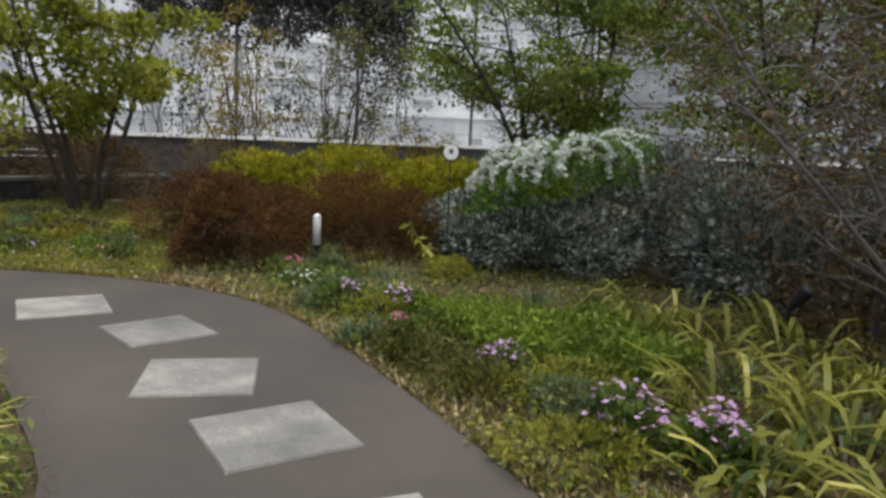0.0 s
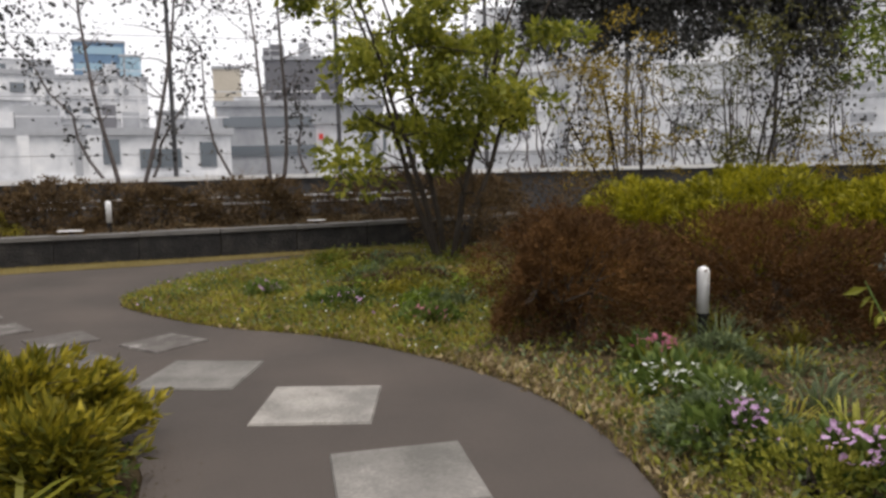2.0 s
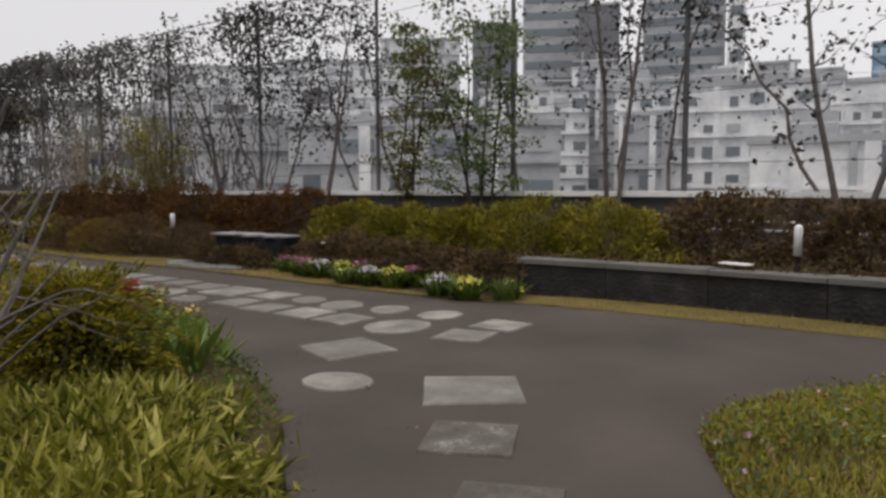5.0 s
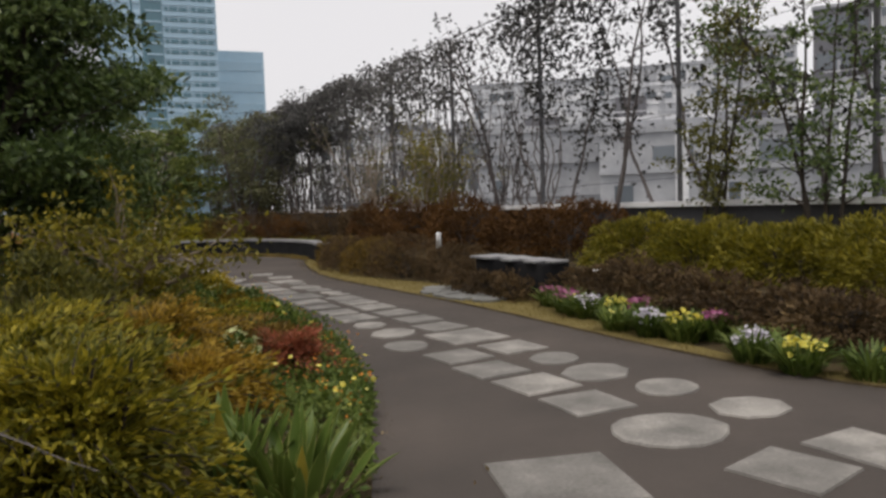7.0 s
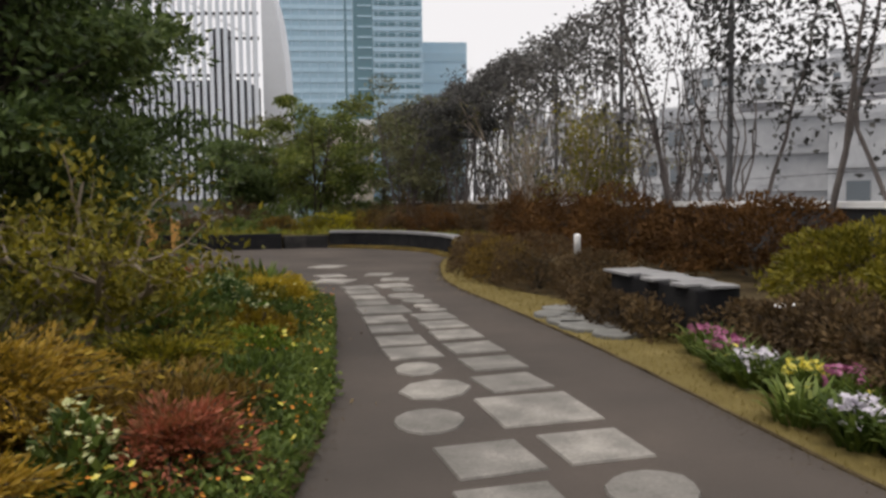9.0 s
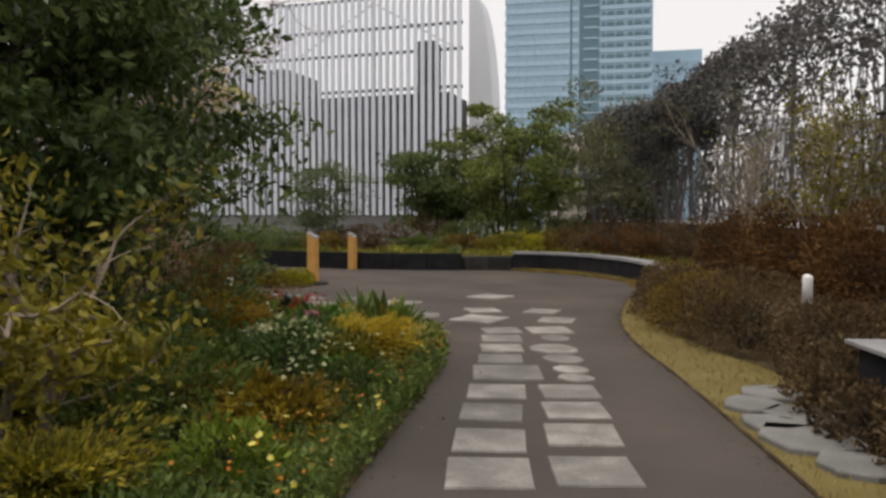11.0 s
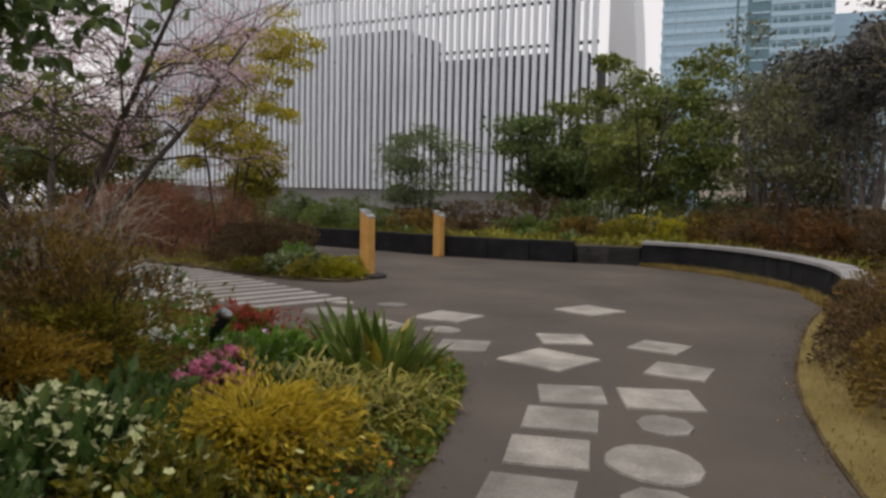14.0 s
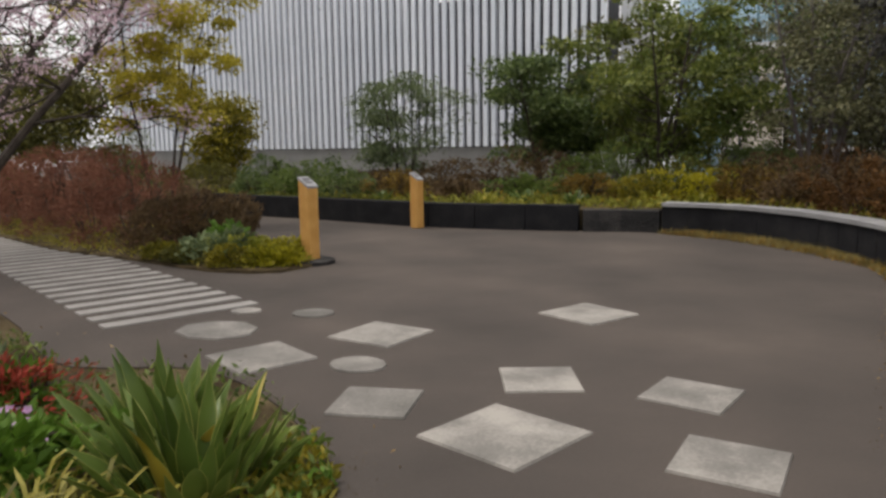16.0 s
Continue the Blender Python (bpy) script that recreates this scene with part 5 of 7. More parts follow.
def sprinkle(name, poly, n, petal, size, label, height=0.1, seed=0, z=0.0, patchy=1.2):
    rng = np.random.default_rng(7000 + seed)
    p = scatter(poly, n, rng, patchy)
    g = Geo()
    flower_heads(g, np.column_stack((p, z + height * (0.6 + 0.7 * rng.random(len(p))))), size, rng)
    return tagged(part(name, g, M[petal]), label, "flowers", kind="stuff")


# ---- the ivy fence on the parapet ----
def ivy_fence():
    rng = np.random.default_rng(11)
    d = np.concatenate(([0], np.cumsum(np.linalg.norm(np.diff(FENCE, axis=0), axis=1))))

    def at(s):
        return np.stack((np.interp(s, d, FENCE[:, 0]), np.interp(s, d, FENCE[:, 1])), -1)

    fence = thing("ivy_fence", 0, 0, 0, "tall wire fence on dark poles overgrown with sparse ivy", "fence")
    top = 6.0

    def rim(s):
        return np.interp(at(s)[..., 1], [-34, -22, -14, -8, 6, 8, 16, 19], [5.2, 5.35, 5.5, 6.0, 6.0, 5.5, 5.6, 5.0])
    for s in np.arange(1.0, d[-1], 3.4):
        x, y = at(s)
        g = Geo()
        tube(g, [(x, y, 1.29), (x, y, 3.5), (x, y, float(rim(s)))], [0.05, 0.045, 0.04], 8)
        part("post", g, M["pole"], fence)
    for z in (1.75, 2.9, 4.1, 5.2, top):
        g = Geo()
        q = at(np.arange(1.0, d[-1], 0.9))
        tube(g, np.column_stack((q, z / top * rim(np.arange(1.0, d[-1], 0.9)))), np.full(len(q), 0.005 if z < top else 0.012), 4)
        part("wire", g, M["pole"], fence)
    length = d[-1]
    span = np.interp([-36.0, -12.5, 7.5, 15.2], FENCE[:, 1][np.argsort(FENCE[:, 1])], d[np.argsort(FENCE[:, 1])])

    def bumps(a, c, fa, fc, k):
        return np.array([noise.noise((u * fa, v * fc, k)) for u, v in zip(a, c)])

    # sparse leaves that hang from the top wires and climb the stems along the open western stretch
    n = 34000
    s0 = rng.uniform(span[1] - 2.0, span[2] + 1.0, n)
    u = rng.beta(1.9, 1.0, n)
    z = 1.3 + u * (rim(s0) + 0.2 - 1.3)
    keep = rng.random(n) < np.clip(0.14 + 1.25 * bumps(s0, z, 0.8, 0.5, 0.3) + 0.8 * bumps(s0, z, 2.9, 2.2, 5.1), 0, 1) * (1 - (1 - u * u) * np.interp(s0, [span[1], span[1] + 9], [0.25, 0.8])) * np.interp(s0, [span[1] - 2, span[1] + 7, span[2]], [1.2, 0.9, 0.65])
    west_ivy = np.column_stack((at(s0), z))[keep]
    west_ivy += rng.normal(size=west_ivy.shape) * np.array([0.12, 0.12, 0.05])
    # climbing stems with tufts of leaves up their length
    g, tufts = Geo(), []
    for s1 in np.arange(span[1] - 1.0, span[2], 1.55):
        s1 = s1 + rng.uniform(-0.5, 0.5)
        h = rng.uniform(3.4, 5.9)
        zz = np.linspace(1.2, h, 9)
        q = at(s1 + np.cumsum(rng.normal(size=9) * 0.09) + rng.normal() * 0.12 * np.arange(9))
        tube(g, np.column_stack((q, zz)), np.linspace(0.035, 0.008, 9), 5)
        m = int(rng.uniform(60, 260))
        w = rng.beta(2.0, 1.2, m) * 8
        tufts.append(np.column_stack([np.interp(w, np.arange(9), c) for c in (q[:, 0], q[:, 1], zz)]) + rng.normal(size=(m, 3)) * np.array([0.1, 0.2, 0.12]))
    west_ivy = np.concatenate([west_ivy] + tufts)
    # heavy overhanging crown of dry ivy along the southern stretch, with hanging curtains under it
    n = 46000
    s0 = rng.uniform(span[0], span[1] + 1.0, n)
    v = rng.beta(1.0, 1.7, n)
    edge = rim(s0) + 0.5 * bumps(s0, s0, 0.9, 0.0, 2.2) + 0.3 * bumps(s0, s0, 4.0, 0.0, 7.7)
    z = edge - v * 2.1
    keep = rng.random(n) < np.clip(0.8 - 0.5 * v + 1.1 * bumps(s0, z, 2.0, 1.6, 9.1), 0.05, 1) * np.interp(s0, [span[1] - 10.0, span[1] - 2.5], [1.0, 0.16])
    crown = np.column_stack((at(s0) + np.array([0.5, 0.1]) * (rng.random(n) * np.sin(np.pi * np.clip(v + 0.15, 0, 1)))[:, None], z))[keep]
    n = 26000
    s0 = rng.uniform(span[0], span[1], n)
    z = rng.uniform(1.3, 4.4, n)
    keep = rng.random(n) < np.clip(0.2 + 1.5 * bumps(s0, z, 1.3, 0.22, 4.4) + 0.5 * bumps(s0, z, 5.0, 0.6, 1.4), 0.03, 1)
    keep &= rng.random(n) < np.interp(s0, [span[1] - 10.0, span[1] - 2.5], [1.0, 0.35])
    curtain = np.column_stack((at(s0), z))[keep]
    # the same crown over the northern stretch, ending where the fence bends
    n = 34000
    s0 = rng.uniform(span[2] + 0.6, span[3], n)
    v = rng.beta(1.0, 1.8, n)
    z = rim(s0) + 0.5 * bumps(s0, s0, 0.9, 0.0, 2.2) + 0.25 * bumps(s0, s0, 3.7, 0.0, 6.1) - v * (1.9 + 1.6 * np.clip((s0 - span[3] + 2.2) / 2.2, 0, 1))
    keep = rng.random(n) < np.clip(1.05 - 0.8 * v + 0.9 * bumps(s0, z, 2.0, 1.6, 9.1), 0.04, 1)
    north_crown = np.column_stack((at(s0), z))[keep]
    n = 5000
    s0 = rng.uniform(span[2], span[3] + 0.5, n)
    z = rng.uniform(1.4, 4.2, n)
    keep = rng.random(n) < np.clip(0.12 + 1.3 * bumps(s0, z, 1.5, 0.3, 4.4), 0.0, 1)
    north_crown = np.concatenate((north_crown, np.column_stack((at(s0), z))[keep]))
    for tuft_set in (crown, curtain, north_crown):
        tuft_set += rng.normal(size=tuft_set.shape) * np.array([0.12, 0.12, 0.05])
    gi, gd = Geo(), Geo()
    leaves(gi, west_ivy, 0.1, rng, 0.7, np.array([0, 0, -0.5]), 1.0)
    leaves(gi, north_crown, 0.105, rng, 0.75, np.array([0, 0, -0.5]), 1.0)
    leaves(gd, crown, 0.1, rng, 0.75, np.array([0, 0, -0.5]), 1.0)
    leaves(gd, curtain, 0.1, rng, 0.6, np.array([0, 0, -1.2]), 0.8)
    part("ivy", gi, M["ivy"], fence, "dark ivy leaves", kind="stuff")
    part("dry_ivy", gd, M["ivybrown"], fence, "dry brown-grey ivy", kind="stuff")
    for _ in range(330):
        s1 = rng.uniform(span[0], span[1]) if rng.random() < 0.8 else rng.uniform(span[2], span[3])
        h = rng.uniform(2.2, float(rim(s1)))
        zz = np.linspace(1.2, h, 8)
        q = at(np.clip(s1 + np.cumsum(rng.normal(size=8) * 0.12), 0, length))
        tube(g, np.column_stack((q + rng.normal(size=(8, 2)) * 0.05, zz)), np.linspace(0.02, 0.006, 8), 4)
    part("ivy_tangle", g, M["greybark"], fence, "bare ivy stems", kind="stuff")


# ---- small fixed things ----
def bollard_light(x, y, z, h, label):
    t = thing("bollard_light", x, y, z, label, "lamp", "bollard lights")
    g = Geo()
    tube(g, [(0, 0, -0.05), (0, 0, h * 0.33)], [0.036, 0.036], 12)
    part("base", g, M["black"], t, "black base")
    g = Geo()
    tube(g, [(0, 0, h * 0.33), (0, 0, h * 0.93), (0, 0, h * 0.97), (0, 0, h)], [0.048, 0.048, 0.04, 0.016], 14)
    d = part("diffuser", g, M["white"], t, "white diffuser", smooth=True)
    g = Geo()
    tube(g, [(0, 0, h * 0.325), (0, 0, h * 0.35)], [0.051, 0.051], 14)
    part("collar", g, M["black"], d)


def plate(x, y, z, sx, sy, turn, label="small white plate sign lying on the planting"):
    t = thing("plate_sign", x, y, z, label, "sign", "plate signs", turn=turn)
    bm = bevel_box(sx, sy, 0.018, 0.006)
    bmesh.ops.translate(bm, vec=(0, 0, 0.045), verts=bm.verts)
    part("face", bm, M["white"], t)
    part("foot", bevel_box(0.06, 0.04, 0.045, 0.004), M["black"], t)


def round_sign(x, y, z, h):
    t = thing("plant_label", x, y, z, "round white plant label on a thin dark stake", "sign")
    g = Geo()
    tube(g, [(0, 0, -0.05), (0.01, 0, h * 0.5), (0, 0, h)], [0.009, 0.009, 0.008], 6)
    part("stake", g, M["black"], t)
    g = Geo()
    tube(g, [(0.012, -0.008, h), (0.03, -0.02, h)], [0.085, 0.085], 20)
    part("disc", g, M["white"], t)
    g = Geo()
    tube(g, [(0.031, -0.02, h + 0.01), (0.036, -0.023, h + 0.01)], [0.028, 0.028], 10)
    part("mark", g, M["cap"], t, "grey mark")


def guide_post(x, y, h, turn, base, label):
    """A square wooden post with a slanted pale top."""
    t = thing("guide_post", x, y, 0.012, label, "post", "guide posts", turn=turn)
    bm = bevel_box(0.185, 0.165, h, 0.014)
    for v in bm.verts:
        if v.co.z > h / 2:
            v.co.z -= 0.11 * (v.co.x / 0.185 + 0.5)
    part("shaft", bm, M["postwood"], t)
    bm = bevel_box(0.195, 0.175, 0.03, 0.006)
    for v in bm.verts:
        v.co.z += h + 0.002 - 0.11 * (v.co.x / 0.185 + 0.5)
    d = part("sloping_plate", bm, M["slab"], t, "pale sloping plate")
    for k in range(3):
        bm = bevel_box(0.014, 0.12, 0.004, 0.001)
        for v in bm.verts:
            v.co.x += -0.04 + 0.035 * k
            v.co.z += h + 0.032 - 0.11 * (v.co.x / 0.185 + 0.5)
        part("text_bar", bm, M["black"], d, "dark line of small lettering")
    if base:
        g = Geo()
        tube(g, [(0, 0, 0.0), (0, 0, 0.045), (0, 0, 0.06)], [0.31, 0.31, 0.27], 24)
        part("base_plate", g, M["darkstone"], t, "round dark stone base")


def stone_bench():
    t = thing("stone_bench", -12.27, -8.75, 0, "black stone bench with pale staggered slabs on top", "bench", turn=98.4)
    part("body", bevel_box(1.72, 0.46, 0.538, 0.02), M["blackmetal"], t)
    for k, (x, w, d, off) in enumerate(((-0.66, 0.6, 0.5, -0.03), (-0.2, 0.28, 0.4, 0.06), (0.08, 0.24, 0.48, -0.07), (0.34, 0.24, 0.36, 0.05), (0.6, 0.24, 0.46, -0.05), (0.82, 0.16, 0.3, 0.04))):
        bm = bevel_box(w, d, 0.032, 0.006)
        bmesh.ops.translate(bm, vec=(x, off, 0.54), verts=bm.verts)
        part("slab", bm, M["slab"], t)


def garden_spotlight(x, y, z, tilt):
    t = thing("garden_spotlight", x, y, z, "small black garden spotlight on a ground spike", "lamp", "garden spotlights")
    g = Geo()
    tube(g, [(0, 0, -0.04), (0, 0, 0.26)], [0.018, 0.018], 8)
    part("spike", g, M["black"], t)
    g = Geo()
    tube(g, [(0, 0, 0.26), (0.05 * tilt, 0, 0.33), (0.13 * tilt, 0, 0.44), (0.14 * tilt, 0, 0.45)], [0.03, 0.05, 0.062, 0.05], 12)
    d = part("head", g, M["black"], t)
    g = Geo()
    tube(g, [(0.141 * tilt, 0, 0.451), (0.146 * tilt, 0, 0.457)], [0.048, 0.046], 12)
    part("lens", g, M["glass"], d)


def rail_fence():
    t = thing("rail_fence", 0, 0, 0, "low pale metal rail behind the planting", "railing")
    for z in (0.78, 0.9):
        g = Geo()
        tube(g, [(-15.35, -3.0, z), (-15.35, 1.0, z), (-15.6, 5.5, z)], [0.022, 0.022, 0.022], 8)
        part("rail", g, M["metalrail"], t)
    for y in (-2.8, -1.2, 0.4, 2.0, 3.6, 5.2):
        x = -15.35 - max(0, y - 1) * 0.055
        g = Geo()
        tube(g, [(x, y, 0.3), (x, y, 0.93)], [0.024, 0.024], 8)
        part("post", g, M["pole"], t)


def gate():
    t = thing("metal_gate", -10.6, -30.5, 0.36, "small black metal gate in the back bed", "gate")
    for k in range(9):
        part("bar", box_geo(Geo(), -0.85 + 0.21 * k, -0.82 + 0.21 * k, -0.015, 0.015, 0.2, 1.65), M["black"], t)
    for z in (0.25, 1.6):
        part("rail", box_geo(Geo(), -0.95, 0.95, -0.03, 0.03, z, z + 0.06), M["black"], t)
    for x in (-1.0, 1.0):
        part("post", box_geo(Geo(), x - 0.05, x + 0.05, -0.05, 0.05, 0, 1.75), M["black"], t)


def plank_path():
    """Pale planks set flush across the side path."""
    a, b = np.array([-4.95, -15.45]), np.array([3.2, -19.0])
    way = (b - a) / np.linalg.norm(b - a)
    turn = math.degrees(math.atan2(way[1], way[0]))
    me = bpy.data.meshes.new("plank")
    bm = bevel_box(0.17, 1.38, 0.03, 0.008)
    bm.to_mesh(me)
    bm.free()
    for k in range(25):
        p = a + way * 0.345 * k
        ob = part("plank", me, M["plank"], pavement)
        ob.matrix_local = pose(p[0], p[1], -0.004, 0, 0, turn + RNG.uniform(-0.8, 0.8))


def flagstones():
    for k, (x, y, s) in enumerate(((-11.45, -8.95, 0.62), (-11.55, -9.5, 0.5), (-11.25, -9.75, 0.44), (-11.5, -10.15, 0.5), (-11.3, -9.25, 0.4), (-11.6, -8.45, 0.5))):
        rng = np.random.default_rng(60 + k)
        n = 7
        me = slab_mesh("flagstone", [(s * rng.uniform(0.42, 0.6) * math.cos(2 * math.pi * i / n), s * rng.uniform(0.42, 0.6) * math.sin(2 * math.pi * i / n)) for i in range(n)], 0.045, 0.012)
        ob = part("flagstone", me, M["flag"])
        ob.matrix_world = pose(x, y, 0.018, 0, 0, 40 * k)
        tagged(ob, "irregular grey flagstone in the dry lawn", "stepping stone", "stepping stones")


def spirea(x, y, z):
    """A sloping mound of fresh leaves with arching wands thick with white blossom."""
    rng = np.random.default_rng(31)
    t = thing("spirea_shrub", x, y, z, "arching shrub covered in sprays of white blossom", "shrub", turn=47.0)
    g, gs, gw = Geo(), Geo(), Geo()

    def crest(lx):
        return 1.56 + 0.26 * lx
    n = 5200
    d = unit(n, rng)
    d[:, 2] = np.abs(d[:, 2]) * 1.0 - 0.12
    rad = np.where(rng.random(n) < 0.7, rng.uniform(0.86, 1.05, n), rng.uniform(0.4, 0.86, n))
    q = d * rad[:, None] * np.array([1.15, 0.8, 0.6])
    q[:, 2] += 1.0 + 0.26 * q[:, 0]
    leaves(g, q, 0.06, rng, 0.42, d * 0.8 + np.array([0, 0, 0.3]), 0.8)
    for k in range(125):
        a = rng.uniform(0, 2 * np.pi)
        e = math.sqrt(rng.random()) * 0.72
        lx, ly = 1.05 * e * math.cos(a), 0.75 * e * math.sin(a)
        p = np.array([lx, ly, crest(lx) - 0.35 * e * e - 0.06])
        a += rng.normal() * 0.5
        ln = rng.uniform(0.3, 0.75)
        el = rng.uniform(0.5, 1.2)
        pts = [p]
        for i in range(9):
            el -= rng.uniform(0.16, 0.4)
            p = p + np.array([math.cos(a) * math.cos(el), math.sin(a) * math.cos(el), math.sin(el)]) * ln / 8
            pts.append(p)
        pts = np.array(pts)
        tube(gs, pts, np.linspace(0.006, 0.002, 10), 4)
        w = rng.uniform(0.5, 9.0, 30)
        q = np.stack([np.interp(w, np.arange(10), pts[:, c]) for c in range(3)], 1)
        leaves(g, q + rng.normal(size=q.shape) * 0.03, 0.05, rng, 0.4, np.array([0, 0, 0.2]))
        if rng.random() < 0.55:
            m = int(130 * ln / 0.6)
            w = rng.uniform(1.2, 9.0, m)
            q = np.stack([np.interp(w, np.arange(10), pts[:, c]) for c in range(3)], 1)
            flower_heads(gw, q + rng.normal(size=q.shape) * 0.016 + np.array([0, 0, 0.012]), 0.046, rng, 4)
    for k in range(8):
        p, w = branch(rng, (rng.normal() * 0.2, 0, 0.0), (rng.normal() * 0.35, rng.normal() * 0.2, 1), 1.1, 0.014, 0.006, 5, 0.1)
        tube(gs, p, w, 5)
    part("foliage", g, M["spirea"], t, kind="stuff")
    part("stem_tangle", gs, M["stem"], t, kind="stuff")
    part("blossom", gw, M["blossomwhite"], t, kind="stuff")


def leaning_stem(x, y, z):
    rng = np.random.default_rng(5)
    t = thing("variegated_plant", x, y, z, "leaning stem with yellow variegated leaves", "plant")
    g = Geo()
    p = np.array([(0, 0, 0), (-0.15, -0.03, 0.18), (-0.33, -0.08, 0.4), (-0.46, -0.12, 0.62)])
    tube(g, p, [0.01, 0.009, 0.007, 0.004], 6)
    part("stem", g, M["stem"], t)
    for k in range(26):
        u = rng.uniform(0.2, 3)
        q = np.array([[np.interp(u, range(4), p[:, c]) for c in range(3)]])
        g = Geo()
        leaves(g, q, 0.17, rng, 0.3, np.array([0.1, 0.0, -0.3]), 0.8)
        part("leaf", g, M["blade"], t)


# ---- place everything: fixtures ----
lay_pavers()
louvre_screen()
city()
ivy_fence()
bollard_light(-6.4, 5.9, 0.0, 0.57, "white bollard light with a black base in the flower bed")
bollard_light(-14.3, -0.3, 0.38, 0.56, "white bollard light in the raised planter")
bollard_light(-12.13, -11.75, 0.42, 0.45, "white bollard light beside the low hedge")
plate(-13.55, -0.7, 0.46, 0.36, 0.14, 84)
plate(-14.0, 3.1, 0.46, 0.3, 0.1, 80)
plate(-12.65, -7.25, 0.42, 0.24, 0.16, 60)
round_sign(-5.3, 6.98, 0.0, 1.36)
guide_post(-4.3, -18.3, 1.06, 165, True, "honey-coloured wooden guide post on a round dark base")
guide_post(-3.72, -22.4, 0.96, 165, False, "honey-coloured wooden guide post before the kerb")
stone_bench()
garden_spotlight(-1.46, 7.3, 0.0, 1)
garden_spotlight(-6.25, -12.45, 0.0, -1)
rail_fence()
gate()
flagstones()
for k, (x, y) in enumerate(((-11.9, -8.35), (-11.82, -8.95), (-11.75, -9.6), (-12.0, -10.1))):
    shrub("low_brown_plant", x, y, 0.0, 0.24, 0.36, 0.38, "brown", 0.04, 2200, "low brown winter plant at the foot of the bench", seed=360 + k, group="plants before the bench", amp=0.3)
spirea(-4.5, 8.1, 0.0)
leaning_stem(-4.7, 6.4, 0.0)

# ---- north bed, beside the first stretch of path ----
tree("broadleaf_tree", -12.0, 5.0, 0, 5.1, 2.1, 1.2, "yellowgreen", 0.14, 8800, "multi-stemmed evergreen tree with yellow-green glossy leaves", stems=5, clusters=90, puff=0.36, seed=1, clumps=60)
shrub("russet_shrub", -6.72, 4.95, 0, 0.6, 0.58, 0.94, "brownred", 0.042, 25000, "dense rounded russet-brown shrub", aspect=0.3, amp=0.18, fill=0.4, seed=2)
shrub("russet_shrub", -6.9, 6.75, 0, 1.25, 0.8, 0.84, "brownred", 0.045, 31500, "low spreading russet-brown shrub behind the bollard light", aspect=0.3, amp=0.2, fill=0.4, seed=3)
shrub("russet_shrub", -8.3, 5.6, 0, 0.9, 0.7, 0.95, "brownred", 0.045, 20250, "low dark russet shrub", aspect=0.3, amp=0.2, fill=0.4, seed=4)
shrub("golden_shrub", -8.9, 8.0, 0, 1.5, 0.8, 1.18, "hedge", 0.065, 19000, "clipped golden-green shrub", seed=5, amp=0.1)
shrub("golden_shrub", -7.1, 8.5, 0, 1.3, 0.8, 1.15, "hedge", 0.065, 19000, "clipped golden-green shrub", seed=6, amp=0.1)
shrub("golden_shrub", -10.6, 7.5, 0, 1.3, 0.8, 1.1, "hedge", 0.065, 19000, "clipped golden-green shrub by the parapet", seed=64, amp=0.1)
shrub("golden_shrub", -6.0, 9.2, 0, 1.0, 0.8, 1.15, "hedge", 0.065, 18000, "clipped golden-green shrub by the parapet", seed=65, amp=0.1)
shrub("dry_shrub", -9.6, 9.9, 0, 1.2, 0.8, 1.65, "goldleaf", 0.05, 5000, "pale dry yellow shrub", seed=7)
shrub("grey_leaved_shrub", -4.75, 7.7, 0, 1.1, 0.75, 0.85, "greyleaf", 0.07, 9500, "dark grey-green shrub under the white sprays", seed=8, amp=0.2)
shrub("grey_leaved_shrub", -3.3, 8.9, 0, 1.35, 0.9, 1.4, "greyleaf", 0.07, 12000, "dark grey-green rounded shrub", seed=9, amp=0.2)
shrub("grey_leaved_shrub", -2.0, 8.5, 0, 1.0, 0.8, 1.2, "greyleaf", 0.07, 8500, "dark grey-green rounded shrub", seed=10, amp=0.2)
shrub("russet_shrub", -3.6, 10.3, 0, 1.3, 0.8, 1.85, "rust", 0.05, 9000, "tall rusty orange-brown shrub behind the grey one", aspect=0.35, seed=11)
shrub("brown_shrub", -0.6, 7.8, 0, 1.0, 0.7, 0.95, "brown", 0.05, 8000, "low brown shrub under a bare tree", seed=12)
tree("leafy_tree", -7.0, 11.0, 0, 5.6, 2.3, 1.6, "freshgreen", 0.1, 21000, "multi-stemmed tree with fine fresh green leaves", stems=6, clusters=130, puff=0.42, clumps=110, seed=13, twiggy=1)
tree("leafy_tree", -3.6, 12.2, 0, 5.4, 2.2, 1.4, "freshgreen", 0.1, 19000, "multi-stemmed tree with fine green leaves", stems=5, clusters=110, puff=0.42, clumps=100, seed=14, twiggy=1)
tree("bare_tree", -1.0, 7.9, 0, 4.4, 2.0, 0.7, "brown", 0.06, 10000, "bare grey-brown tree with many fine twigs", bark="greybark", stems=4, clusters=90, puff=0.2, seed=15, twiggy=4, trunk_r=0.04)
tree("bare_tree", -0.1, 7.3, 0, 2.7, 1.7, 0.5, "brown", 0.05, 1200, "leaning grey-branched bare tree over the strap leaves", bark="greybark", stems=5, clusters=60, puff=0.16, seed=19, twiggy=3, trunk_r=0.034, lean=(-0.42, -0.36), twig_r=0.007)
tree("leafy_tree", -1.4, 13.4, 0, 5.2, 2.3, 0.8, "freshgreen", 0.1, 22000, "multi-stemmed tree with dense green leaves", stems=6, clusters=120, puff=0.45, clumps=120, seed=22, twiggy=1)
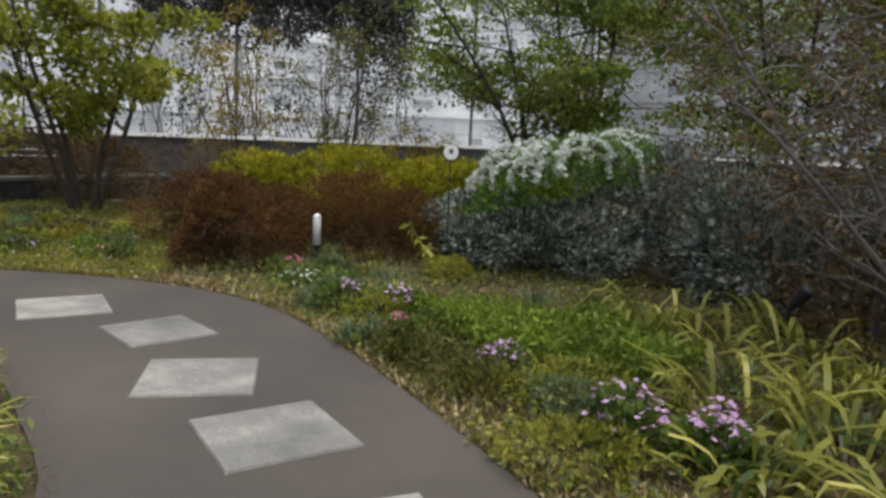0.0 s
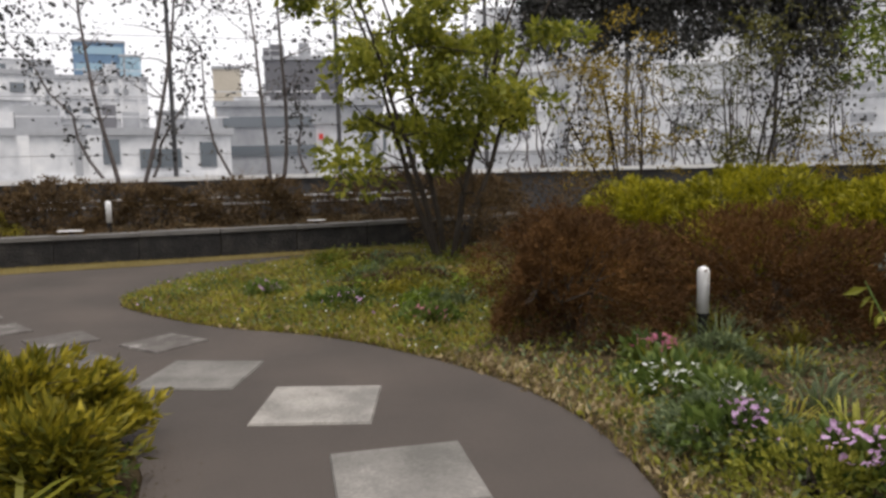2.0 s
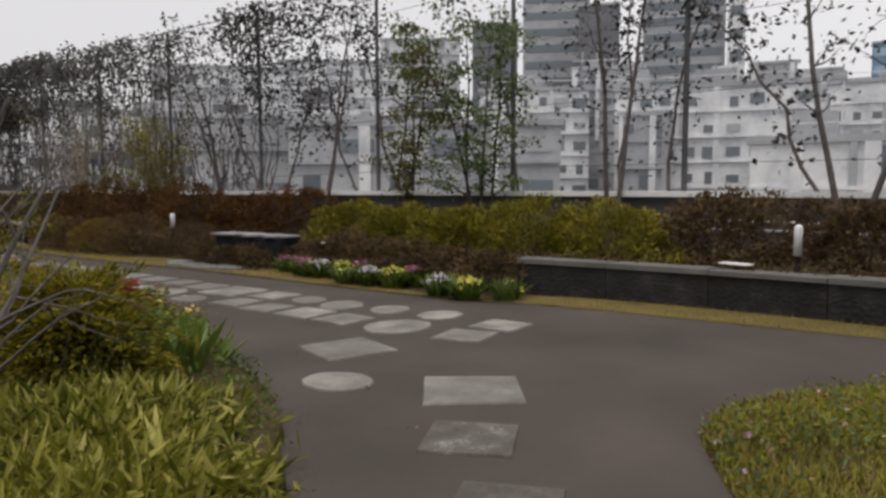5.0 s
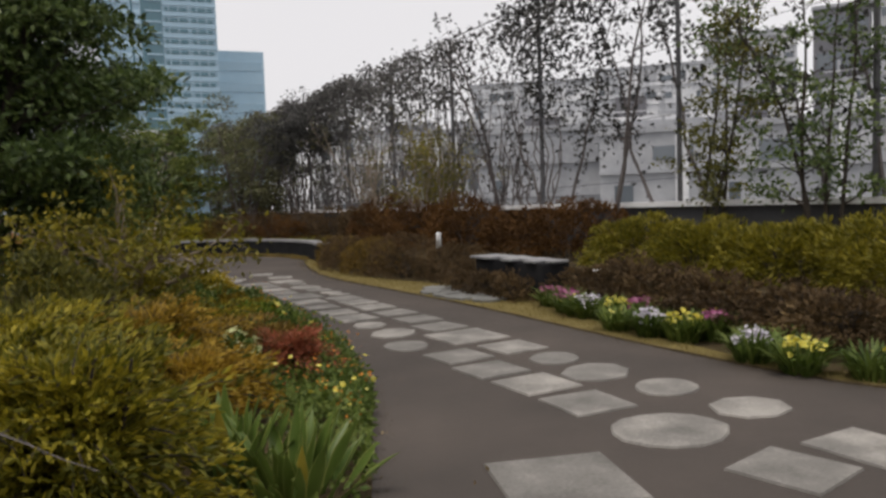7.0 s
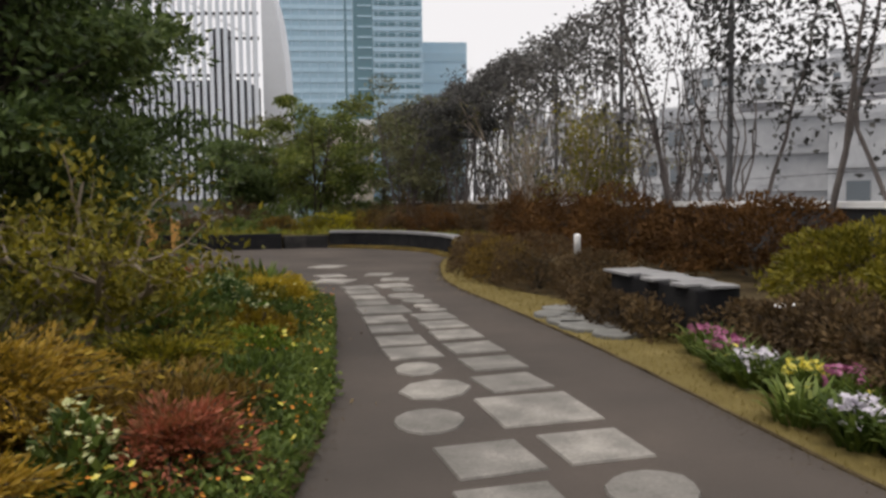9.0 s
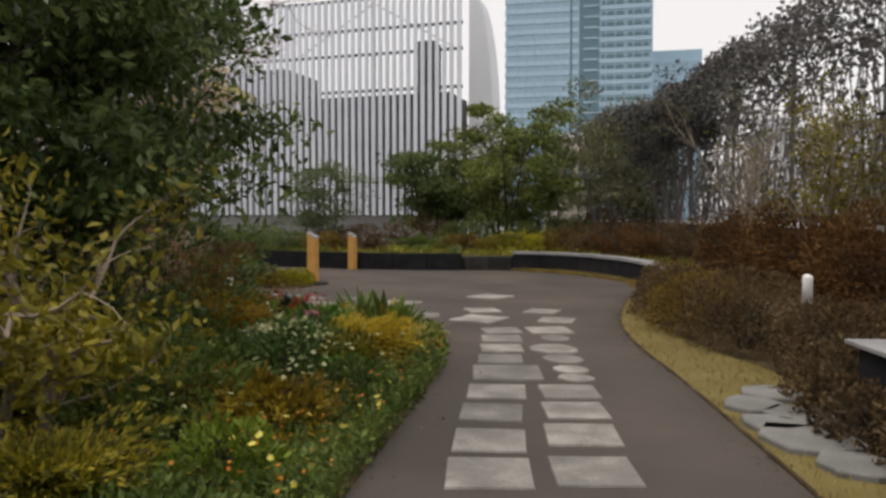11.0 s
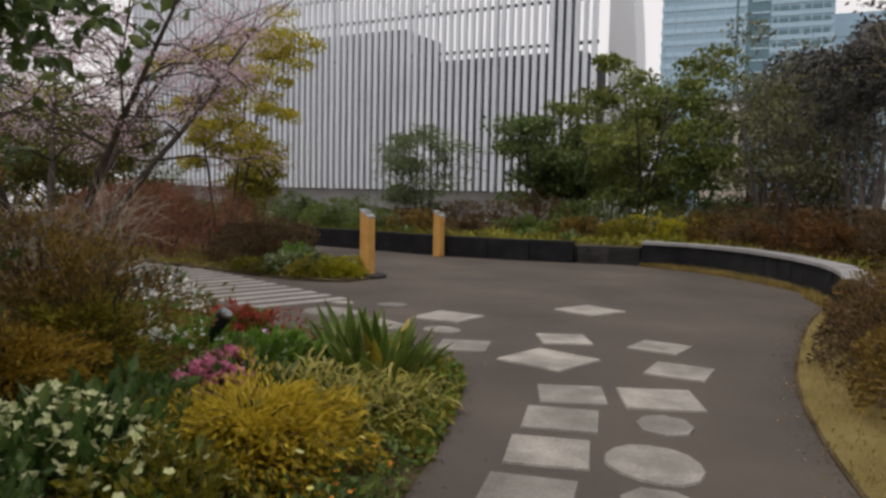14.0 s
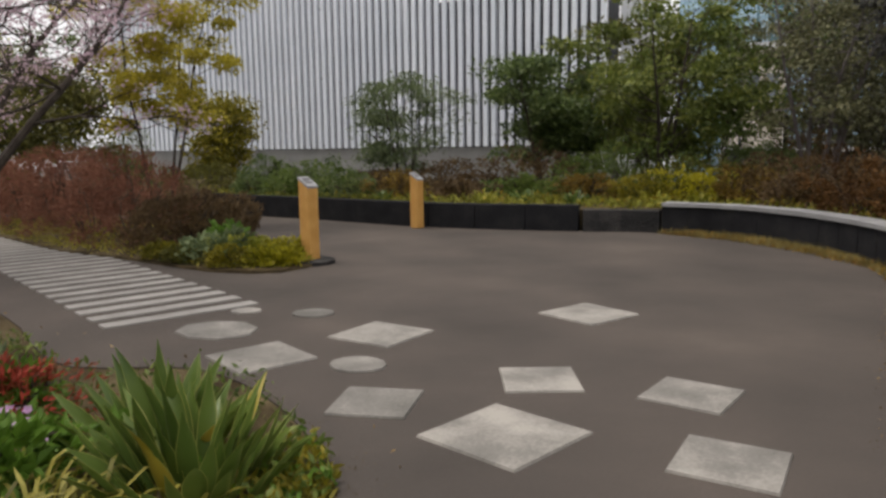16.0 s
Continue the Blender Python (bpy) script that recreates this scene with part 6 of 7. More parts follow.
tree("bare_tree", 0.0, 10.2, 0, 4.6, 2.0, 0.6, "brown", 0.055, 9000, "bare brown tree with many fine twigs and dry leaves", bark="greybark", stems=5, clusters=90, puff=0.25, seed=23, twiggy=3, trunk_r=0.035)
tree("thin_tree", -13.3, 8.5, 0, 3.6, 1.4, 1.2, "goldleaf", 0.07, 3200, "thin small tree with sparse yellow leaves", stems=5, clusters=60, puff=0.22, seed=16, twiggy=1, trunk_r=0.028)
tree("thin_tree", -11.6, 9.8, 0, 3.5, 1.4, 1.2, "olive", 0.07, 3200, "thin small tree with sparse olive leaves", stems=5, clusters=60, puff=0.22, seed=17, twiggy=1, trunk_r=0.028)
tree("thin_tree", -8.6, 12.8, 0, 4.2, 1.5, 0.9, "olive", 0.06, 900, "bare thin tree with few leaves", stems=6, clusters=70, puff=0.2, seed=18, twiggy=2, trunk_r=0.028, bark="greybark")
shrub("dark_shrub", -11.4, 6.6, 0, 0.9, 0.8, 0.9, "brown", 0.05, 6000, "dark brown shrub under the tree", seed=19)
shrub("dark_shrub", -13.4, 5.6, 0, 0.8, 0.7, 0.8, "brown", 0.05, 5000, "dark brown shrub under the tree", seed=20)
NORTH_BED = [tuple(p) for p in north if p[0] < 2] + [(-13.6, 6.0), (-9, 6.6), (-5, 8.2), (0.5, 8.2), (2.5, 4.0)]
ISLAND = [tuple(p) for p in north if p[0] < -6.3] + [(-13.4, 5.6), (-10.0, 5.4), (-7.0, 4.6)]
cover("lawn", ISLAND, 60000, "lawn", 0.06, "yellow-green winter lawn on the bed's tip", 0.075, 21, bladed=True, width=0.008)
cover("ground_cover", ISLAND, 5500, "feather", 0.04, "patches of fresh green leaves in the winter lawn", 0.12, 52, patchy=1.9)
cover("ground_cover", ISLAND, 2600, "rust", 0.04, "patches of withered brown leaves in the winter lawn", 0.09, 53, patchy=1.9)
cover("ground_cover", ISLAND, 7000, "ground_green", 0.035, "low green ground cover", 0.11, 22, patchy=1.5)
cover("ground_cover", NORTH_BED, 17000, "sage", 0.045, "low grey-green ground cover with gaps of soil", 0.14, 50, patchy=1.5)
cover("ground_cover", NORTH_BED, 13000, "ground_green", 0.05, "low green ground cover with gaps of soil", 0.17, 23, patchy=1.3)
cover("dead_leaves", NORTH_BED, 22000, "litter", 0.045, "fallen dry leaves on the bed", 0.05, 24)
RIM = [tuple(p) for p in north if -8.0 < p[0] < 1.0] + [tuple(p + np.array([0.15, 0.55])) for p in north[::-1] if -8.0 < p[0] < 1.0]
cover("dry_grass", RIM, 7000, "strawblade", 0.05, "dry straw grass along the bed edge", 0.07, 42, bladed=True, width=0.007)
cover("dead_leaves", RIM, 5000, "strawlitter", 0.05, "pale dry leaves along the bed edge", 0.035, 48)
cover("dry_grass", RIM, 1800, "lawn", 0.05, "yellow-green grass along the bed edge", 0.09, 43, bladed=True, width=0.008)
cover("ground_cover", [(-3.5, 4.95), (-2.4, 4.75), (-1.4, 5.1), (-1.4, 5.9), (-2.5, 6.2), (-3.3, 5.6)], 8000, "feather", 0.06, "bright green feathery ground cover", 0.34, 25)
for k, (x, y, r, h) in enumerate(((-3.76, 4.9, 0.34, 0.2), (-4.35, 4.8, 0.3, 0.16), (-2.0, 4.25, 0.3, 0.2), (-1.62, 4.5, 0.34, 0.24), (-1.3, 4.3, 0.3, 0.22), (-2.75, 4.3, 0.28, 0.15), (-1.0, 4.0, 0.3, 0.2), (-5.8, 5.7, 0.35, 0.2), (-5.2, 7.2, 0.3, 0.24), (-4.7, 6.5, 0.3, 0.22), (-3.3, 4.35, 0.22, 0.12))):
    shrub("cushion_plant", x, y, 0, r, r * 0.8, h, ("ground_green", "sage", "olive")[k % 3], 0.035, 1900, "low grey-green cushion plant in the flower bed", seed=450 + k, group="cushion plants", amp=0.3, stems=4)
for k, (x, y, r, h, c) in enumerate(((-2.08, 4.52, 0.2, 0.26, "blossomlilac"), (-1.05, 4.36, 0.26, 0.32, "blossomlilac"), (-4.21, 4.8, 0.24, 0.24, "blossomlilac"), (-3.82, 5.1, 0.22, 0.26, "blossomlilac"),
                                     (-5.2, 5.0, 0.34, 0.16, "blossomwhite"), (-4.75, 5.15, 0.24, 0.16, "blossomwhite"), (-5.75, 5.15, 0.2, 0.22, "blossompink"), (-3.03, 4.45, 0.14, 0.24, "blossompink"),
                                     (-8.6, 3.2, 0.25, 0.14, "blossomlilac"), (-9.6, 2.4, 0.25, 0.14, "blossomlilac"), (-7.6, 3.9, 0.25, 0.14, "blossompink"), (-0.6, 4.5, 0.2, 0.3, "blossomlilac"))):
    flower_plant("bedding_flower", x, y, 0, r, h, "midgreen", c, 700, 70, 0.036, "low clump of small flowers in the bed: " + M[c].name.replace("_", " "), 30 + k, "bedding flowers")
for k in range(26):
    q = np.random.default_rng(900 + k)
    u = q.random()
    x = -7.4 + 7.2 * u
    y = 4.9 + 1.5 * q.random() + 0.9 * u * q.random()
    strap_clump("grass_tuft", x, y, 0, 0.16, q.uniform(0.16, 0.3), 0.012, 60, ("sage", "ground_green", "lawn", "blade")[k % 4], "small tuft of green grass in the flower bed", 500 + k, 0.5, 0.6, group="grass tufts")
for k in range(24):
    q = np.random.default_rng(1200 + k)
    u, v = q.random(), q.random()
    shrub("lawn_tuft", -12.0 + 4.6 * u, 2.2 + 1.5 * u + (0.4 + 1.6 * v) * (1.0 - 0.3 * u), 0, q.uniform(0.14, 0.3), q.uniform(0.14, 0.28), q.uniform(0.09, 0.17), ("feather", "sage", "ground_green", "brown", "goldolive")[k % 5], 0.045, 900, "low tuft of " + ("feathery green", "grey-green", "yellow-green", "brown withered", "golden olive")[k % 5] + " leaves in the winter lawn", seed=480 + k, group="tufts in the lawn", amp=0.35, stems=3, category="plant")
sprinkle("small_flowers", ISLAND, 200, "blossomwhite", 0.024, "scattered tiny white flowers", 0.1, 26)
sprinkle("small_flowers", ISLAND, 60, "blossomlilac", 0.035, "scattered tiny lilac flowers", 0.1, 27)
for k, (x, y, r, ln) in enumerate(((-2.3, 6.7, 0.5, 0.75), (-1.6, 6.3, 0.45, 0.75), (-0.85, 5.2, 0.5, 0.8), (-0.5, 5.9, 0.5, 0.8), (-0.1, 4.9, 0.5, 0.85), (0.4, 5.2, 0.5, 0.85), (-1.2, 6.9, 0.45, 0.8), (0.1, 6.2, 0.5, 0.8), (0.5, 4.4, 0.4, 0.8), (-0.35, 4.35, 0.35, 0.6))):
    strap_clump("daylily", x, y, 0, r * 1.1, ln * 0.8, 0.042, 38, "lily", "clump of arching yellow-green strap leaves", 50 + k, 1.25, 0.85, separate=20, group="strap-leaved clumps")

# ---- inner bed, on the other side of the path ----
INNER_BED = [tuple(p) for p in inner if p[1] > -14.3 and p[0] < 0.3] + [(-1.0, -3.0), (-4.0, -5.0), (-3.5, -13.0), (-4.4, -14.2)]
for k, (x, y, r, h) in enumerate(((-4.75, 1.45, 0.5, 0.56), (-4.3, 0.95, 0.5, 0.6), (-5.25, 0.85, 0.5, 0.55), (-4.95, 1.72, 0.36, 0.42), (-4.4, 1.72, 0.34, 0.42))):
    spray_shrub("golden_shrub", x, y, 0, r, h, "goldspray", 130, 46, 0.07, "loose golden-green leafy shrub at the bend of the path", 40 + k, "golden shrubs at the bend", rise=0.9)
for k, (x, y) in enumerate(((-3.8, 1.7), (-3.35, 1.6), (-2.9, 1.5), (-2.4, 1.4), (-3.6, 1.25), (-2.0, 1.15))):
    strap_clump("striped_grass", x, y, 0, 0.4, 0.38, 0.032, 90, "bamboo", "clump of broad-bladed striped yellow grass beside the path", 75 + k, 0.9, 0.7, separate=20, group="striped grass clumps")
for k, (x, y) in enumerate(((-6.35, -0.1), (-5.9, 0.35), (-6.7, -0.6), (-5.95, -0.4), (-6.4, -1.0), (-6.8, -1.25), (-5.4, 0.2))):
    shrub("bamboo_grass", x, y, 0, 0.55, 0.55, 0.25 + 0.03 * (k % 3), "bamboo", 0.14, 1900, "dense clump of golden dwarf bamboo grass beside the path", aspect=0.17, amp=0.4, fill=0.35, category="grass", group="bamboo grass clumps", seed=80 + k, spread=1.5)
for k, (x, y) in enumerate(((-7.95, -2.7), (-7.65, -3.05))):
    sword_plant(x, y, 0, 0.44, 0.46, 0.078, 46, "clump of broad green sword leaves with pale edges beside the path", 90 + k, "sword plants")
bare_shrub("bare_shrub", -6.1, -1.35, 0, 1.75, 0.75, "greybark", "bare grey-branched shrub behind the bamboo grass", 9, 56, 5, 0.024)
spray_shrub("golden_shrub", -6.6, -3.55, 0, 0.85, 1.1, "goldspray", 300, 85, 0.055, "feathery golden-green shrub in layered sprays", 58, rise=0.25)
spray_shrub("golden_shrub", -7.0, -2.4, 0, 0.68, 1.2, "goldspray", 300, 85, 0.055, "feathery golden-green shrub in layered sprays", 51, rise=0.25)
spray_shrub("amber_shrub", -7.5, -4.15, 0, 0.6, 0.58, "amberspray", 170, 80, 0.05, "low orange-leaved shrub behind the sword leaves", 59, rise=0.3)
spray_shrub("golden_shrub", -6.4, -4.9, 0, 1.0, 1.0, "goldspray", 300, 85, 0.055, "feathery golden-green shrub in layered sprays", 52, rise=0.25)
spray_shrub("amber_shrub", -7.25, -5.3, 0, 0.85, 0.8, "amberspray", 240, 85, 0.052, "amber-orange leaved shrub in layered sprays", 53, rise=0.3)
spray_shrub("amber_shrub", -7.7, -6.8, 0, 0.65, 0.42, "goldspray", 170, 85, 0.052, "amber and olive leaved shrub", 54, rise=0.3)
shrub("olive_shrub", -6.5, -6.3, 0, 0.8, 0.8, 0.95, "olive", 0.06, 6000, "olive green shrub", seed=45)
shrub("rusty_shrub", -8.1, -5.65, 0, 0.5, 0.5, 0.46, "rust", 0.055, 3400, "low rusty shrub behind the scarlet leaves", seed=68, aspect=0.35)
spray_shrub("scarlet_shrub", -8.3, -5.0, 0, 0.42, 0.5, "scarletspray", 80, 60, 0.045, "small scarlet-leaved shrub at the path edge", 55, rise=0.5)
shrub("amber_shrub", -8.1, -8.4, 0, 0.45, 0.5, 0.46, "goldleaf", 0.055, 3500, "low golden shrub at the path edge", seed=47)
shrub("olive_shrub", -7.4, -8.3, 0, 0.6, 0.6, 0.5, "midgreen", 0.06, 3500, "olive green shrub", seed=48)
shrub("green_plant", -6.2, -10.0, 0, 0.5, 0.5, 0.45, "midgreen", 0.07, 2500, "olive green shrub", seed=49)
bare_shrub("pruned_shrub", -7.0, -7.45, 0, 1.6, 1.35, "palebark", "pruned shrub with crooked pale branches and olive leaves", 7, 50, 7, 0.036, "goldolive", 3800, 0.07, curl=0.3)
tree("evergreen_tree", -5.3, -9.1, 0, 6.3, 2.4, 0.6, "evergreen", 0.095, 72000, "large dark evergreen tree with a dense crown", stems=4, clusters=150, puff=0.5, clumps=270, shape=1.25, peak=0.1, flare=0.07, seed=51, trunk_r=0.08)
shrub("olive_shrub", -5.9, -11.5, 0, 0.75, 0.7, 1.1, "rust", 0.05, 6500, "loose olive shrub with yellowing tips", seed=58, aspect=0.3)
spray_shrub("amber_shrub", -6.2, -7.8, 0, 0.9, 0.75, "goldspray", 220, 80, 0.052, "golden and brown leaved shrub under the tree", 57, rise=0.3)
# evergreen leaf colour deepens these shrubs in place of the crown's shade
shrub("dark_shrub", -6.3, -9.0, 0, 0.95, 0.9, 1.7, "evergreen", 0.06, 6500, "dark green shrub under the evergreen tree", seed=63)
shrub("dark_shrub", -5.3, -8.9, 0, 1.1, 1.0, 1.4, "evergreen", 0.06, 7000, "dark green shrub under the evergreen tree", seed=52)
shrub("olive_shrub", -5.0, -11.7, 0, 0.9, 0.8, 1.05, "rust", 0.05, 7500, "loose rusty olive shrub", seed=53, aspect=0.35)
shrub("brown_shrub", -4.7, -12.2, 0, 0.8, 0.7, 1.1, "brown", 0.05, 2600, "loose brown shrub", seed=54, aspect=0.3)
bare_shrub("twiggy_shrub", -4.2, -12.9, 0, 1.25, 0.8, "palebark", "bare tan twiggy shrub", 40, 55, 6, 0.009, curl=0.07)
flower_plant("hellebore", -7.4, -10.15, 0, 0.55, 0.48, "blade_green", "blossomcream", 1300, 330, 0.048, "clump of cream hellebore flowers", 60, lsize=0.1)
flower_plant("hellebore", -7.9, -4.85, 0, 0.26, 0.46, "midgreen", "blossomcream", 600, 90, 0.042, "clump of cream flowers behind the scarlet shrub", 61, lsize=0.08)
flower_plant("pink_flower", -7.05, -11.5, 0, 0.32, 0.3, "blade_green", "blossompink", 600, 300, 0.07, "clump of deep pink flowers", 62)
flower_plant("pink_flower", -6.85, -11.9, 0, 0.26, 0.3, "blade_green", "blossompink", 500, 160, 0.068, "clump of deep pink flowers", 63)
flower_plant("white_flower", -6.05, -12.6, 0, 0.26, 0.3, "spirea", "blossomwhite", 500, 70, 0.06, "small clump of white flowers", 64)
flower_plant("white_flower", -5.2, -13.0, 0, 0.5, 0.55, "sage", "blossomwhite", 1100, 260, 0.04, "small bush with pale white blossom", 65)
flower_plant("white_flower", -5.75, -12.2, 0, 0.34, 0.4, "spirea", "blossomwhite", 900, 200, 0.045, "small bush with pale white blossom", 67)
flower_plant("pink_flower", -6.55, -12.75, 0, 0.26, 0.24, "spirea", "blossomlilac", 700, 60, 0.05, "low clump of lilac flowers among green leaves", 68)
shrub("green_plant", -6.65, -12.45, 0, 0.36, 0.34, 0.3, "spirea", 0.1, 900, "bright green broad-leaved bedding plant", seed=66)
shrub("green_plant", -6.0, -13.0, 0, 0.34, 0.34, 0.34, "spirea", 0.09, 900, "bright green broad-leaved bedding plant", seed=67)
shrub("scarlet_shrub", -6.15, -12.95, 0, 0.3, 0.3, 0.44, "redleaf", 0.05, 2400, "small scarlet-leaved shrub by the plank path", seed=56, aspect=0.3)
for k, (x, y, h, c) in enumerate(((-8.3, -7.4, 0.34, "feather"), (-8.2, -9.3, 0.3, "midgreen"), (-8.05, -10.1, 0.32, "goldolive"), (-7.6, -9.5, 0.38, "blade_green"), (-8.1, -9.9, 0.28, "spirea"), (-7.2, -9.6, 0.4, "midgreen"), (-8.4, -6.6, 0.3, "midgreen"), (-7.3, -10.8, 0.34, "blade_green"))):
    shrub("bedding_plant", x, y, 0, 0.32, 0.34, h, c, 0.05, 1500, "leafy green bedding plant among small flowers", seed=430 + k, group="bedding plants by the path", amp=0.3)
for k, (x, y, r, h, c) in enumerate(((-6.9, -9.2, 0.5, 0.6, "goldspray"), (-6.5, -10.6, 0.55, 0.85, "amberspray"), (-6.2, -11.3, 0.5, 0.95, "goldspray"), (-7.4, -8.8, 0.35, 0.4, "amberspray"))):
    spray_shrub("amber_shrub", x, y, 0, r, h, c, 120, 70, 0.05, "loose amber and gold leaved shrub under the evergreen tree", 70 + k, "amber shrubs under the tree", rise=0.4)
spray_shrub("gold_shrub", -7.9, -10.85, 0, 0.6, 0.46, "goldbright", 210, 80, 0.048, "low golden-yellow shrub in loose sprays", 56, rise=0.2)
flower_plant("yellow_flower", -7.8, -11.65, 0, 0.2, 0.14, "midgreen", "blossomyellow", 250, 40, 0.045, "small clump of yellow flowers", 66)
sword_plant(-7.5, -12.9, 0, 0.52, 0.52, 0.092, 66, "bold clump of green sword-shaped leaves with pale edges", 95, "sword plants")
sword_plant(-7.1, -13.15, 0, 0.44, 0.5, 0.085, 46, "bold clump of green sword-shaped leaves with pale edges", 96, "sword plants")
for k, (x, y) in enumerate(((-7.5, -11.8), (-7.2, -11.95), (-7.8, -11.95), (-8.0, -11.65), (-7.75, -12.35), (-7.45, -12.2), (-7.1, -12.35), (-8.0, -12.1))):
    strap_clump("sedge_clump", x, y, 0, 0.48, 0.34, 0.02, 150, "sedge", "low clump of arching olive-green sedge", 100 + k, 1.0, 0.9, separate=10, group="sedge clumps")
cover("ground_cover", INNER_BED, 34000, "midgreen", 0.052, "leafy green ground cover", 0.22, 28, patchy=1.0)
EDGE_BED = [tuple(p) for p in inner if -11.3 < p[1] < -2.5] + [(-6.9, -11.3), (-7.0, -2.5)]
TIP_BED = [tuple(p) for p in inner if -13.6 < p[1] < -11.2] + [(-5.6, -13.4), (-5.6, -11.3)]
cover("ground_cover", TIP_BED, 6000, "goldolive", 0.05, "small-leaved olive ground cover at the tip of the bed", 0.12, 47, patchy=1.0)
cover("ground_cover", TIP_BED, 2500, "spirea", 0.06, "patches of bright green ground cover at the tip of the bed", 0.14, 49, patchy=1.9)
cover("ground_cover", EDGE_BED, 27000, "midgreen", 0.05, "small-leaved green ground cover by the path", 0.24, 29)
sprinkle("small_flowers", EDGE_BED, 950, "blossomorange", 0.022, "scattered tiny orange flowers", 0.27, 30)
sprinkle("small_flowers", EDGE_BED, 200, "blossomyellow", 0.04, "scattered yellow flowers", 0.28, 31)
sprinkle("small_flowers", [(-8.6, -10.3), (-8.5, -7.9), (-6.9, -8.2), (-6.9, -10.2)], 150, "blossomcream", 0.042, "scattered cream flowers", 0.36, 32, patchy=0.6)

# ---- raised western bed, flower row and hedges ----
ROW = (("blossompink", -12.1, -7.5), ("blossomwhite", -11.98, -6.45), ("blossomyellow", -12.1, -6.05), ("blossompink", -12.25, -5.85), ("blossomwhite", -11.9, -5.15), ("blossomyellow", -12.0, -4.8), ("blossompink", -12.32, -4.72), ("blossomwhite", -11.9, -3.8), ("blossomyellow", -11.92, -3.33), ("blossompink", -12.0, -6.95))
for k, (c, x, y) in enumerate(ROW):
    flower_plant("primula", x, y, 0, 0.27, 0.27, "midgreen", {"blossomwhite": "blossomlilacwhite", "blossompink": "blossommauve"}.get(c, c), 190, 52, 0.052, "bedding plant with strap leaves and a head of blossom: " + M[c].name.replace("_", " "), 110 + k, "flower row by the planter wall", strappy=True, tight=0.62)
for k, (x, y) in enumerate(((-12.2, -2.95), (-11.95, -6.6), (-12.3, -5.6), (-12.35, -4.8), (-12.3, -3.9), (-11.8, -5.6))):
    flower_plant("primula", x, y, 0, 0.27, 0.26, "midgreen", "blossomyellow", 150, 5, 0.05, "green bedding plant with strap leaves in the flower row", 125 + k, "flower row by the planter wall", strappy=True)
HEDGES = ((-14.15, -8.3, 0.75, 0.9, 0.73, "hedge"), (-14.1, -7.0, 0.7, 0.9, 0.62, "hedge"), (-14.15, -5.6, 0.7, 0.9, 0.65, "hedge"), (-14.2, -4.2, 0.7, 0.9, 0.67, "hedge"), (-14.3, -2.8, 0.65, 0.8, 0.62, "hedge"),
          (-14.75, -1.5, 0.6, 0.75, 0.85, "brown"), (-15.0, 0.3, 0.6, 1.0, 0.9, "brown"), (-15.1, 2.2, 0.6, 1.0, 0.9, "brown"), (-15.4, 4.4, 0.6, 1.1, 0.85, "brown"), (-15.9, 6.3, 0.7, 1.0, 0.9, "brown"),
          (-14.0, -10.2, 0.9, 1.0, 0.95, "brownred"), (-13.8, -11.8, 0.9, 1.0, 0.95, "brownred"), (-13.5, -13.5, 0.9, 1.0, 0.95, "brownred"), (-13.2, -15.2, 0.9, 1.0, 0.95, "brownred"), (-12.9, -17.0, 0.9, 1.1, 1.0, "brownred"), (-12.6, -19.0, 0.8, 1.1, 1.0, "brown"))
for k, (x, y, rx, ry, h, c) in enumerate(HEDGES):
    words = {"hedge": "clipped golden-green hedge shrub in the raised bed", "brown": "bare-looking brown hedge shrub in the raised bed", "brownred": "russet-brown hedge shrub in the raised bed"}[c]
    shrub("hedge_shrub", x, y, 0.36, rx, ry, h, "goldolive" if c == "hedge" else c, 0.07, 7500, words, seed=200 + k, group="hedge along the parapet", amp=0.2, aspect=0.4)
for k in range(7):
    shrub("low_brown_plant", -12.75 - 0.05 * (k % 2), -3.7 - 0.62 * k, 0.12, 0.36, 0.42, 0.42, "brown", 0.05, 2800, "low brown winter plant behind the flower row", seed=380 + k, group="plants behind the flower row")
EDGE_HEDGE = ((-11.7, -12.5, 0.62, 0.8), (-11.3, -13.6, 0.62, 0.9), (-11.2, -14.9, 0.62, 0.9), (-11.3, -16.2, 0.6, 0.9), (-12.3, -11.2, 0.5, 0.6))
for k, (x, y, rx, ry) in enumerate(EDGE_HEDGE):
    shrub("low_hedge_shrub", x, y, 0.0, rx, ry, 0.72, "rust" if k % 2 else "brown", 0.04, 7500, "low clipped olive-brown hedge shrub beside the dry lawn", "bark", 0.4, 0.12, 12, 0.35, "shrub", "low hedge", 230 + k)
cover("dry_lawn", strip_poly, 16000, "strawblade", 0.05, "dry straw-coloured lawn blades", 0.045, 33, bladed=True, width=0.007, z=0.018)
cover("ground_cover", [tuple(p) for p in PLANTER] + [(-13.6, -7.6), (-14.6, -3.0), (-14.9, 2.0), (-15.6, 7.0)], 5000, "brown", 0.05, "brown twiggy ground cover along the planter edge", 0.14, 34, z=0.38)
cover("ground_cover", [(-12.25, -3.6), (-12.3, -7.6), (-13.7, -8.0), (-13.9, -3.4)], 9000, "brown", 0.055, "brown twiggy ground cover behind the flower row", 0.3, 40, z=0.12)
cover("ground_cover", [(-12.0, -8.0), (-11.75, -10.2), (-12.3, -10.6), (-12.45, -8.0)], 1800, "brown", 0.045, "brown ground cover at the foot of the bench", 0.14, 41)
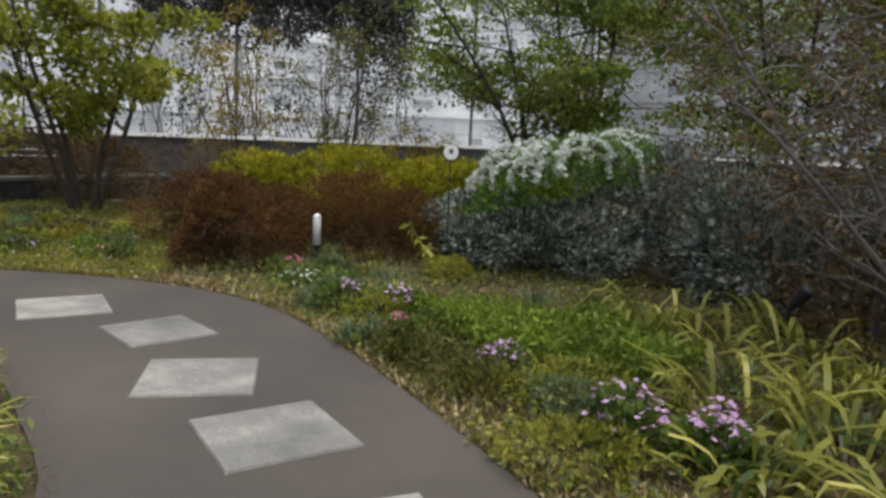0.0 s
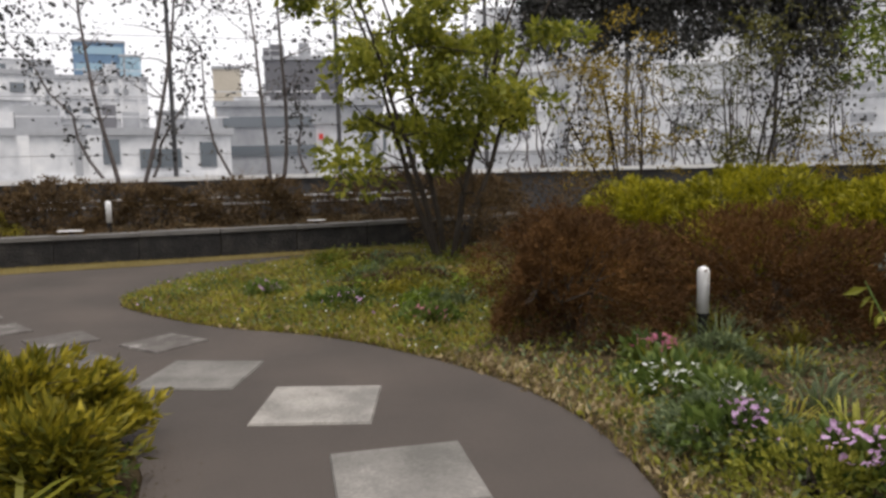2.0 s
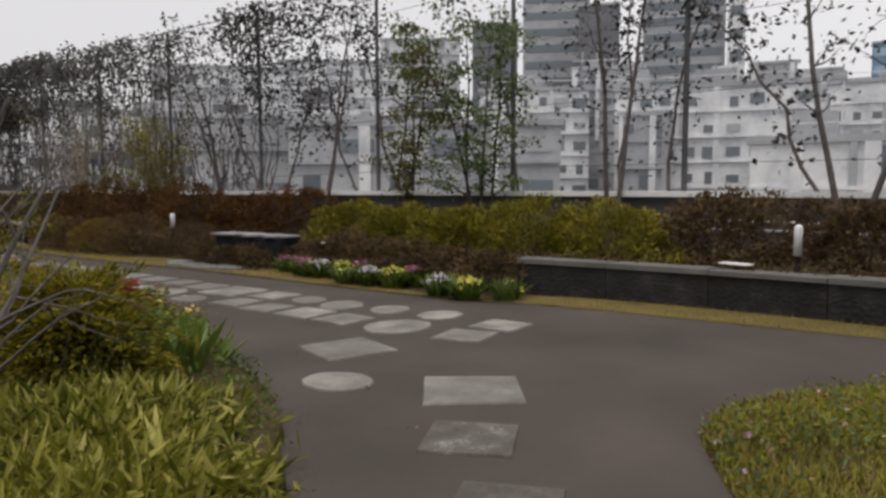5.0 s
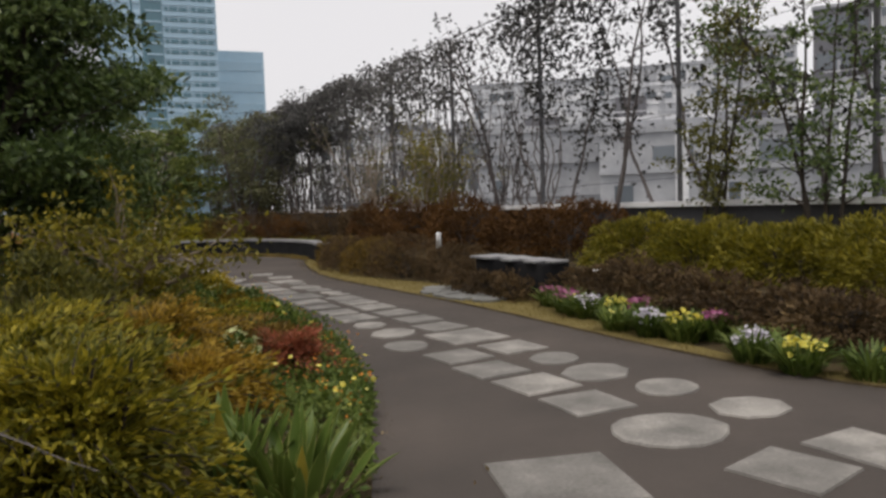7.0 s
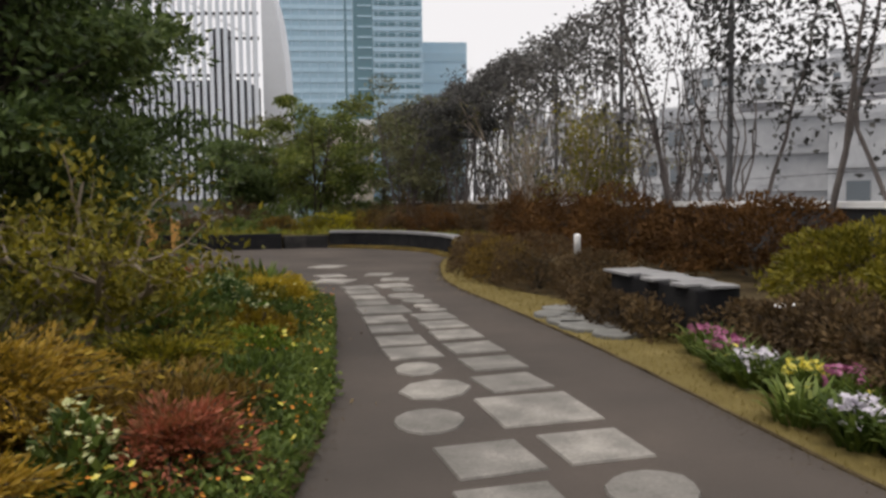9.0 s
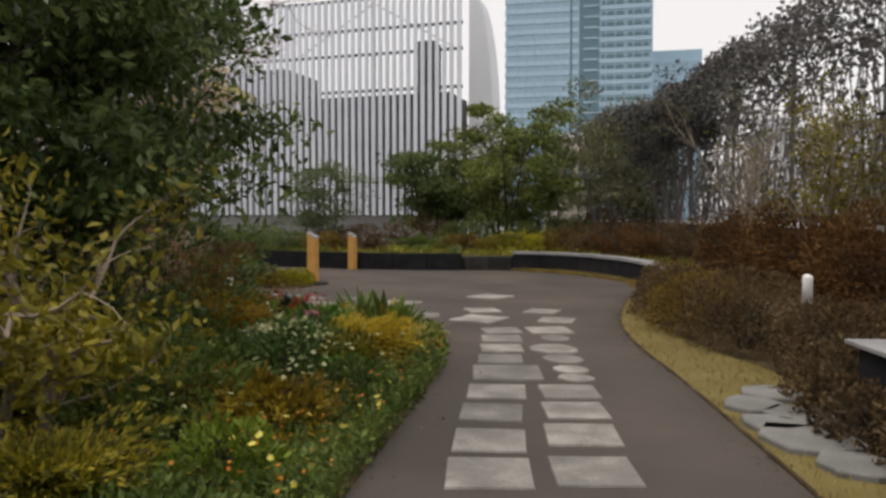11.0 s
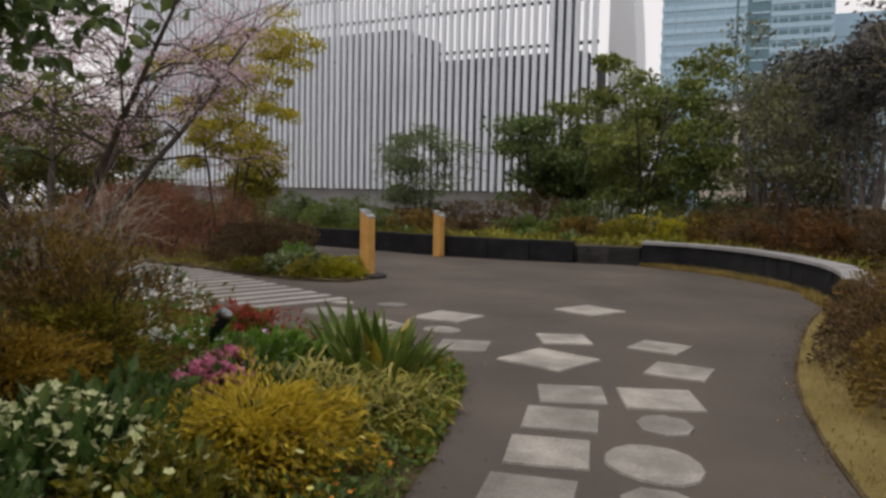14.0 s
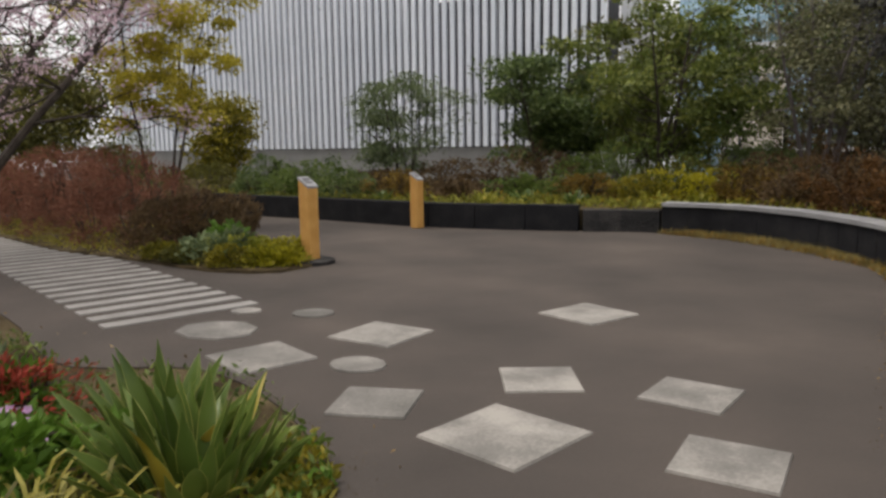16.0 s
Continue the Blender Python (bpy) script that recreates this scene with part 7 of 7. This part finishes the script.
tree("slim_tree", -15.9, -6.7, 0.36, 4.3, 1.05, 0.9, "evergreen", 0.09, 3800, "slim dark evergreen tree by the parapet", stems=4, clusters=60, puff=0.22, seed=61, trunk_r=0.035)
tree("slim_tree", -15.8, -8.9, 0.36, 4.4, 0.95, 0.9, "olive", 0.09, 3000, "slim olive green tree by the parapet", stems=3, clusters=50, puff=0.22, seed=62, trunk_r=0.035)
for k, (x, y, h) in enumerate(((-16.2, -4.0, 6.4), (-16.5, -0.4, 6.6), (-16.6, 2.4, 6.4), (-15.2, -11.0, 5.4), (-14.4, -13.6, 5.2))):
    tree("slim_tree", x, y, 0.36, h, 1.0, 2.4, "ivy", 0.1, 420, "slim bare tree with a few dark leaves by the parapet", stems=2, clusters=30, puff=0.3, seed=70 + k, trunk_r=0.05, bark="greybark", twiggy=1)
bare_shrub("twiggy_shrub", -13.5, -16.0, 0.36, 2.6, 0.8, "palebark", "tall pale yellow twiggy shrub by the parapet", 14, 80, 5, 0.02, "goldolive", 4200, 0.07)
bare_shrub("twiggy_shrub", -13.0, -19.2, 0.36, 2.8, 0.8, "palebark", "tall pale yellow twiggy shrub by the parapet", 12, 81, 5, 0.02, "olive", 900, 0.06)
bare_shrub("twiggy_shrub", -15.4, 1.4, 0.36, 1.1, 0.7, "palebark", "bare pale twiggy shrub before the rail", 9, 82, 4, 0.012)

# ---- corner bed, plaza and the bed behind the kerb ----
CORNER = [tuple(p) for p in BED_CORNER]
for k, (x, y, rx, ry, h, c) in enumerate(((-1.9, -18.55, 0.8, 0.6, 0.85, "brown"), (-0.6, -18.9, 1.1, 0.75, 1.3, "hedgered"), (0.9, -19.3, 1.1, 0.8, 1.38, "hedgered"), (2.5, -19.9, 1.2, 0.8, 1.4, "hedgered"), (4.2, -20.5, 1.1, 0.8, 1.2, "hedgered"), (-2.0, -19.3, 0.6, 0.5, 0.6, "brown"))):
    shrub("russet_hedge", x, y, 0.04, rx, ry, h, c, 0.05, 11000, "rounded russet hedge shrub in the corner bed" if c == "hedgered" else "dark brown shrub in the corner bed", aspect=0.3, amp=0.15, seed=300 + k, group="corner bed hedge")
shrub("silver_plant", -3.15, -17.8, 0.04, 0.4, 0.35, 0.34, "sage", 0.09, 900, "low grey-green leafy plant", seed=310)
for k, (x, y, r, h, c) in enumerate(((-3.95, -17.8, 0.3, 0.24, "hedge"), (-3.6, -17.6, 0.26, 0.2, "goldolive"), (-4.2, -17.9, 0.24, 0.2, "hedge"), (-3.55, -18.0, 0.3, 0.3, "blade"), (-3.95, -18.15, 0.28, 0.26, "hedge"), (-2.85, -17.65, 0.3, 0.22, "olive"), (-2.4, -17.75, 0.3, 0.2, "goldolive"))):
    shrub("cushion_plant", x, y, 0.04, r, r * 0.85, h, c, 0.05, 1500, "low rounded yellow-green cushion plant beside the guide post", seed=610 + k, group="cushions by the guide post", amp=0.25, stems=3, category="plant")
shrub("green_plant", -3.0, -18.3, 0.04, 0.35, 0.3, 0.4, "spirea", 0.1, 500, "bright green broad-leaved plant", seed=312)
cover("ground_cover", CORNER, 6000, "lawn", 0.05, "yellow-green ground cover of the corner bed", 0.1, 35, z=0.05)
plank_path()
tree("cherry_tree", -0.4, -15.5, 0, 5.8, 3.2, 2.0, "cherry", 0.05, 22000, "dark-branched cherry tree in sparse pale pink blossom", stems=7, clusters=120, puff=0.22, seed=90, twiggy=7, twig_r=0.01, trunk_r=0.075, flare=0.28)
tree("yellow_tree", 0.5, -20.6, 0.04, 4.9, 1.35, 2.1, "yellowtree", 0.085, 15000, "slender tree with feathery yellow-green foliage", stems=3, clusters=70, puff=0.26, clumps=75, seed=91, trunk_r=0.035, twiggy=1)
for k, (x, y, h, c) in enumerate(((7.5, -24.2, 3.4, "olive"), (9.8, -22.6, 3.8, "yellowgreen"), (6.6, -21.6, 2.6, "olive"), (11.5, -26.0, 4.6, "midgreen"), (4.7, -26.9, 2.5, "goldolive"), (8.6, -19.6, 3.2, "olive"), (10.4, -20.6, 3.8, "rust"), (12.8, -23.4, 4.2, "olive"), (6.8, -18.2, 2.3, "rust"))):
    tree("garden_tree", x, y, 0.3, h, 0.55 if k == 4 else 1.5, 0.5, c, 0.12, 7000, "small bushy tree before the louvre screen", stems=4, clusters=70, puff=0.45, clumps=60, seed=400 + k, trunk_r=0.035)
for k, (x, y, h, c) in enumerate(((-5.6, -31.6, 4.0, "olive"), (-8.2, -31.2, 4.3, "midgreen"), (-10.8, -30.2, 4.6, "greyolive"), (-11.3, -28.4, 4.2, "greyolive"))):
    tree("garden_tree", x, y, 0.3, h, 1.7, 0.4, c, 0.12, 11000 if k < 2 else 4500, "dense bushy tree at the end of the garden", stems=4, clusters=80, puff=0.5, clumps=90, seed=420 + k, trunk_r=0.035)
tree("small_tree", -1.75, -25.6, 0.36, 2.55, 0.9, 0.6, "sage", 0.07, 10000, "small round airy tree before the louvres", stems=6, clusters=70, puff=0.3, clumps=95, seed=92, twiggy=1, trunk_r=0.025)
tree("small_tree", -4.6, -27.2, 0.36, 3.0, 1.15, 0.4, "evergreen", 0.11, 16000, "dense round dark green tree", stems=5, clusters=80, puff=0.45, clumps=80, seed=93)
tree("broadleaf_tree", -7.0, -27.6, 0.36, 4.6, 1.9, 0.8, "broadgreen", 0.14, 10000, "broadleaf tree with fresh green clumps", stems=5, clusters=80, puff=0.46, clumps=46, seed=94)
tree("grey_tree", -10.2, -26.4, 0.36, 4.5, 1.2, 1.2, "greyolive", 0.1, 5000, "grey-brown dense tree near the fence", stems=5, clusters=80, puff=0.4, clumps=50, seed=95, twiggy=1, bark="greybark")
tree("grey_tree", -12.0, -25.2, 0.36, 4.5, 1.2, 2.9, "ivy", 0.1, 6000, "dark ivy-clad tree at the bend of the fence", stems=4, clusters=80, puff=0.45, clumps=50, seed=96, twiggy=1, bark="greybark")
for k, (x, y, rx, h, c) in enumerate(((6.5, -25.5, 1.0, 1.0, "midgreen"), (4.0, -25.2, 1.0, 0.8, "olive"), (2.6, -26.5, 0.7, 0.95, "evergreen"), (0.6, -25.6, 0.9, 0.7, "midgreen"), (-1.6, -25.2, 0.9, 0.65, "brown"), (-3.0, -25.6, 0.9, 0.75, "brown"), (-4.6, -25.8, 1.0, 0.8, "brown"), (-6.4, -25.8, 1.0, 0.8, "midgreen"), (-8.2, -25.6, 1.0, 0.85, "olive"), (-9.9, -24.6, 1.0, 0.8, "brown"), (-11.3, -22.9, 1.0, 0.85, "brown"), (-12.3, -21.2, 1.0, 0.9, "brown"), (8.5, -26.5, 1.2, 1.6, "midgreen"), (-9.3, -27.6, 1.0, 1.0, "evergreen"), (-6.2, -29.4, 1.2, 1.5, "evergreen"), (-8.2, -29.2, 1.1, 1.4, "midgreen"), (-10.0, -28.4, 1.0, 1.3, "brown"))):
    words = {"midgreen": "green shrub in the bed behind the kerb", "olive": "olive shrub in the bed behind the kerb", "evergreen": "dark green shrub in the bed behind the kerb", "brown": "brown winter shrub in the bed behind the kerb"}[c]
    shrub("bed_shrub", x, y, 0.34, rx, rx * 0.8, h, c, 0.06, 4200, words, seed=320 + k, group="shrubs behind the kerb")
FRONT_ROW = ((1.6, -24.4, 0.5, "evergreen"), (0.2, -24.2, 0.5, "midgreen"), (-1.2, -24.0, 0.6, "evergreen"), (-2.4, -24.3, 0.5, "rust"), (-3.6, -24.2, 0.45, "brown"), (-5.0, -24.6, 0.55, "midgreen"), (-6.2, -24.7, 0.6, "rust"), (-7.3, -24.5, 0.5, "goldolive"), (-8.2, -24.6, 0.6, "hedge"), (-9.1, -24.3, 0.6, "rust"), (-9.9, -23.4, 0.65, "brown"), (-10.6, -22.6, 0.7, "brownred"), (-11.2, -21.6, 0.7, "brownred"))
for k, (x, y, h, c) in enumerate(FRONT_ROW):
    shrub("front_shrub", x, y, 0.34, 0.6, 0.42, h, c, 0.06, 2600, "low shrub above the kerb with " + M[c].name.replace("_", " ").replace("leaf", "leaves"), seed=470 + k, group="low shrubs above the kerb", amp=0.35)
BACK = [(3.0, -24.4), (-3.8, -23.0), (-6.6, -23.15), (-8.8, -23.2), (-10.4, -21.8), (-11.2, -20.2), (-12.3, -21.0), (-10.5, -25.0), (4.0, -25.6)]
cover("ground_cover", BACK, 9000, "ground_green", 0.08, "green and yellow ground cover behind the kerb", 0.16, 36, z=0.36)
cover("ground_cover", BACK, 2600, "goldleaf", 0.08, "yellow foliage patches behind the kerb", 0.24, 37, z=0.36, patchy=1.8)
for k, (x, y) in enumerate(((-4.5, -23.6), (-6.2, -23.8), (-7.6, -23.9), (-2.3, -23.6), (-8.4, -24.1), (-5.2, -24.0))):
    strap_clump("strap_plant", x, y, 0.36, 0.3, 0.32, 0.03, 50, "blade_green" if k % 2 else "blade", "small strap-leaved plant behind the kerb", 130 + k, 0.5, 0.5)
VERGE2 = [(-10.85, -18.6), (-10.6, -20.2), (-9.85, -21.35), (-8.95, -22.25), (-7.8, -22.8), (-8.2, -22.95), (-9.3, -22.7), (-10.2, -21.8), (-10.85, -20.6), (-11.1, -18.9)]
cover("dry_lawn", VERGE2, 8000, "strawblade", 0.06, "dry grass along the foot of the seat wall", 0.13, 38, bladed=True, width=0.008)
cover("dead_leaves", VERGE2, 2600, "orangeleaf", 0.05, "rusty fallen leaves along the foot of the seat wall", 0.08, 51)
cover("dead_leaves", [tuple(p) for p in inner if -15 < p[1] < 1.5] + [(-8.6, 0.0), (-9.3, -5.0), (-9.1, -12.0), (-8.3, -14.0)], 260, "litter", 0.035, "fallen petals and leaves on the path", 0.01, 39, z=0.014)


def crumbs(name, line, side, n, leaf, size, label, seed, reach=0.3):
    """Fine soil crumbs and litter, thinning out from a bed's edge over the asphalt."""
    rng = np.random.default_rng(9000 + seed)
    t = np.gradient(line, axis=0)
    t /= np.linalg.norm(t, axis=1)[:, None]
    k = rng.integers(0, len(line), n)
    off = side * np.minimum(rng.exponential(reach * 0.4, n), reach * 1.6)
    p = line[k] + t[k] * rng.uniform(-0.13, 0.13, n)[:, None] + np.stack((-t[k, 1], t[k, 0]), 1) * off[:, None]
    g = Geo()
    leaves(g, np.column_stack((p, np.full(n, 0.0145))), size, rng, 0.8, np.array([0, 0, 0.02]), 0.5, 0.6)
    v = np.concatenate(g.v)
    v[:, 2] = 0.0135 + np.abs(v[:, 2] - 0.0145) * 0.35
    g.v = [v]
    tagged(part(name, g, M[leaf]), label, "litter", kind="stuff")


crumbs("soil_crumbs", np.array([p for p in inner if -14.2 < p[1] and p[0] < 0]), 1, 4000, "soil", 0.011, "brown soil crumbs and litter along the bed edge", 1, 0.16)
crumbs("soil_crumbs", np.array([p for p in inner if -14.2 < p[1] and p[0] < 0]), -1, 4000, "soil", 0.011, "brown soil crumbs and litter along the bed edge", 4, 0.16)
crumbs("soil_crumbs", np.array([p for p in west if -20.0 < p[1] < 4]), 1, 8000, "soil", 0.011, "brown crumbs along the lawn edging", 2, 0.16)
crumbs("soil_crumbs", north[north[:, 0] < 2], -1, 8000, "soil", 0.016, "pale crumbs along the bed edge", 3, 0.22)
WEST_RIM = [tuple(p) for p in west if -19.0 < p[1] < -11.5] + [tuple(p + np.array([0.22, 0.0])) for p in west[::-1] if -19.0 < p[1] < -11.5]
cover("dead_leaves", WEST_RIM, 260, "litter", 0.02, "crumbled dry leaves along the path edge", 0.012, 45, z=0.013)
INNER_RIM = [tuple(p) for p in inner if -13.5 < p[1] < 1.0] + [tuple(p + np.array([-0.2, 0.0])) for p in inner[::-1] if -13.5 < p[1] < 1.0]
cover("dead_leaves", INNER_RIM, 200, "litter", 0.02, "crumbled dry leaves along the path edge", 0.012, 46, z=0.013)
